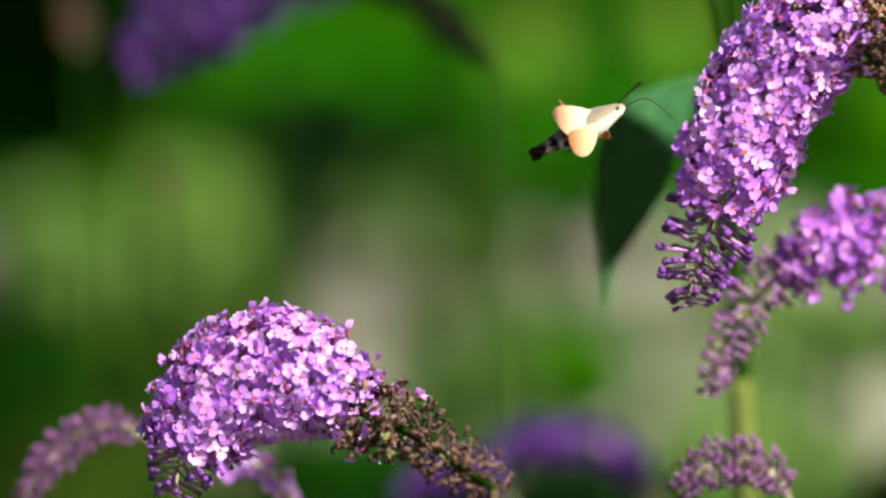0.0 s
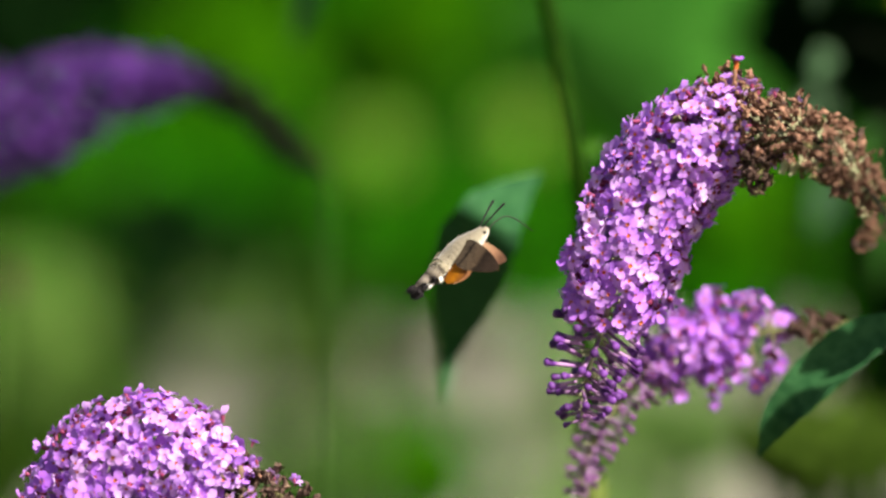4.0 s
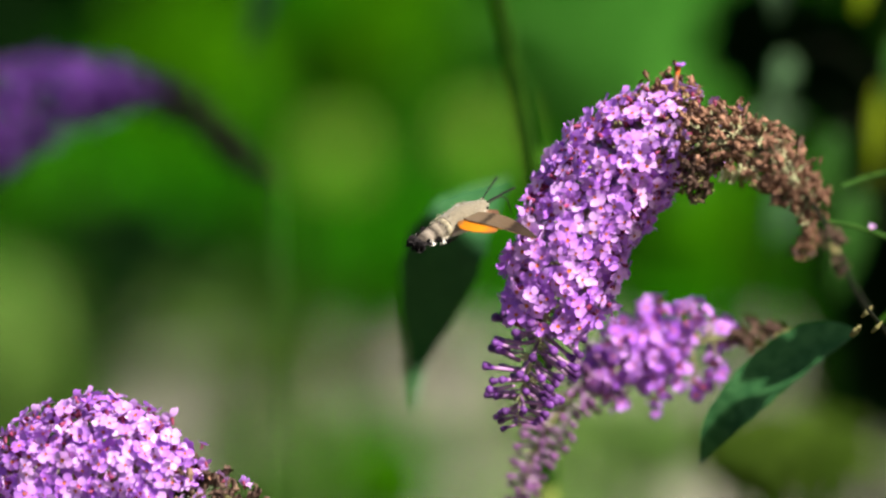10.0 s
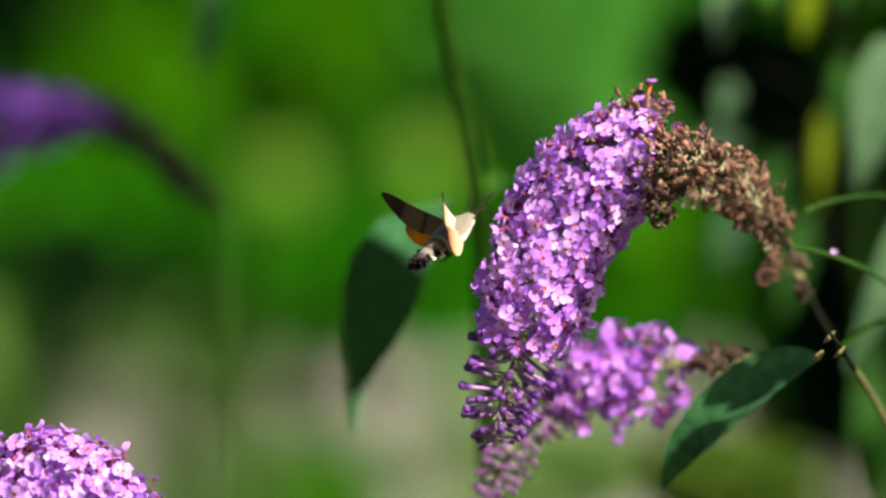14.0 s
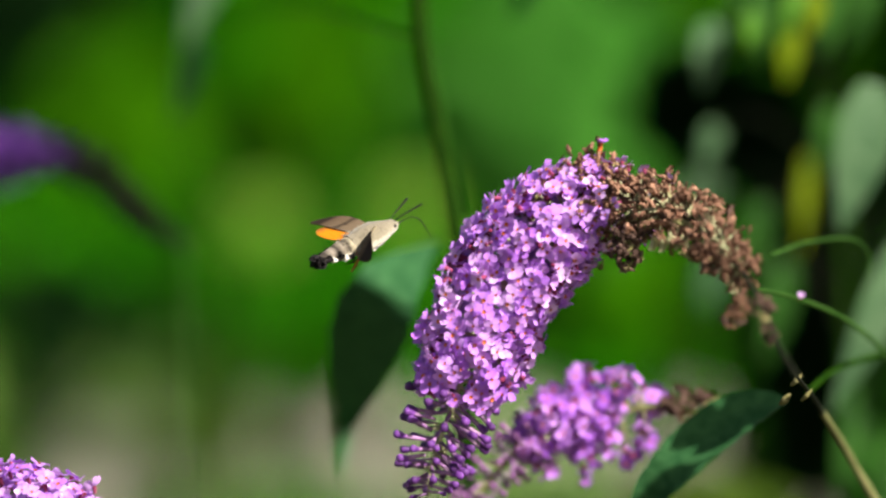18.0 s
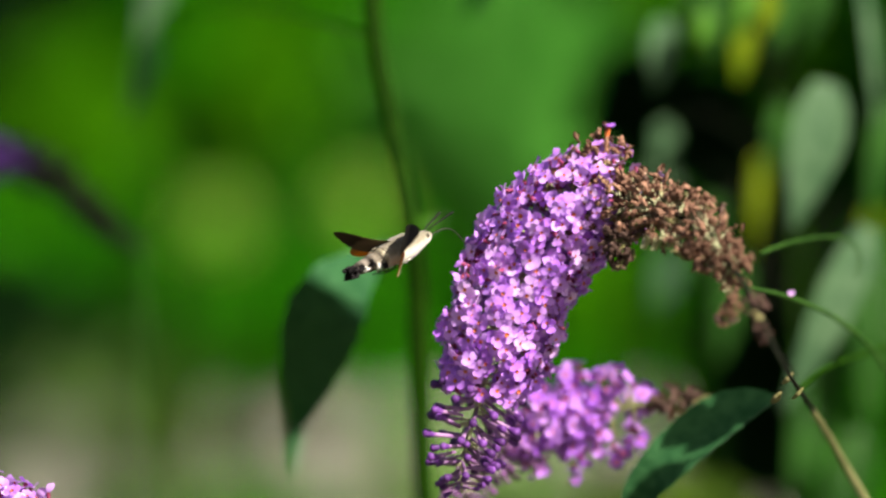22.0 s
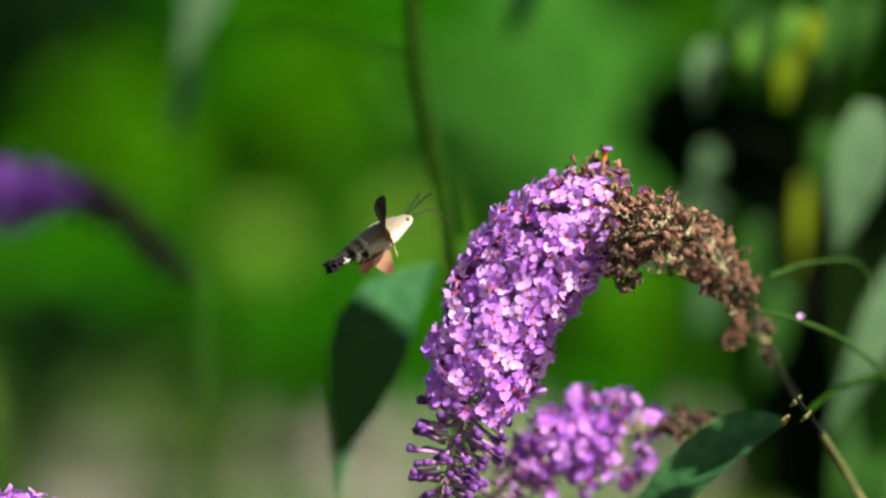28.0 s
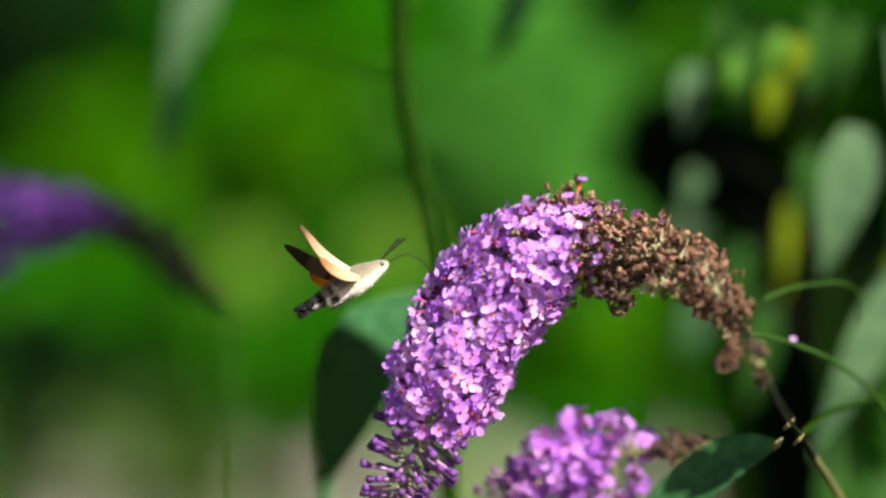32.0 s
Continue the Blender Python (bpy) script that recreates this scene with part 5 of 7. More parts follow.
def motions():
    for thing in near_bush:
        x, y, z = thing.location
        walk(thing, [
            (0, pose(x + 0.0005, y, z)), (0.5, pose(x + 0.0022, y, z)),
            (1, pose(x + 0.0052, y, z)), (1.5, pose(x + 0.0036, y, z)),
            (2, pose(x + 0.0046, y, z)), (2.5, pose(x + 0.0058, y, z)),
            (3, pose(x + 0.0077, y, z)), (3.5, pose(x + 0.0086, y, z)),
            (5.5, pose(x + 0.0043, y, z)), (6, pose(x + 0.0034, y, z)),
            (6.5, pose(x + 0.0024, y, z)), (7, pose(x + 0.0010, y, z)),
            (7.5, pose(x + -0.0004, y, z)), (8, pose(x + -0.0012, y, z)),
            (8.5, pose(x + -0.0006, y, z)), (9, pose(x + -0.0000, y, z)),
            (9.5, pose(x + 0.0001, y, z)), (10, pose(x + 0.0014, y, z)),
            (10.5, pose(x + 0.0022, y, z)), (11, pose(x + 0.0045, y, z)),
            (11.5, pose(x + 0.0071, y, z)), (12, pose(x + 0.0085, y, z)),
            (12.5, pose(x + 0.0091, y, z)), (13, pose(x + 0.0092, y, z)),
            (13.5, pose(x + 0.0082, y, z)), (14, pose(x + 0.0076, y, z)),
            (14.5, pose(x + 0.0066, y, z)), (16.5, pose(x + -0.0001, y, z)),
            (17, pose(x + 0.0001, y, z)), (17.5, pose(x + 0.0012, y, z)),
            (18, pose(x + 0.0021, y, z)), (18.5, pose(x + 0.0038, y, z)),
            (19, pose(x + 0.0063, y, z)), (19.5, pose(x + 0.0092, y, z)),
            (20, pose(x + 0.0115, y, z)), (20.5, pose(x + 0.0131, y, z)),
            (21, pose(x + 0.0143, y, z)), (21.5, pose(x + 0.0145, y, z)),
            (22, pose(x + 0.0147, y, z)), (22.5, pose(x + 0.0141, y, z)),
            (23, pose(x + 0.0123, y, z)), (23.5, pose(x + 0.0105, y, z)),
            (24, pose(x + 0.0092, y, z)), (24.5, pose(x + 0.0069, y, z)),
            (25, pose(x + 0.0049, y, z)), (25.5, pose(x + 0.0039, y, z)),
            (27.5, pose(x + 0.0017, y, z)), (28, pose(x + 0.0029, y, z)),
            (28.5, pose(x + 0.0028, y, z)), (29, pose(x + 0.0030, y, z)),
            (29.5, pose(x + 0.0026, y, z)), (30, pose(x + 0.0032, y, z)),
            (30.5, pose(x + 0.0031, y, z)), (31, pose(x + 0.0035, y, z)),
            (31.5, pose(x + 0.0043, y, z)), (32, pose(x + 0.0054, y, z)),
        ])
    walk(head_main, [
        (0, pose(-0.06711, 0, 0.06990, 0, -0.17, 0)), (0.5, pose(-0.06569, 0, 0.06975, 0, 0.66, 0)),
        (1, pose(-0.06501, 0, 0.07014, 0, 0.49, 0)), (1.5, pose(-0.06355, 0, 0.06938, 0, 0.12, 0)),
        (2, pose(-0.06310, 0, 0.06928, 0, -1.13, 0)), (2.5, pose(-0.06322, 0, 0.06803, 0, -1.45, 0)),
        (3, pose(-0.06326, 0, 0.06679, 0, -1.66, 0)), (3.5, pose(-0.06357, 0, 0.06640, 0, -2.18, 0)),
        (5.5, pose(-0.06301, 0, 0.06944, 0, -0.84, 0)), (6, pose(-0.06306, 0, 0.06972, 0, 0.16, 0)),
        (6.5, pose(-0.06339, 0, 0.06900, 0, -0.08, 0)), (7, pose(-0.06425, 0, 0.06858, 0, -1.34, 0)),
        (7.5, pose(-0.06418, 0, 0.06799, 0, -0.99, 0)), (8, pose(-0.06370, 0, 0.06785, 0, 0.65, 0)),
        (8.5, pose(-0.06380, 0, 0.06835, 0, 1.07, 0)), (9, pose(-0.06386, 0, 0.06849, 0, 0.00, 0)),
        (9.5, pose(-0.06357, 0, 0.06811, 0, -1.21, 0)), (10, pose(-0.06330, 0, 0.06750, 0, -1.53, 0)),
        (10.5, pose(-0.06241, 0, 0.06722, 0, -1.24, 0)), (11, pose(-0.06217, 0, 0.06684, 0, -1.46, 0)),
        (11.5, pose(-0.06235, 0, 0.06714, 0, -2.16, 0)), (12, pose(-0.06232, 0, 0.06756, 0, -2.36, 0)),
        (12.5, pose(-0.06115, 0, 0.06846, 0, -1.34, 0)), (13, pose(-0.06051, 0, 0.06956, 0, -1.03, 0)),
        (13.5, pose(-0.05975, 0, 0.07040, 0, -1.51, 0)), (14, pose(-0.06019, 0, 0.07038, 0, -2.46, 0)),
        (14.5, pose(-0.06082, 0, 0.06998, 0, -2.74, 0)), (16.5, pose(-0.06641, 0, 0.06664, 0, 0.39, 0)),
        (17, pose(-0.06738, 0, 0.06508, 0, -0.18, 0)), (17.5, pose(-0.06710, 0, 0.06429, 0, 0.35, 0)),
        (18, pose(-0.06604, 0, 0.06511, 0, 0.68, 0)), (18.5, pose(-0.06469, 0, 0.06646, 0, 0.04, 0)),
        (19, pose(-0.06324, 0, 0.06883, 0, -0.97, 0)), (19.5, pose(-0.06078, 0, 0.06979, 0, -1.59, 0)),
        (20, pose(-0.05914, 0, 0.07032, 0, -2.24, 0)), (20.5, pose(-0.05772, 0, 0.07105, 0, -3.09, 0)),
        (21, pose(-0.05733, 0, 0.07053, 0, -3.57, 0)), (21.5, pose(-0.05815, 0, 0.07003, 0, -3.96, 0)),
        (22, pose(-0.05995, 0, 0.06943, 0, -3.51, 0)), (22.5, pose(-0.06130, 0, 0.06891, 0, -1.88, 0)),
        (23, pose(-0.06261, 0, 0.06811, 0, -0.41, 0)), (23.5, pose(-0.06489, 0, 0.06746, 0, 0.31, 0)),
        (24, pose(-0.06640, 0, 0.06684, 0, 0.89, 0)), (24.5, pose(-0.06761, 0, 0.06670, 0, 1.74, 0)),
        (25, pose(-0.06848, 0, 0.06721, 0, 2.43, 0)), (25.5, pose(-0.06809, 0, 0.06852, 0, 3.19, 0)),
        (27.5, pose(-0.06447, 0, 0.06950, 0, 0.90, 0)), (28, pose(-0.06394, 0, 0.06929, 0, -0.98, 0)),
        (28.5, pose(-0.06347, 0, 0.06908, 0, -1.69, 0)), (29, pose(-0.06387, 0, 0.06907, 0, -1.05, 0)),
        (29.5, pose(-0.06461, 0, 0.06935, 0, 0.52, 0)), (30, pose(-0.06589, 0, 0.06951, 0, 1.23, 0)),
        (30.5, pose(-0.06762, 0, 0.06954, 0, 1.71, 0)), (31, pose(-0.06878, 0, 0.06892, 0, 2.27, 0)),
        (31.5, pose(-0.06971, 0, 0.06805, 0, 2.95, 0)), (32, pose(-0.07095, 0, 0.06702, 0, 3.14, 0)),
    ])
    flower_low_X, flower_low_Y, flower_low_Z = flower_low.location
    walk(flower_low, [
        (0, pose(flower_low_X + -0.0076, flower_low_Y, flower_low_Z + -0.0070)), (0.5, pose(flower_low_X + -0.0064, flower_low_Y, flower_low_Z + -0.0079)),
        (1, pose(flower_low_X + -0.0039, flower_low_Y, flower_low_Z + -0.0076)), (1.5, pose(flower_low_X + -0.0054, flower_low_Y, flower_low_Z + -0.0068)),
        (2, pose(flower_low_X + -0.0039, flower_low_Y, flower_low_Z + -0.0056)), (2.5, pose(flower_low_X + -0.0029, flower_low_Y, flower_low_Z + -0.0042)),
        (3, pose(flower_low_X + -0.0001, flower_low_Y, flower_low_Z + -0.0036)), (3.5, pose(flower_low_X + 0.0016, flower_low_Y, flower_low_Z + -0.0028)),
        (5.5, pose(flower_low_X + 0.0028, flower_low_Y, flower_low_Z + -0.0017)), (6, pose(flower_low_X + 0.0029, flower_low_Y, flower_low_Z + -0.0013)),
        (6.5, pose(flower_low_X + 0.0028, flower_low_Y, flower_low_Z + -0.0015)), (7, pose(flower_low_X + 0.0021, flower_low_Y, flower_low_Z + -0.0019)),
        (7.5, pose(flower_low_X + 0.0009, flower_low_Y, flower_low_Z + -0.0013)), (8, pose(flower_low_X + 0.0004, flower_low_Y, flower_low_Z + -0.0010)),
        (8.5, pose(flower_low_X + 0.0003, flower_low_Y, flower_low_Z + -0.0002)), (9, pose(flower_low_X + 0.0000, flower_low_Y, flower_low_Z + -0.0000)),
        (9.5, pose(flower_low_X + -0.0010, flower_low_Y, flower_low_Z + 0.0001)), (10, pose(flower_low_X + -0.0015, flower_low_Y, flower_low_Z + -0.0004)),
        (10.5, pose(flower_low_X + -0.0017, flower_low_Y, flower_low_Z + -0.0005)), (11, pose(flower_low_X + -0.0010, flower_low_Y, flower_low_Z + -0.0007)),
        (11.5, pose(flower_low_X + 0.0000, flower_low_Y, flower_low_Z + -0.0011)), (12, pose(flower_low_X + 0.0005, flower_low_Y, flower_low_Z + -0.0013)),
        (12.5, pose(flower_low_X + 0.0007, flower_low_Y, flower_low_Z + -0.0016)), (13, pose(flower_low_X + 0.0010, flower_low_Y, flower_low_Z + -0.0023)),
        (13.5, pose(flower_low_X + 0.0008, flower_low_Y, flower_low_Z + -0.0027)), (14, pose(flower_low_X + 0.0012, flower_low_Y, flower_low_Z + -0.0033)),
        (14.5, pose(flower_low_X + 0.0013, flower_low_Y, flower_low_Z + -0.0031)), (16.5, pose(flower_low_X + -0.0014, flower_low_Y, flower_low_Z + -0.0005)),
        (17, pose(flower_low_X + -0.0014, flower_low_Y, flower_low_Z + -0.0008)), (17.5, pose(flower_low_X + -0.0022, flower_low_Y, flower_low_Z + -0.0004)),
        (18, pose(flower_low_X + -0.0031, flower_low_Y, flower_low_Z + -0.0004)), (18.5, pose(flower_low_X + -0.0034, flower_low_Y, flower_low_Z + -0.0010)),
        (19, pose(flower_low_X + -0.0034, flower_low_Y, flower_low_Z + -0.0017)), (19.5, pose(flower_low_X + -0.0027, flower_low_Y, flower_low_Z + -0.0032)),
        (20, pose(flower_low_X + -0.0027, flower_low_Y, flower_low_Z + -0.0032)), (20.5, pose(flower_low_X + -0.0027, flower_low_Y, flower_low_Z + -0.0032)),
        (21, pose(flower_low_X + -0.0027, flower_low_Y, flower_low_Z + -0.0032)), (21.5, pose(flower_low_X + -0.0027, flower_low_Y, flower_low_Z + -0.0032)),
        (22, pose(flower_low_X + -0.0027, flower_low_Y, flower_low_Z + -0.0032)), (22.5, pose(flower_low_X + -0.0027, flower_low_Y, flower_low_Z + -0.0032)),
        (23, pose(flower_low_X + -0.0027, flower_low_Y, flower_low_Z + -0.0032)), (23.5, pose(flower_low_X + -0.0027, flower_low_Y, flower_low_Z + -0.0032)),
        (24, pose(flower_low_X + -0.0027, flower_low_Y, flower_low_Z + -0.0032)), (24.5, pose(flower_low_X + -0.0027, flower_low_Y, flower_low_Z + -0.0032)),
        (25, pose(flower_low_X + -0.0027, flower_low_Y, flower_low_Z + -0.0032)), (25.5, pose(flower_low_X + -0.0027, flower_low_Y, flower_low_Z + -0.0032)),
        (27.5, pose(flower_low_X + -0.0027, flower_low_Y, flower_low_Z + -0.0032)), (28, pose(flower_low_X + -0.0027, flower_low_Y, flower_low_Z + -0.0032)),
        (28.5, pose(flower_low_X + -0.0027, flower_low_Y, flower_low_Z + -0.0032)), (29, pose(flower_low_X + -0.0027, flower_low_Y, flower_low_Z + -0.0032)),
        (29.5, pose(flower_low_X + -0.0027, flower_low_Y, flower_low_Z + -0.0032)), (30, pose(flower_low_X + -0.0027, flower_low_Y, flower_low_Z + -0.0032)),
        (30.5, pose(flower_low_X + -0.0027, flower_low_Y, flower_low_Z + -0.0032)), (31, pose(flower_low_X + -0.0027, flower_low_Y, flower_low_Z + -0.0032)),
        (31.5, pose(flower_low_X + -0.0027, flower_low_Y, flower_low_Z + -0.0032)), (32, pose(flower_low_X + -0.0027, flower_low_Y, flower_low_Z + -0.0032)),
    ])
    leaf_mid_X, leaf_mid_Y, leaf_mid_Z = leaf_mid.location
    walk(leaf_mid, [
        (0, pose(leaf_mid_X + 0.0000, leaf_mid_Y, leaf_mid_Z + -0.0028)), (0.5, pose(leaf_mid_X + 0.0000, leaf_mid_Y, leaf_mid_Z + -0.0039)),
        (1, pose(leaf_mid_X + 0.0000, leaf_mid_Y, leaf_mid_Z + -0.0039)), (1.5, pose(leaf_mid_X + -0.0033, leaf_mid_Y, leaf_mid_Z + -0.0026)),
        (2, pose(leaf_mid_X + -0.0018, leaf_mid_Y, leaf_mid_Z + -0.0021)), (2.5, pose(leaf_mid_X + -0.0015, leaf_mid_Y, leaf_mid_Z + -0.0025)),
        (3, pose(leaf_mid_X + -0.0023, leaf_mid_Y, leaf_mid_Z + -0.0010)), (3.5, pose(leaf_mid_X + -0.0029, leaf_mid_Y, leaf_mid_Z + -0.0019)),
        (5.5, pose(leaf_mid_X + -0.0008, leaf_mid_Y, leaf_mid_Z + -0.0016)), (6, pose(leaf_mid_X + -0.0009, leaf_mid_Y, leaf_mid_Z + -0.0018)),
        (6.5, pose(leaf_mid_X + -0.0014, leaf_mid_Y, leaf_mid_Z + -0.0021)), (7, pose(leaf_mid_X + -0.0007, leaf_mid_Y, leaf_mid_Z + -0.0021)),
        (7.5, pose(leaf_mid_X + 0.0000, leaf_mid_Y, leaf_mid_Z + -0.0014)), (8, pose(leaf_mid_X + 0.0006, leaf_mid_Y, leaf_mid_Z + -0.0021)),
        (8.5, pose(leaf_mid_X + 0.0003, leaf_mid_Y, leaf_mid_Z + 0.0010)), (9, pose(leaf_mid_X + 0.0000, leaf_mid_Y, leaf_mid_Z + -0.0000)),
        (9.5, pose(leaf_mid_X + -0.0001, leaf_mid_Y, leaf_mid_Z + 0.0003)), (10, pose(leaf_mid_X + 0.0000, leaf_mid_Y, leaf_mid_Z + -0.0009)),
        (10.5, pose(leaf_mid_X + -0.0003, leaf_mid_Y, leaf_mid_Z + -0.0001)), (11, pose(leaf_mid_X + -0.0009, leaf_mid_Y, leaf_mid_Z + 0.0006)),
        (11.5, pose(leaf_mid_X + -0.0012, leaf_mid_Y, leaf_mid_Z + 0.0010)), (12, pose(leaf_mid_X + -0.0009, leaf_mid_Y, leaf_mid_Z + 0.0003)),
        (12.5, pose(leaf_mid_X + -0.0006, leaf_mid_Y, leaf_mid_Z + -0.0011)), (13, pose(leaf_mid_X + -0.0011, leaf_mid_Y, leaf_mid_Z + -0.0009)),
        (13.5, pose(leaf_mid_X + -0.0013, leaf_mid_Y, leaf_mid_Z + 0.0002)), (14, pose(leaf_mid_X + -0.0009, leaf_mid_Y, leaf_mid_Z + 0.0002)),
        (14.5, pose(leaf_mid_X + -0.0006, leaf_mid_Y, leaf_mid_Z + -0.0005)), (16.5, pose(leaf_mid_X + 0.0001, leaf_mid_Y, leaf_mid_Z + 0.0037)),
        (17, pose(leaf_mid_X + -0.0005, leaf_mid_Y, leaf_mid_Z + 0.0046)), (17.5, pose(leaf_mid_X + -0.0006, leaf_mid_Y, leaf_mid_Z + 0.0038)),
        (18, pose(leaf_mid_X + 0.0002, leaf_mid_Y, leaf_mid_Z + 0.0003)), (18.5, pose(leaf_mid_X + 0.0005, leaf_mid_Y, leaf_mid_Z + 0.0001)),
        (19, pose(leaf_mid_X + 0.0005, leaf_mid_Y, leaf_mid_Z + 0.0016)), (19.5, pose(leaf_mid_X + 0.0005, leaf_mid_Y, leaf_mid_Z + 0.0025)),
        (20, pose(leaf_mid_X + -0.0008, leaf_mid_Y, leaf_mid_Z + 0.0009)), (20.5, pose(leaf_mid_X + -0.0009, leaf_mid_Y, leaf_mid_Z + -0.0014)),
        (21, pose(leaf_mid_X + -0.0004, leaf_mid_Y, leaf_mid_Z + -0.0034)), (21.5, pose(leaf_mid_X + -0.0005, leaf_mid_Y, leaf_mid_Z + -0.0013)),
        (22, pose(leaf_mid_X + -0.0003, leaf_mid_Y, leaf_mid_Z + -0.0001)), (22.5, pose(leaf_mid_X + -0.0012, leaf_mid_Y, leaf_mid_Z + 0.0028)),
        (23, pose(leaf_mid_X + -0.0013, leaf_mid_Y, leaf_mid_Z + -0.0001)), (23.5, pose(leaf_mid_X + -0.0008, leaf_mid_Y, leaf_mid_Z + -0.0003)),
        (24, pose(leaf_mid_X + -0.0008, leaf_mid_Y, leaf_mid_Z + 0.0041)), (24.5, pose(leaf_mid_X + -0.0008, leaf_mid_Y, leaf_mid_Z + 0.0052)),
        (25, pose(leaf_mid_X + 0.0004, leaf_mid_Y, leaf_mid_Z + 0.0012)), (25.5, pose(leaf_mid_X + -0.0009, leaf_mid_Y, leaf_mid_Z + 0.0011)),
        (27.5, pose(leaf_mid_X + 0.0016, leaf_mid_Y, leaf_mid_Z + -0.0000)), (28, pose(leaf_mid_X + 0.0010, leaf_mid_Y, leaf_mid_Z + 0.0010)),
        (28.5, pose(leaf_mid_X + 0.0012, leaf_mid_Y, leaf_mid_Z + -0.0015)), (29, pose(leaf_mid_X + 0.0008, leaf_mid_Y, leaf_mid_Z + 0.0001)),
        (29.5, pose(leaf_mid_X + 0.0011, leaf_mid_Y, leaf_mid_Z + 0.0015)), (30, pose(leaf_mid_X + 0.0014, leaf_mid_Y, leaf_mid_Z + 0.0009)),
        (30.5, pose(leaf_mid_X + 0.0019, leaf_mid_Y, leaf_mid_Z + -0.0019)), (31, pose(leaf_mid_X + 0.0013, leaf_mid_Y, leaf_mid_Z + -0.0018)),
        (31.5, pose(leaf_mid_X + 0.0005, leaf_mid_Y, leaf_mid_Z + -0.0009)), (32, pose(leaf_mid_X + 0.0007, leaf_mid_Y, leaf_mid_Z + -0.0001)),
    ])
    flower_far_X, flower_far_Y, flower_far_Z = flower_far.location
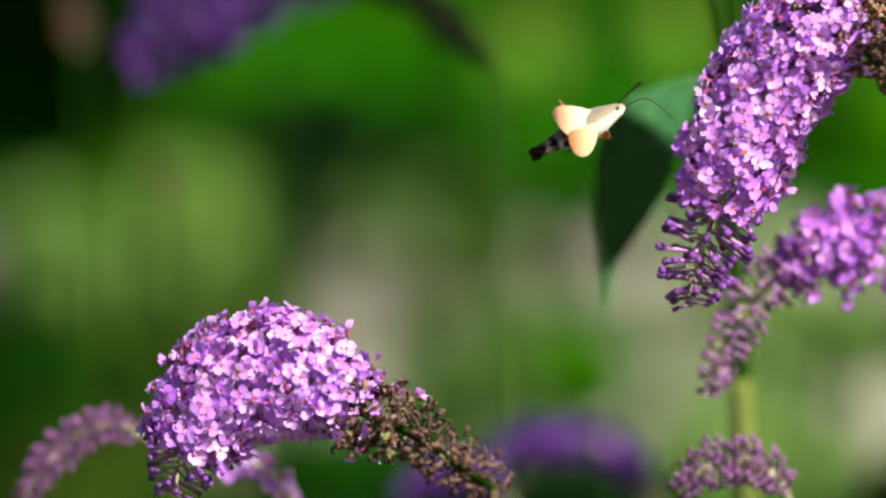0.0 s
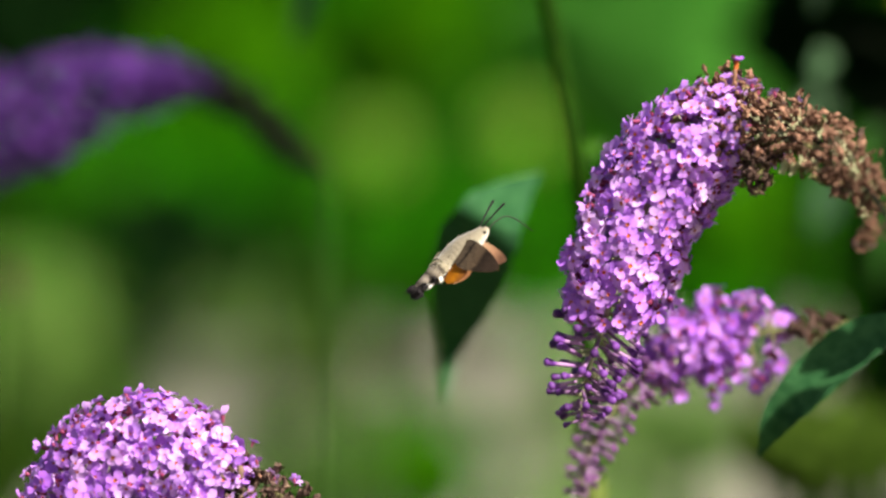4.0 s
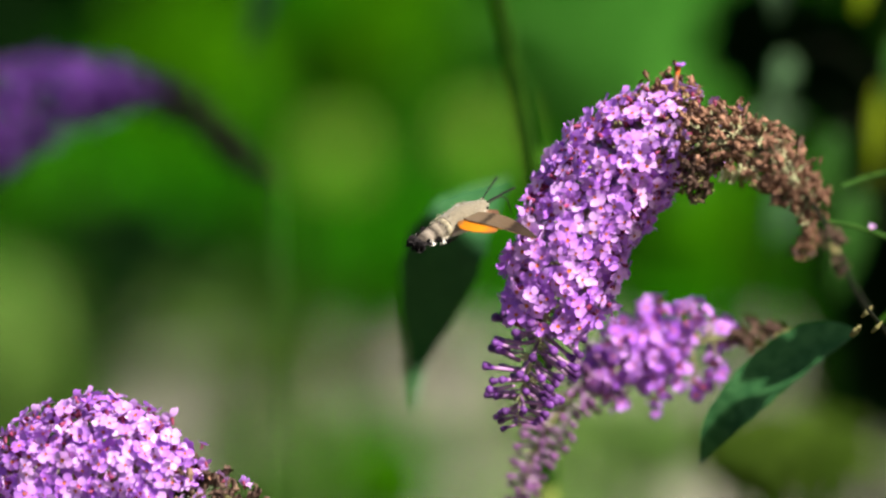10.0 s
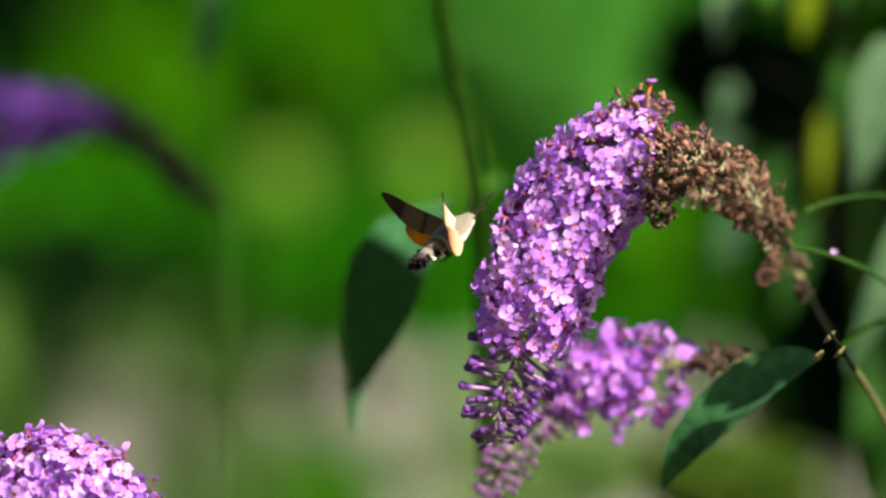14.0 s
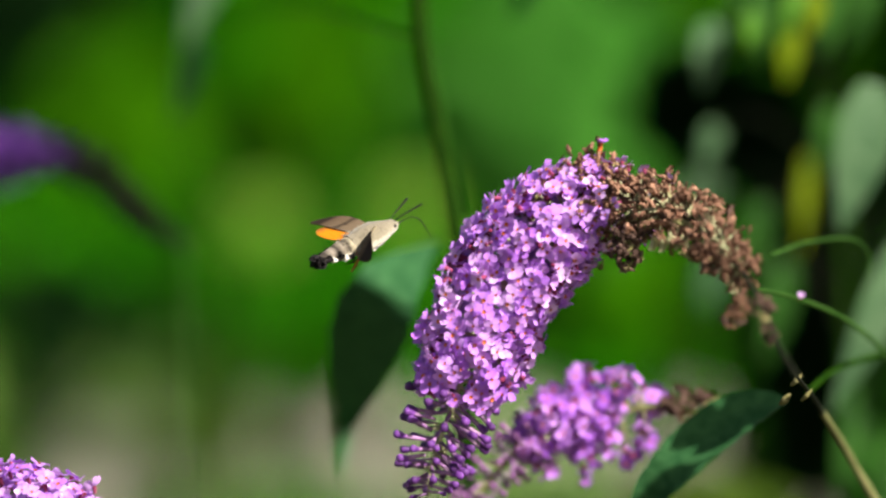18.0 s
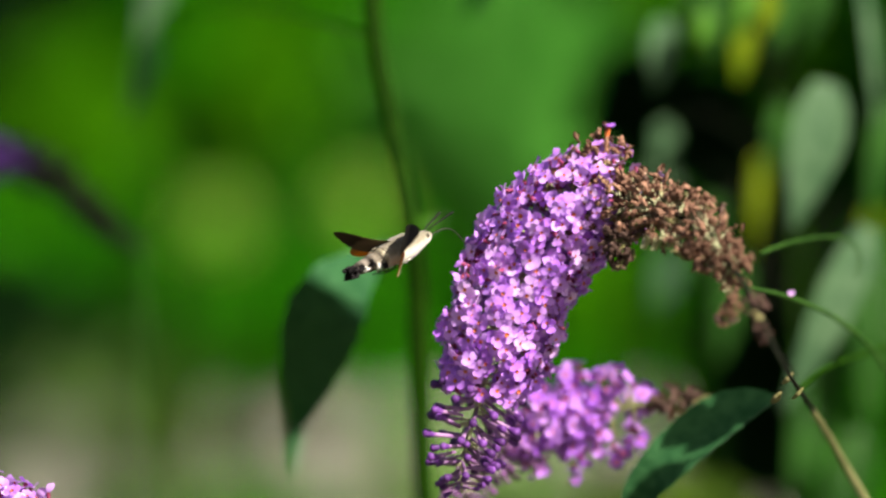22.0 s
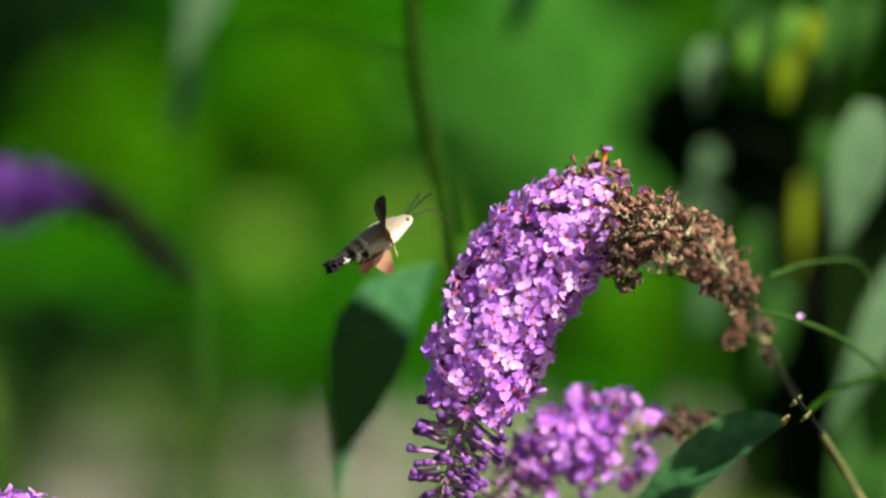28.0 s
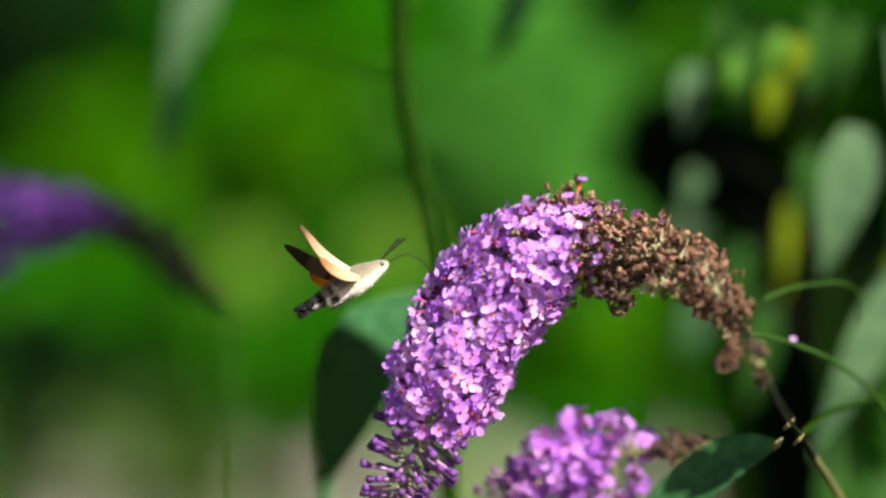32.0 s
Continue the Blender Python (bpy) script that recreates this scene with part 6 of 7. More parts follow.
    walk(flower_far, [
        (0, pose(flower_far_X + 0.0123, flower_far_Y, flower_far_Z + 0.0034)), (0.5, pose(flower_far_X + 0.0118, flower_far_Y, flower_far_Z + 0.0025)),
        (1, pose(flower_far_X + 0.0112, flower_far_Y, flower_far_Z + 0.0017)), (1.5, pose(flower_far_X + 0.0106, flower_far_Y, flower_far_Z + 0.0008)),
        (2, pose(flower_far_X + 0.0101, flower_far_Y, flower_far_Z + -0.0000)), (2.5, pose(flower_far_X + 0.0084, flower_far_Y, flower_far_Z + -0.0002)),
        (3, pose(flower_far_X + 0.0067, flower_far_Y, flower_far_Z + -0.0004)), (3.5, pose(flower_far_X + 0.0062, flower_far_Y, flower_far_Z + -0.0005)),
        (5.5, pose(flower_far_X + 0.0041, flower_far_Y, flower_far_Z + -0.0006)), (6, pose(flower_far_X + 0.0036, flower_far_Y, flower_far_Z + -0.0007)),
        (6.5, pose(flower_far_X + 0.0030, flower_far_Y, flower_far_Z + -0.0006)), (7, pose(flower_far_X + 0.0024, flower_far_Y, flower_far_Z + -0.0004)),
        (7.5, pose(flower_far_X + 0.0018, flower_far_Y, flower_far_Z + -0.0003)), (8, pose(flower_far_X + 0.0012, flower_far_Y, flower_far_Z + -0.0002)),
        (8.5, pose(flower_far_X + 0.0006, flower_far_Y, flower_far_Z + -0.0001)), (9, pose(flower_far_X + 0.0000, flower_far_Y, flower_far_Z + -0.0000)),
        (9.5, pose(flower_far_X + 0.0008, flower_far_Y, flower_far_Z + -0.0003)), (10, pose(flower_far_X + 0.0017, flower_far_Y, flower_far_Z + -0.0007)),
        (10.5, pose(flower_far_X + 0.0025, flower_far_Y, flower_far_Z + -0.0010)), (11, pose(flower_far_X + 0.0034, flower_far_Y, flower_far_Z + -0.0013)),
        (11.5, pose(flower_far_X + 0.0042, flower_far_Y, flower_far_Z + -0.0017)), (12, pose(flower_far_X + 0.0050, flower_far_Y, flower_far_Z + -0.0020)),
        (12.5, pose(flower_far_X + 0.0059, flower_far_Y, flower_far_Z + -0.0024)), (13, pose(flower_far_X + 0.0067, flower_far_Y, flower_far_Z + -0.0027)),
        (13.5, pose(flower_far_X + 0.0053, flower_far_Y, flower_far_Z + -0.0021)), (14, pose(flower_far_X + 0.0039, flower_far_Y, flower_far_Z + -0.0015)),
        (14.5, pose(flower_far_X + 0.0025, flower_far_Y, flower_far_Z + -0.0008)), (16.5, pose(flower_far_X + -0.0031, flower_far_Y, flower_far_Z + 0.0016)),
        (17, pose(flower_far_X + -0.0045, flower_far_Y, flower_far_Z + 0.0022)), (17.5, pose(flower_far_X + -0.0054, flower_far_Y, flower_far_Z + 0.0016)),
        (18, pose(flower_far_X + -0.0064, flower_far_Y, flower_far_Z + 0.0009)), (18.5, pose(flower_far_X + -0.0073, flower_far_Y, flower_far_Z + 0.0002)),
        (19, pose(flower_far_X + -0.0083, flower_far_Y, flower_far_Z + -0.0004)), (19.5, pose(flower_far_X + -0.0085, flower_far_Y, flower_far_Z + -0.0006)),
        (20, pose(flower_far_X + -0.0086, flower_far_Y, flower_far_Z + -0.0008)), (20.5, pose(flower_far_X + -0.0088, flower_far_Y, flower_far_Z + -0.0010)),
        (21, pose(flower_far_X + -0.0090, flower_far_Y, flower_far_Z + -0.0011)), (21.5, pose(flower_far_X + -0.0067, flower_far_Y, flower_far_Z + -0.0015)),
        (22, pose(flower_far_X + -0.0045, flower_far_Y, flower_far_Z + -0.0018)), (22.5, pose(flower_far_X + -0.0022, flower_far_Y, flower_far_Z + -0.0021)),
        (23, pose(flower_far_X + 0.0000, flower_far_Y, flower_far_Z + -0.0025)), (23.5, pose(flower_far_X + -0.0006, flower_far_Y, flower_far_Z + -0.0024)),
        (24, pose(flower_far_X + -0.0011, flower_far_Y, flower_far_Z + -0.0024)), (24.5, pose(flower_far_X + -0.0017, flower_far_Y, flower_far_Z + -0.0023)),
        (25, pose(flower_far_X + -0.0022, flower_far_Y, flower_far_Z + -0.0022)), (25.5, pose(flower_far_X + -0.0015, flower_far_Y, flower_far_Z + -0.0029)),
        (27.5, pose(flower_far_X + 0.0013, flower_far_Y, flower_far_Z + -0.0054)), (28, pose(flower_far_X + 0.0020, flower_far_Y, flower_far_Z + -0.0060)),
        (28.5, pose(flower_far_X + 0.0043, flower_far_Y, flower_far_Z + -0.0060)), (29, pose(flower_far_X + 0.0066, flower_far_Y, flower_far_Z + -0.0059)),
        (29.5, pose(flower_far_X + 0.0089, flower_far_Y, flower_far_Z + -0.0059)), (30, pose(flower_far_X + 0.0112, flower_far_Y, flower_far_Z + -0.0058)),
        (30.5, pose(flower_far_X + 0.0132, flower_far_Y, flower_far_Z + -0.0058)), (31, pose(flower_far_X + 0.0151, flower_far_Y, flower_far_Z + -0.0058)),
        (31.5, pose(flower_far_X + 0.0171, flower_far_Y, flower_far_Z + -0.0058)), (32, pose(flower_far_X + 0.0190, flower_far_Y, flower_far_Z + -0.0058)),
    ])
    stem_mid_X, stem_mid_Y, stem_mid_Z = stem_mid.location
    walk(stem_mid, [
        (0, pose(stem_mid_X + 0.0000, stem_mid_Y, stem_mid_Z + -0.0000)), (0.5, pose(stem_mid_X + 0.0064, stem_mid_Y, stem_mid_Z + -0.0000)),
        (1, pose(stem_mid_X + 0.0073, stem_mid_Y, stem_mid_Z + -0.0000)), (1.5, pose(stem_mid_X + 0.0034, stem_mid_Y, stem_mid_Z + -0.0000)),
        (2, pose(stem_mid_X + 0.0019, stem_mid_Y, stem_mid_Z + -0.0000)), (2.5, pose(stem_mid_X + 0.0016, stem_mid_Y, stem_mid_Z + -0.0000)),
        (3, pose(stem_mid_X + 0.0024, stem_mid_Y, stem_mid_Z + -0.0000)), (3.5, pose(stem_mid_X + 0.0030, stem_mid_Y, stem_mid_Z + -0.0000)),
        (5.5, pose(stem_mid_X + 0.0008, stem_mid_Y, stem_mid_Z + -0.0000)), (6, pose(stem_mid_X + 0.0009, stem_mid_Y, stem_mid_Z + -0.0000)),
        (6.5, pose(stem_mid_X + 0.0015, stem_mid_Y, stem_mid_Z + -0.0000)), (7, pose(stem_mid_X + 0.0007, stem_mid_Y, stem_mid_Z + -0.0000)),
        (7.5, pose(stem_mid_X + 0.0000, stem_mid_Y, stem_mid_Z + -0.0000)), (8, pose(stem_mid_X + -0.0006, stem_mid_Y, stem_mid_Z + -0.0000)),
        (8.5, pose(stem_mid_X + -0.0003, stem_mid_Y, stem_mid_Z + -0.0000)), (9, pose(stem_mid_X + 0.0000, stem_mid_Y, stem_mid_Z + -0.0000)),
        (9.5, pose(stem_mid_X + 0.0001, stem_mid_Y, stem_mid_Z + -0.0000)), (10, pose(stem_mid_X + 0.0000, stem_mid_Y, stem_mid_Z + -0.0000)),
        (10.5, pose(stem_mid_X + 0.0003, stem_mid_Y, stem_mid_Z + -0.0000)), (11, pose(stem_mid_X + 0.0009, stem_mid_Y, stem_mid_Z + -0.0000)),
        (11.5, pose(stem_mid_X + 0.0012, stem_mid_Y, stem_mid_Z + -0.0000)), (12, pose(stem_mid_X + 0.0009, stem_mid_Y, stem_mid_Z + -0.0000)),
        (12.5, pose(stem_mid_X + 0.0006, stem_mid_Y, stem_mid_Z + -0.0000)), (13, pose(stem_mid_X + 0.0011, stem_mid_Y, stem_mid_Z + -0.0000)),
        (13.5, pose(stem_mid_X + 0.0013, stem_mid_Y, stem_mid_Z + -0.0000)), (14, pose(stem_mid_X + 0.0009, stem_mid_Y, stem_mid_Z + -0.0000)),
        (14.5, pose(stem_mid_X + 0.0006, stem_mid_Y, stem_mid_Z + -0.0000)), (16.5, pose(stem_mid_X + -0.0001, stem_mid_Y, stem_mid_Z + -0.0000)),
        (17, pose(stem_mid_X + 0.0005, stem_mid_Y, stem_mid_Z + -0.0000)), (17.5, pose(stem_mid_X + 0.0006, stem_mid_Y, stem_mid_Z + -0.0000)),
        (18, pose(stem_mid_X + -0.0002, stem_mid_Y, stem_mid_Z + -0.0000)), (18.5, pose(stem_mid_X + -0.0005, stem_mid_Y, stem_mid_Z + -0.0000)),
        (19, pose(stem_mid_X + -0.0005, stem_mid_Y, stem_mid_Z + -0.0000)), (19.5, pose(stem_mid_X + -0.0005, stem_mid_Y, stem_mid_Z + -0.0000)),
        (20, pose(stem_mid_X + 0.0008, stem_mid_Y, stem_mid_Z + -0.0000)), (20.5, pose(stem_mid_X + 0.0009, stem_mid_Y, stem_mid_Z + -0.0000)),
        (21, pose(stem_mid_X + 0.0004, stem_mid_Y, stem_mid_Z + -0.0000)), (21.5, pose(stem_mid_X + 0.0005, stem_mid_Y, stem_mid_Z + -0.0000)),
        (22, pose(stem_mid_X + 0.0003, stem_mid_Y, stem_mid_Z + -0.0000)), (22.5, pose(stem_mid_X + 0.0012, stem_mid_Y, stem_mid_Z + -0.0000)),
        (23, pose(stem_mid_X + 0.0013, stem_mid_Y, stem_mid_Z + -0.0000)), (23.5, pose(stem_mid_X + 0.0008, stem_mid_Y, stem_mid_Z + -0.0000)),
        (24, pose(stem_mid_X + 0.0008, stem_mid_Y, stem_mid_Z + -0.0000)), (24.5, pose(stem_mid_X + 0.0008, stem_mid_Y, stem_mid_Z + -0.0000)),
        (25, pose(stem_mid_X + -0.0004, stem_mid_Y, stem_mid_Z + -0.0000)), (25.5, pose(stem_mid_X + 0.0009, stem_mid_Y, stem_mid_Z + -0.0000)),
        (27.5, pose(stem_mid_X + -0.0017, stem_mid_Y, stem_mid_Z + -0.0000)), (28, pose(stem_mid_X + -0.0010, stem_mid_Y, stem_mid_Z + -0.0000)),
        (28.5, pose(stem_mid_X + -0.0012, stem_mid_Y, stem_mid_Z + -0.0000)), (29, pose(stem_mid_X + -0.0008, stem_mid_Y, stem_mid_Z + -0.0000)),
        (29.5, pose(stem_mid_X + -0.0011, stem_mid_Y, stem_mid_Z + -0.0000)), (30, pose(stem_mid_X + -0.0015, stem_mid_Y, stem_mid_Z + -0.0000)),
        (30.5, pose(stem_mid_X + -0.0020, stem_mid_Y, stem_mid_Z + -0.0000)), (31, pose(stem_mid_X + -0.0013, stem_mid_Y, stem_mid_Z + -0.0000)),
        (31.5, pose(stem_mid_X + -0.0005, stem_mid_Y, stem_mid_Z + -0.0000)), (32, pose(stem_mid_X + -0.0007, stem_mid_Y, stem_mid_Z + -0.0000)),
    ])
    walk(moth, [
        (0, pose(-0.01648, 1.985, 1.30402, 0.0, -27.9, 2.9)), (0.5, pose(-0.01587, 1.985, 1.30432, 0.0, -27.4, 2.8)),
        (1, pose(-0.00568, 1.985, 1.29742, 0.0, -26.9, 2.8)), (1.5, pose(-0.00720, 1.985, 1.29579, 0.1, -31.1, 5.0)),
        (2, pose(-0.00297, 1.985, 1.29485, -0.0, -35.2, 7.3)), (2.5, pose(-0.00427, 1.985, 1.29566, 0.4, -42.5, 13.3)),
        (3, pose(-0.00259, 1.985, 1.29391, 0.0, -49.8, 19.6)), (3.5, pose(-0.00776, 1.985, 1.29346, 4.8, -44.9, 20.1)),
        (5.5, pose(-0.00780, 1.985, 1.29690, 21.3, -24.9, 25.7)), (6, pose(-0.00464, 1.985, 1.29372, 25.0, -19.7, 28.0)),
        (6.5, pose(0.00374, 1.985, 1.29511, 13.0, -25.9, 31.6)), (7, pose(-0.00202, 1.985, 1.29375, 0.0, -31.7, 36.9)),
        (7.5, pose(-0.00846, 1.985, 1.30256, 4.9, -32.3, 29.6)), (8, pose(-0.00750, 1.985, 1.30414, 10.0, -32.7, 22.1)),
        (8.5, pose(-0.00602, 1.985, 1.31432, 9.6, -27.3, 32.8)), (9, pose(0.00014, 1.985, 1.31241, 10.0, -22.0, 43.0)),
        (9.5, pose(0.00188, 1.985, 1.31224, 20.0, -22.9, 41.1)), (10, pose(0.00516, 1.985, 1.30886, 30.0, -23.9, 39.4)),
        (10.5, pose(0.01457, 1.985, 1.30663, 18.1, -30.0, 42.2)), (11, pose(0.02032, 1.985, 1.30294, 5.0, -35.6, 47.1)),
        (11.5, pose(0.02070, 1.985, 1.30843, 17.6, -32.6, 50.7)), (12, pose(0.02255, 1.985, 1.30927, 30.0, -30.6, 55.0)),
        (12.5, pose(0.01485, 1.985, 1.31680, 30.7, -22.0, 46.4)), (13, pose(0.01564, 1.985, 1.31544, 30.0, -13.2, 38.3)),
        (13.5, pose(0.02018, 1.985, 1.31471, 18.2, -21.3, 43.4)), (14, pose(0.02137, 1.985, 1.31180, 5.0, -28.2, 50.4)),
        (14.5, pose(0.01162, 1.985, 1.32269, 5.0, -27.7, 48.6)), (16.5, pose(0.00740, 1.985, 1.31894, 5.0, -25.9, 41.7)),
        (17, pose(0.00547, 1.985, 1.31461, 5.0, -25.4, 39.9)), (17.5, pose(0.00133, 1.985, 1.32204, 10.1, -24.4, 35.6)),
        (18, pose(-0.00208, 1.985, 1.32493, 15.0, -22.9, 31.6)), (18.5, pose(-0.00442, 1.985, 1.33150, 7.5, -20.9, 27.9)),
        (19, pose(0.00088, 1.985, 1.32550, 0.0, -19.1, 24.1)), (19.5, pose(0.00968, 1.985, 1.32520, 7.5, -18.2, 24.5)),
        (20, pose(0.01567, 1.985, 1.32612, 15.0, -17.6, 25.2)), (20.5, pose(0.02094, 1.985, 1.33319, 10.1, -19.3, 29.3)),
        (21, pose(0.02727, 1.985, 1.32234, 5.0, -20.9, 33.7)), (21.5, pose(0.02453, 1.985, 1.32180, 2.5, -21.7, 32.0)),
        (22, pose(0.02406, 1.985, 1.32077, 0.0, -22.6, 30.2)), (22.5, pose(0.01683, 1.985, 1.33113, 5.4, -19.6, 23.2)),
        (23, pose(0.01091, 1.985, 1.32988, 10.0, -16.2, 16.8)), (23.5, pose(0.00731, 1.985, 1.32700, 5.2, -19.8, 18.9)),
        (24, pose(0.01057, 1.985, 1.32496, 0.0, -23.3, 21.4)), (24.5, pose(0.00497, 1.985, 1.33256, 0.0, -23.5, 22.3)),
        (25, pose(0.00225, 1.985, 1.32657, -0.0, -23.8, 23.2)), (25.5, pose(-0.00724, 1.985, 1.33607, 0.0, -24.6, 23.3)),
        (27.5, pose(0.00063, 1.985, 1.33494, 0.0, -28.1, 24.2)), (28, pose(0.00348, 1.985, 1.33202, 0.0, -28.9, 24.3)),
        (28.5, pose(0.00228, 1.985, 1.33880, 0.8, -22.6, 18.7)), (29, pose(0.00094, 1.985, 1.33467, 0.0, -16.2, 13.8)),
        (29.5, pose(-0.00205, 1.985, 1.33832, 0.5, -21.7, 17.1)), (30, pose(-0.00069, 1.985, 1.33402, -0.0, -27.2, 20.8)),
        (30.5, pose(-0.00480, 1.985, 1.33625, 10.3, -25.4, 17.9)), (31, pose(-0.00214, 1.985, 1.32764, 20.0, -22.6, 15.8)),
        (31.5, pose(-0.00062, 1.985, 1.32791, 10.2, -25.8, 13.9)), (32, pose(-0.00063, 1.985, 1.32480, -0.0, -28.8, 12.9)),
    ])
    walk(wing_near, [
        (0, pose(*R_ROOT, 74, -20, -120)), (0.2, pose(*R_ROOT, 66, -45, -121)), (0.4, pose(*R_ROOT, 30, -19, -103)),
        (0.6, pose(*R_ROOT, 14, -54, -96)), (0.8, pose(*R_ROOT, -9, -18, -84)), (1, pose(*R_ROOT, -31, -27, -74)),
        (1.2, pose(*R_ROOT, -10, -26, -78)), (1.4, pose(*R_ROOT, 3, -72, -79)), (1.6, pose(*R_ROOT, 38, -46, -100)),
        (1.8, pose(*R_ROOT, 125, -71, -169)), (2, pose(*R_ROOT, 115, -52, -149)), (2.2, pose(*R_ROOT, 116, -61, -152)),
        (2.4, pose(*R_ROOT, 60, -27, -113)), (2.6, pose(*R_ROOT, 60, -47, -115)), (2.8, pose(*R_ROOT, 33, -3, -104)),
        (3, pose(*R_ROOT, 24, -4, -105)), (3.2, pose(*R_ROOT, 20, 9, -102)), (3.4, pose(*R_ROOT, 26, -25, -101)),
        (3.6, pose(*R_ROOT, 19, 8, -98)), (3.8, pose(*R_ROOT, 21, -27, -96)), (4, pose(*R_ROOT, 17, 7, -93)),
        (4.2, pose(*R_ROOT, 16, -28, -91)), (4.4, pose(*R_ROOT, 15, 6, -88)), (4.6, pose(*R_ROOT, 12, -29, -86)),
        (4.8, pose(*R_ROOT, 13, 5, -84)), (5, pose(*R_ROOT, 7, -29, -80)), (5.2, pose(*R_ROOT, 11, 4, -79)),
        (5.4, pose(*R_ROOT, 2, -29, -75)), (5.6, pose(*R_ROOT, 9, 4, -74)), (5.8, pose(*R_ROOT, -3, -29, -69)),
        (6, pose(*R_ROOT, 2, -10, -69)), (6.2, pose(*R_ROOT, 19, -48, -63)), (6.4, pose(*R_ROOT, 66, -32, -84)),
        (6.6, pose(*R_ROOT, 133, -70, -130)), (6.8, pose(*R_ROOT, 145, -32, -129)), (7, pose(*R_ROOT, -171, -24, -145)),
        (7.2, pose(*R_ROOT, 147, -27, -133)), (7.4, pose(*R_ROOT, 145, -60, -142)), (7.6, pose(*R_ROOT, 77, -31, -102)),
        (7.8, pose(*R_ROOT, 46, -55, -91)), (8, pose(*R_ROOT, 17, -21, -86)), (8.2, pose(*R_ROOT, 13, -43, -87)),
        (8.4, pose(*R_ROOT, 12, -12, -89)), (8.6, pose(*R_ROOT, 9, -48, -90)), (8.8, pose(*R_ROOT, 7, -16, -91)),
        (9, pose(*R_ROOT, 5, -33, -92)), (9.2, pose(*R_ROOT, 1, -13, -86)), (9.4, pose(*R_ROOT, -9, -40, -79)),
        (9.6, pose(*R_ROOT, -5, -1, -77)), (9.8, pose(*R_ROOT, -18, -26, -70)), (10, pose(*R_ROOT, -14, -1, -69)),
        (10.2, pose(*R_ROOT, -15, -38, -64)), (10.4, pose(*R_ROOT, 10, -25, -74)), (10.6, pose(*R_ROOT, 8, -76, -69)),
        (10.8, pose(*R_ROOT, 48, -57, -104)), (11, pose(*R_ROOT, 118, -68, -167)), (11.2, pose(*R_ROOT, 64, -59, -124)),
        (11.4, pose(*R_ROOT, 119, -77, 177)), (11.6, pose(*R_ROOT, 27, -48, -105)), (11.8, pose(*R_ROOT, 35, -73, -118)),
        (12, pose(*R_ROOT, 6, -46, -101)), (12.2, pose(*R_ROOT, 0, -54, -88)), (12.4, pose(*R_ROOT, 1, -7, -80)),
        (12.6, pose(*R_ROOT, -9, -26, -68)), (12.8, pose(*R_ROOT, 8, 18, -60)), (13, pose(*R_ROOT, 5, 18, -52)),
        (13.2, pose(*R_ROOT, 16, 10, -59)), (13.4, pose(*R_ROOT, 7, -41, -64)), (13.6, pose(*R_ROOT, 31, -27, -85)),
        (13.8, pose(*R_ROOT, 77, -71, -131)), (14, pose(*R_ROOT, 91, -55, -150)), (14.2, pose(*R_ROOT, 129, -61, 178)),
        (14.4, pose(*R_ROOT, 74, -47, -135)), (14.6, pose(*R_ROOT, 130, -62, 178)), (14.8, pose(*R_ROOT, 74, -48, -135)),
        (15, pose(*R_ROOT, 132, -62, 177)), (15.2, pose(*R_ROOT, 75, -49, -134)), (15.4, pose(*R_ROOT, 133, -63, 176)),
        (15.6, pose(*R_ROOT, 75, -49, -133)), (15.8, pose(*R_ROOT, 135, -64, 175)), (16, pose(*R_ROOT, 76, -50, -133)),
        (16.2, pose(*R_ROOT, 137, -64, 174)), (16.4, pose(*R_ROOT, 76, -51, -132)), (16.6, pose(*R_ROOT, 138, -65, 173)),
        (16.8, pose(*R_ROOT, 77, -51, -132)), (17, pose(*R_ROOT, 96, -61, -148)), (17.2, pose(*R_ROOT, 68, -41, -127)),
        (17.4, pose(*R_ROOT, 94, -54, -148)), (17.6, pose(*R_ROOT, 55, -18, -125)), (17.8, pose(*R_ROOT, 72, -33, -134)),
        (18, pose(*R_ROOT, 52, -7, -128)), (18.2, pose(*R_ROOT, 64, -25, -125)), (18.4, pose(*R_ROOT, 46, 2, -115)),
        (18.6, pose(*R_ROOT, 60, -31, -113)), (18.8, pose(*R_ROOT, 48, -1, -103)), (19, pose(*R_ROOT, 51, -16, -97)),
        (19.2, pose(*R_ROOT, 53, -4, -97)), (19.4, pose(*R_ROOT, 62, -39, -99)), (19.6, pose(*R_ROOT, 61, -7, -97)),
        (19.8, pose(*R_ROOT, 70, -42, -99)), (20, pose(*R_ROOT, 71, -23, -97)), (20.2, pose(*R_ROOT, 57, -46, -102)),
        (20.4, pose(*R_ROOT, 31, -16, -99)), (20.6, pose(*R_ROOT, 19, -52, -103)), (20.8, pose(*R_ROOT, -8, -22, -97)),
        (21, pose(*R_ROOT, -27, -38, -95)), (21.2, pose(*R_ROOT, -12, -21, -99)), (21.4, pose(*R_ROOT, 15, -50, -108)),
        (21.6, pose(*R_ROOT, 20, -13, -104)), (21.8, pose(*R_ROOT, 47, -41, -110)), (22, pose(*R_ROOT, 54, -17, -106)),
        (22.2, pose(*R_ROOT, 54, -9, -88)), (22.4, pose(*R_ROOT, 76, 50, -59)), (22.6, pose(*R_ROOT, 74, 43, -43)),
        (22.8, pose(*R_ROOT, 160, 40, 41)), (23, pose(*R_ROOT, 165, 25, 60)), (23.2, pose(*R_ROOT, 177, -12, 81)),
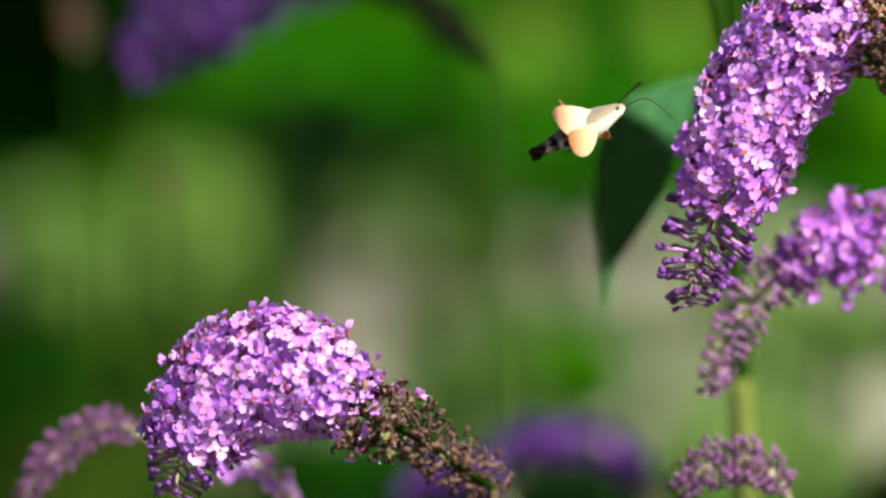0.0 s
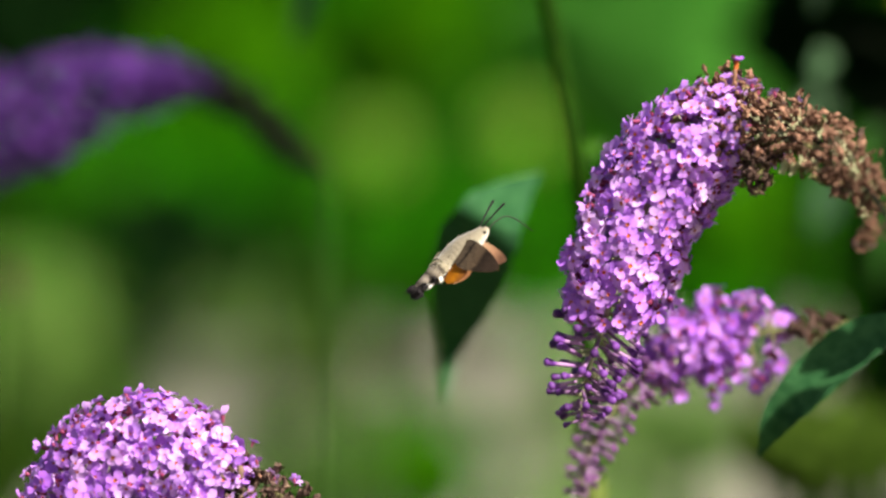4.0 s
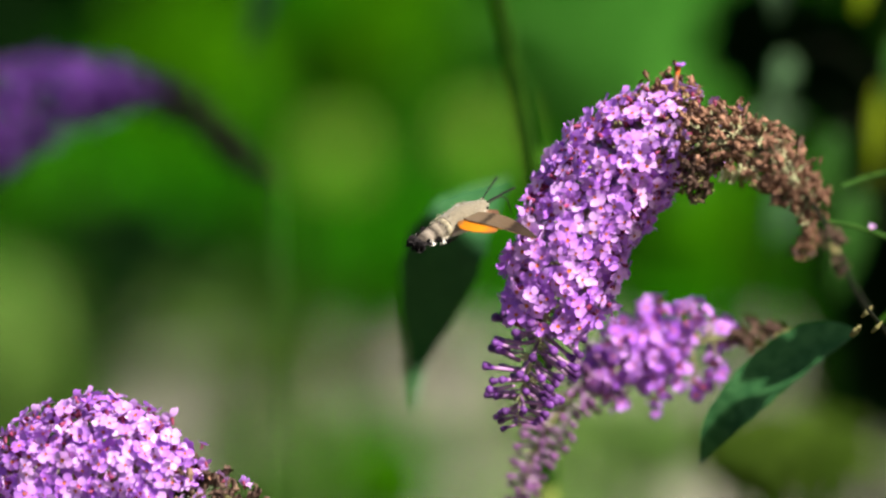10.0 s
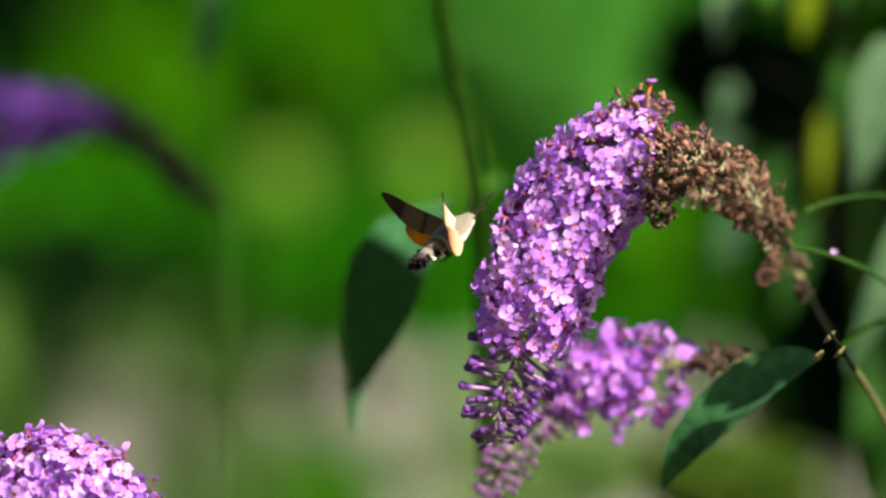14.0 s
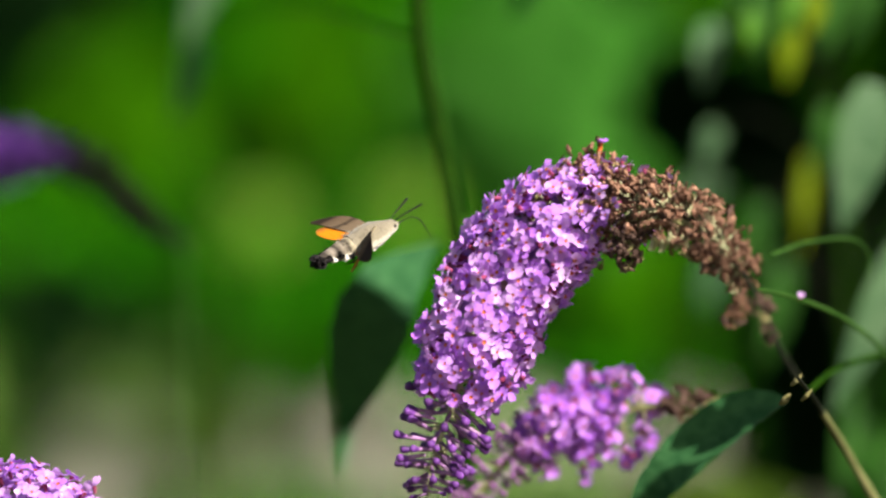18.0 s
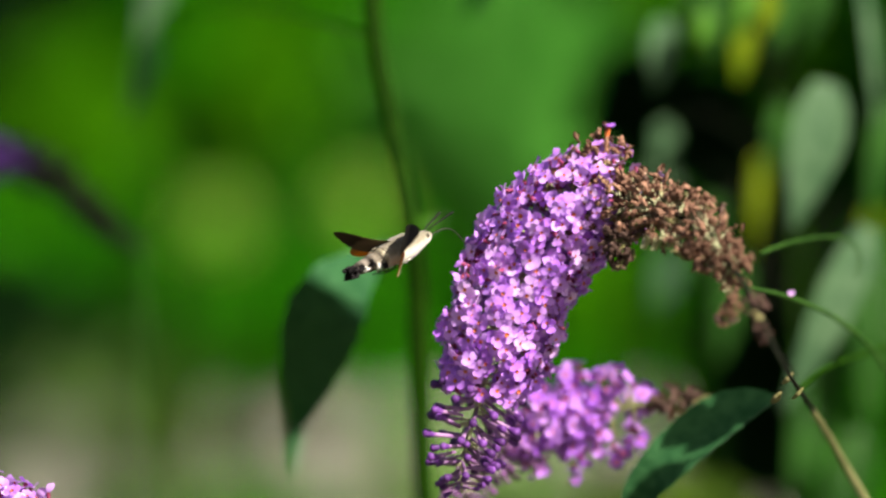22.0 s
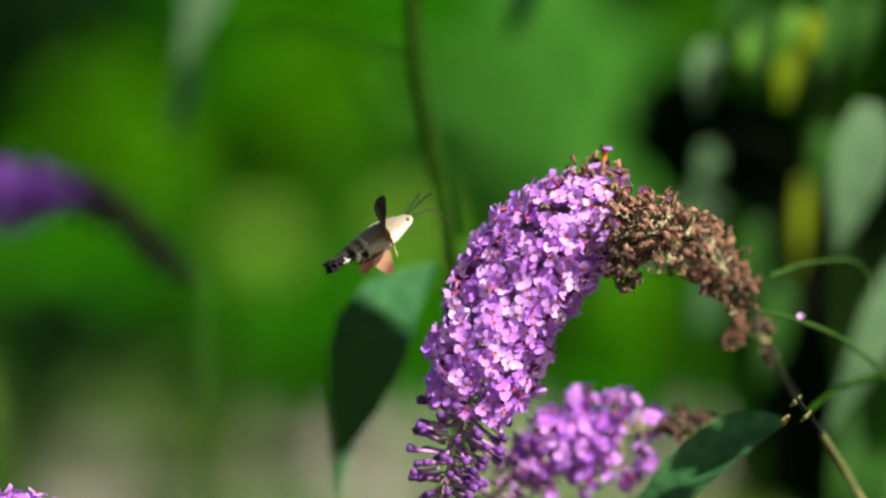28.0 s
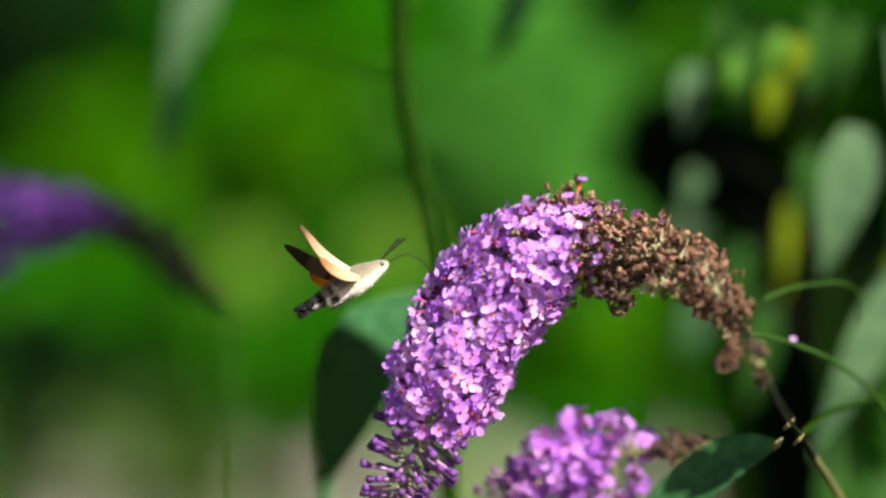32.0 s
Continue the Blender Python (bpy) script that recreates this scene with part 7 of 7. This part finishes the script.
        (23.4, pose(*R_ROOT, 180, -4, 98)), (23.6, pose(*R_ROOT, 153, -60, 135)), (23.8, pose(*R_ROOT, 167, -56, 140)),
        (24, pose(*R_ROOT, 81, -55, -126)), (24.2, pose(*R_ROOT, 79, -75, -138)), (24.4, pose(*R_ROOT, 17, -42, -95)),
        (24.6, pose(*R_ROOT, -11, -70, -83)), (24.8, pose(*R_ROOT, -27, -28, -83)), (25, pose(*R_ROOT, -48, -34, -81)),
        (25.2, pose(*R_ROOT, -38, -21, -83)), (25.4, pose(*R_ROOT, -36, -56, -79)), (25.6, pose(*R_ROOT, -21, -23, -85)),
        (25.8, pose(*R_ROOT, -17, -58, -83)), (26, pose(*R_ROOT, -5, -25, -87)), (26.2, pose(*R_ROOT, 2, -59, -87)),
        (26.4, pose(*R_ROOT, 12, -25, -90)), (26.6, pose(*R_ROOT, 23, -59, -93)), (26.8, pose(*R_ROOT, 29, -25, -93)),
        (27, pose(*R_ROOT, 43, -59, -98)), (27.2, pose(*R_ROOT, 46, -25, -96)), (27.4, pose(*R_ROOT, 62, -57, -102)),
        (27.6, pose(*R_ROOT, 63, -23, -98)), (27.8, pose(*R_ROOT, 80, -55, -105)), (28, pose(*R_ROOT, 82, -35, -101)),
        (28.2, pose(*R_ROOT, 94, -49, -113)), (28.4, pose(*R_ROOT, 82, -13, -110)), (28.6, pose(*R_ROOT, 100, -39, -122)),
        (28.8, pose(*R_ROOT, 83, -5, -120)), (29, pose(*R_ROOT, 91, -12, -125)), (29.2, pose(*R_ROOT, 66, -8, -136)),
        (29.4, pose(*R_ROOT, 84, -35, -161)), (29.6, pose(*R_ROOT, 34, -32, -151)), (29.8, pose(*R_ROOT, 69, -51, 167)),
        (30, pose(*R_ROOT, 23, -65, -173)), (30.2, pose(*R_ROOT, 43, -65, -175)), (30.4, pose(*R_ROOT, -10, -33, -114)),
        (30.6, pose(*R_ROOT, 5, -53, -108)), (30.8, pose(*R_ROOT, 1, -8, -89)), (31, pose(*R_ROOT, 6, -12, -74)),
        (31.2, pose(*R_ROOT, 19, -17, -74)), (31.4, pose(*R_ROOT, 10, -67, -62)), (31.6, pose(*R_ROOT, 44, -52, -87)),
        (31.8, pose(*R_ROOT, -163, -76, 128)), (32, pose(*R_ROOT, 165, -68, 166)),
    ])
    walk(wing_away, [
        (0, pose(*L_ROOT, 65, -25, 107)), (0.2, pose(*L_ROOT, 84, -39, 101)), (0.4, pose(*L_ROOT, 110, 3, 93)),
        (0.6, pose(*L_ROOT, 129, -22, 92)), (0.8, pose(*L_ROOT, 150, 21, 93)), (1, pose(*L_ROOT, 170, 16, 97)),
        (1.2, pose(*L_ROOT, 159, 19, 97)), (1.4, pose(*L_ROOT, 142, -26, 99)), (1.6, pose(*L_ROOT, 134, -2, 101)),
        (1.8, pose(*L_ROOT, 107, -44, 113)), (2, pose(*L_ROOT, 99, -32, 118)), (2.2, pose(*L_ROOT, 114, -43, 100)),
        (2.4, pose(*L_ROOT, 131, 4, 83)), (2.6, pose(*L_ROOT, 149, -13, 71)), (2.8, pose(*L_ROOT, 142, 36, 58)),
        (3, pose(*L_ROOT, 156, 42, 54)), (3.2, pose(*L_ROOT, 139, 52, 42)), (3.4, pose(*L_ROOT, 164, 25, 57)),
        (3.6, pose(*L_ROOT, 133, 50, 36)), (3.8, pose(*L_ROOT, 161, 25, 53)), (4, pose(*L_ROOT, 127, 48, 31)),
        (4.2, pose(*L_ROOT, 157, 25, 49)), (4.4, pose(*L_ROOT, 121, 46, 27)), (4.6, pose(*L_ROOT, 153, 25, 45)),
        (4.8, pose(*L_ROOT, 117, 44, 23)), (5, pose(*L_ROOT, 149, 24, 41)), (5.2, pose(*L_ROOT, 112, 41, 20)),
        (5.4, pose(*L_ROOT, 145, 24, 37)), (5.6, pose(*L_ROOT, 108, 38, 16)), (5.8, pose(*L_ROOT, 142, 22, 33)),
        (6, pose(*L_ROOT, 120, 31, 22)), (6.2, pose(*L_ROOT, 135, -5, 42)), (6.4, pose(*L_ROOT, 105, -1, 61)),
        (6.6, pose(*L_ROOT, 97, -50, 84)), (6.8, pose(*L_ROOT, 76, -25, 116)), (7, pose(*L_ROOT, 42, -31, 154)),
        (7.2, pose(*L_ROOT, 86, -27, 133)), (7.4, pose(*L_ROOT, 90, -51, 136)), (7.6, pose(*L_ROOT, 143, -14, 110)),
        (7.8, pose(*L_ROOT, 157, -35, 109)), (8, pose(*L_ROOT, -172, -3, 107)), (8.2, pose(*L_ROOT, -179, -17, 105)),
        (8.4, pose(*L_ROOT, -173, 21, 102)), (8.6, pose(*L_ROOT, 179, -8, 97)), (8.8, pose(*L_ROOT, 180, 31, 94)),
        (9, pose(*L_ROOT, 176, 21, 90)), (9.2, pose(*L_ROOT, 151, 53, 87)), (9.4, pose(*L_ROOT, 126, 34, 77)),
        (9.6, pose(*L_ROOT, 47, 65, 21)), (9.8, pose(*L_ROOT, 54, 39, 35)), (10, pose(*L_ROOT, 1, 32, 9)),
        (10.2, pose(*L_ROOT, 45, 19, 44)), (10.4, pose(*L_ROOT, 44, 34, 58)), (10.6, pose(*L_ROOT, 71, -15, 78)),
        (10.8, pose(*L_ROOT, 79, -2, 91)), (11, pose(*L_ROOT, 85, -38, 102)), (11.2, pose(*L_ROOT, 108, -11, 86)),
        (11.4, pose(*L_ROOT, 131, -26, 76)), (11.6, pose(*L_ROOT, 137, 26, 73)), (11.8, pose(*L_ROOT, 161, 12, 79)),
        (12, pose(*L_ROOT, 179, 49, 89)), (12.2, pose(*L_ROOT, -178, 31, 86)), (12.4, pose(*L_ROOT, 173, 67, 74)),
        (12.6, pose(*L_ROOT, -175, 35, 79)), (12.8, pose(*L_ROOT, 164, 69, 57)), (13, pose(*L_ROOT, 177, 59, 64)),
        (13.2, pose(*L_ROOT, 144, 49, 49)), (13.4, pose(*L_ROOT, 150, -1, 60)), (13.6, pose(*L_ROOT, 119, 9, 66)),
        (13.8, pose(*L_ROOT, 110, -41, 78)), (14, pose(*L_ROOT, 80, -32, 101)), (14.2, pose(*L_ROOT, 73, -52, 106)),
        (14.4, pose(*L_ROOT, 82, -20, 100)), (14.6, pose(*L_ROOT, 71, -53, 107)), (14.8, pose(*L_ROOT, 81, -21, 101)),
        (15, pose(*L_ROOT, 70, -54, 108)), (15.2, pose(*L_ROOT, 80, -22, 102)), (15.4, pose(*L_ROOT, 68, -55, 110)),
        (15.6, pose(*L_ROOT, 80, -23, 102)), (15.8, pose(*L_ROOT, 67, -56, 111)), (16, pose(*L_ROOT, 79, -24, 103)),
        (16.2, pose(*L_ROOT, 65, -57, 113)), (16.4, pose(*L_ROOT, 78, -25, 104)), (16.6, pose(*L_ROOT, 63, -58, 114)),
        (16.8, pose(*L_ROOT, 77, -26, 104)), (17, pose(*L_ROOT, 72, -40, 107)), (17.2, pose(*L_ROOT, 101, -20, 97)),
        (17.4, pose(*L_ROOT, 122, -45, 93)), (17.6, pose(*L_ROOT, 144, -1, 91)), (17.8, pose(*L_ROOT, 163, -26, 94)),
        (18, pose(*L_ROOT, -175, 2, 99)), (18.2, pose(*L_ROOT, -180, -16, 93)), (18.4, pose(*L_ROOT, 176, 19, 86)),
        (18.6, pose(*L_ROOT, 177, -14, 79)), (18.8, pose(*L_ROOT, 165, 20, 71)), (19, pose(*L_ROOT, 165, 6, 66)),
        (19.2, pose(*L_ROOT, 165, 29, 64)), (19.4, pose(*L_ROOT, -175, 8, 71)), (19.6, pose(*L_ROOT, 180, 49, 68)),
        (19.8, pose(*L_ROOT, -159, 25, 81)), (20, pose(*L_ROOT, -150, 53, 89)), (20.2, pose(*L_ROOT, -156, 20, 91)),
        (20.4, pose(*L_ROOT, -159, 42, 94)), (20.6, pose(*L_ROOT, -168, -4, 97)), (20.8, pose(*L_ROOT, -168, 18, 103)),
        (21, pose(*L_ROOT, -178, -7, 108)), (21.2, pose(*L_ROOT, 163, -12, 108)), (21.4, pose(*L_ROOT, 111, -57, 135)),
        (21.6, pose(*L_ROOT, 105, -39, 134)), (21.8, pose(*L_ROOT, 21, -44, -171)), (22, pose(*L_ROOT, 18, -29, -176)),
        (22.2, pose(*L_ROOT, 15, -42, -164)), (22.4, pose(*L_ROOT, 98, -48, 142)), (22.6, pose(*L_ROOT, 88, -68, 160)),
        (22.8, pose(*L_ROOT, 164, -32, 106)), (23, pose(*L_ROOT, -177, -30, 102)), (23.2, pose(*L_ROOT, 163, -24, 102)),
        (23.4, pose(*L_ROOT, 118, -62, 121)), (23.6, pose(*L_ROOT, 110, -35, 114)), (23.8, pose(*L_ROOT, 43, -60, 153)),
        (24, pose(*L_ROOT, 40, -43, 140)), (24.2, pose(*L_ROOT, 54, -63, 131)), (24.4, pose(*L_ROOT, 105, -26, 92)),
        (24.6, pose(*L_ROOT, 133, -46, 74)), (24.8, pose(*L_ROOT, 140, 4, 71)), (25, pose(*L_ROOT, 160, 8, 69)),
        (25.2, pose(*L_ROOT, 153, 24, 68)), (25.4, pose(*L_ROOT, 165, -6, 70)), (25.6, pose(*L_ROOT, 152, 29, 68)),
        (25.8, pose(*L_ROOT, 163, -1, 72)), (26, pose(*L_ROOT, 150, 34, 69)), (26.2, pose(*L_ROOT, 161, 4, 73)),
        (26.4, pose(*L_ROOT, 148, 39, 69)), (26.6, pose(*L_ROOT, 159, 9, 74)), (26.8, pose(*L_ROOT, 147, 44, 69)),
        (27, pose(*L_ROOT, 158, 14, 75)), (27.2, pose(*L_ROOT, 145, 49, 69)), (27.4, pose(*L_ROOT, 156, 19, 76)),
        (27.6, pose(*L_ROOT, 142, 54, 68)), (27.8, pose(*L_ROOT, 154, 24, 77)), (28, pose(*L_ROOT, 147, 45, 74)),
        (28.2, pose(*L_ROOT, 147, 16, 78)), (28.4, pose(*L_ROOT, 133, 40, 76)), (28.6, pose(*L_ROOT, 134, -3, 82)),
        (28.8, pose(*L_ROOT, 124, 22, 85)), (29, pose(*L_ROOT, 119, 0, 91)), (29.2, pose(*L_ROOT, 143, 8, 105)),
        (29.4, pose(*L_ROOT, 147, -32, 122)), (29.6, pose(*L_ROOT, -177, -16, 123)), (29.8, pose(*L_ROOT, 168, -55, 149)),
        (30, pose(*L_ROOT, -146, -58, 130)), (30.2, pose(*L_ROOT, -176, -45, 141)), (30.4, pose(*L_ROOT, -161, 8, 124)),
        (30.6, pose(*L_ROOT, 170, 3, 112)), (30.8, pose(*L_ROOT, 156, 56, 93)), (31, pose(*L_ROOT, 115, 50, 55)),
        (31.2, pose(*L_ROOT, 110, 36, 65)), (31.4, pose(*L_ROOT, 115, -23, 80)), (31.6, pose(*L_ROOT, 102, -14, 96)),
        (31.8, pose(*L_ROOT, 53, -61, 143)), (32, pose(*L_ROOT, 36, -51, 168)),
    ])


motions()
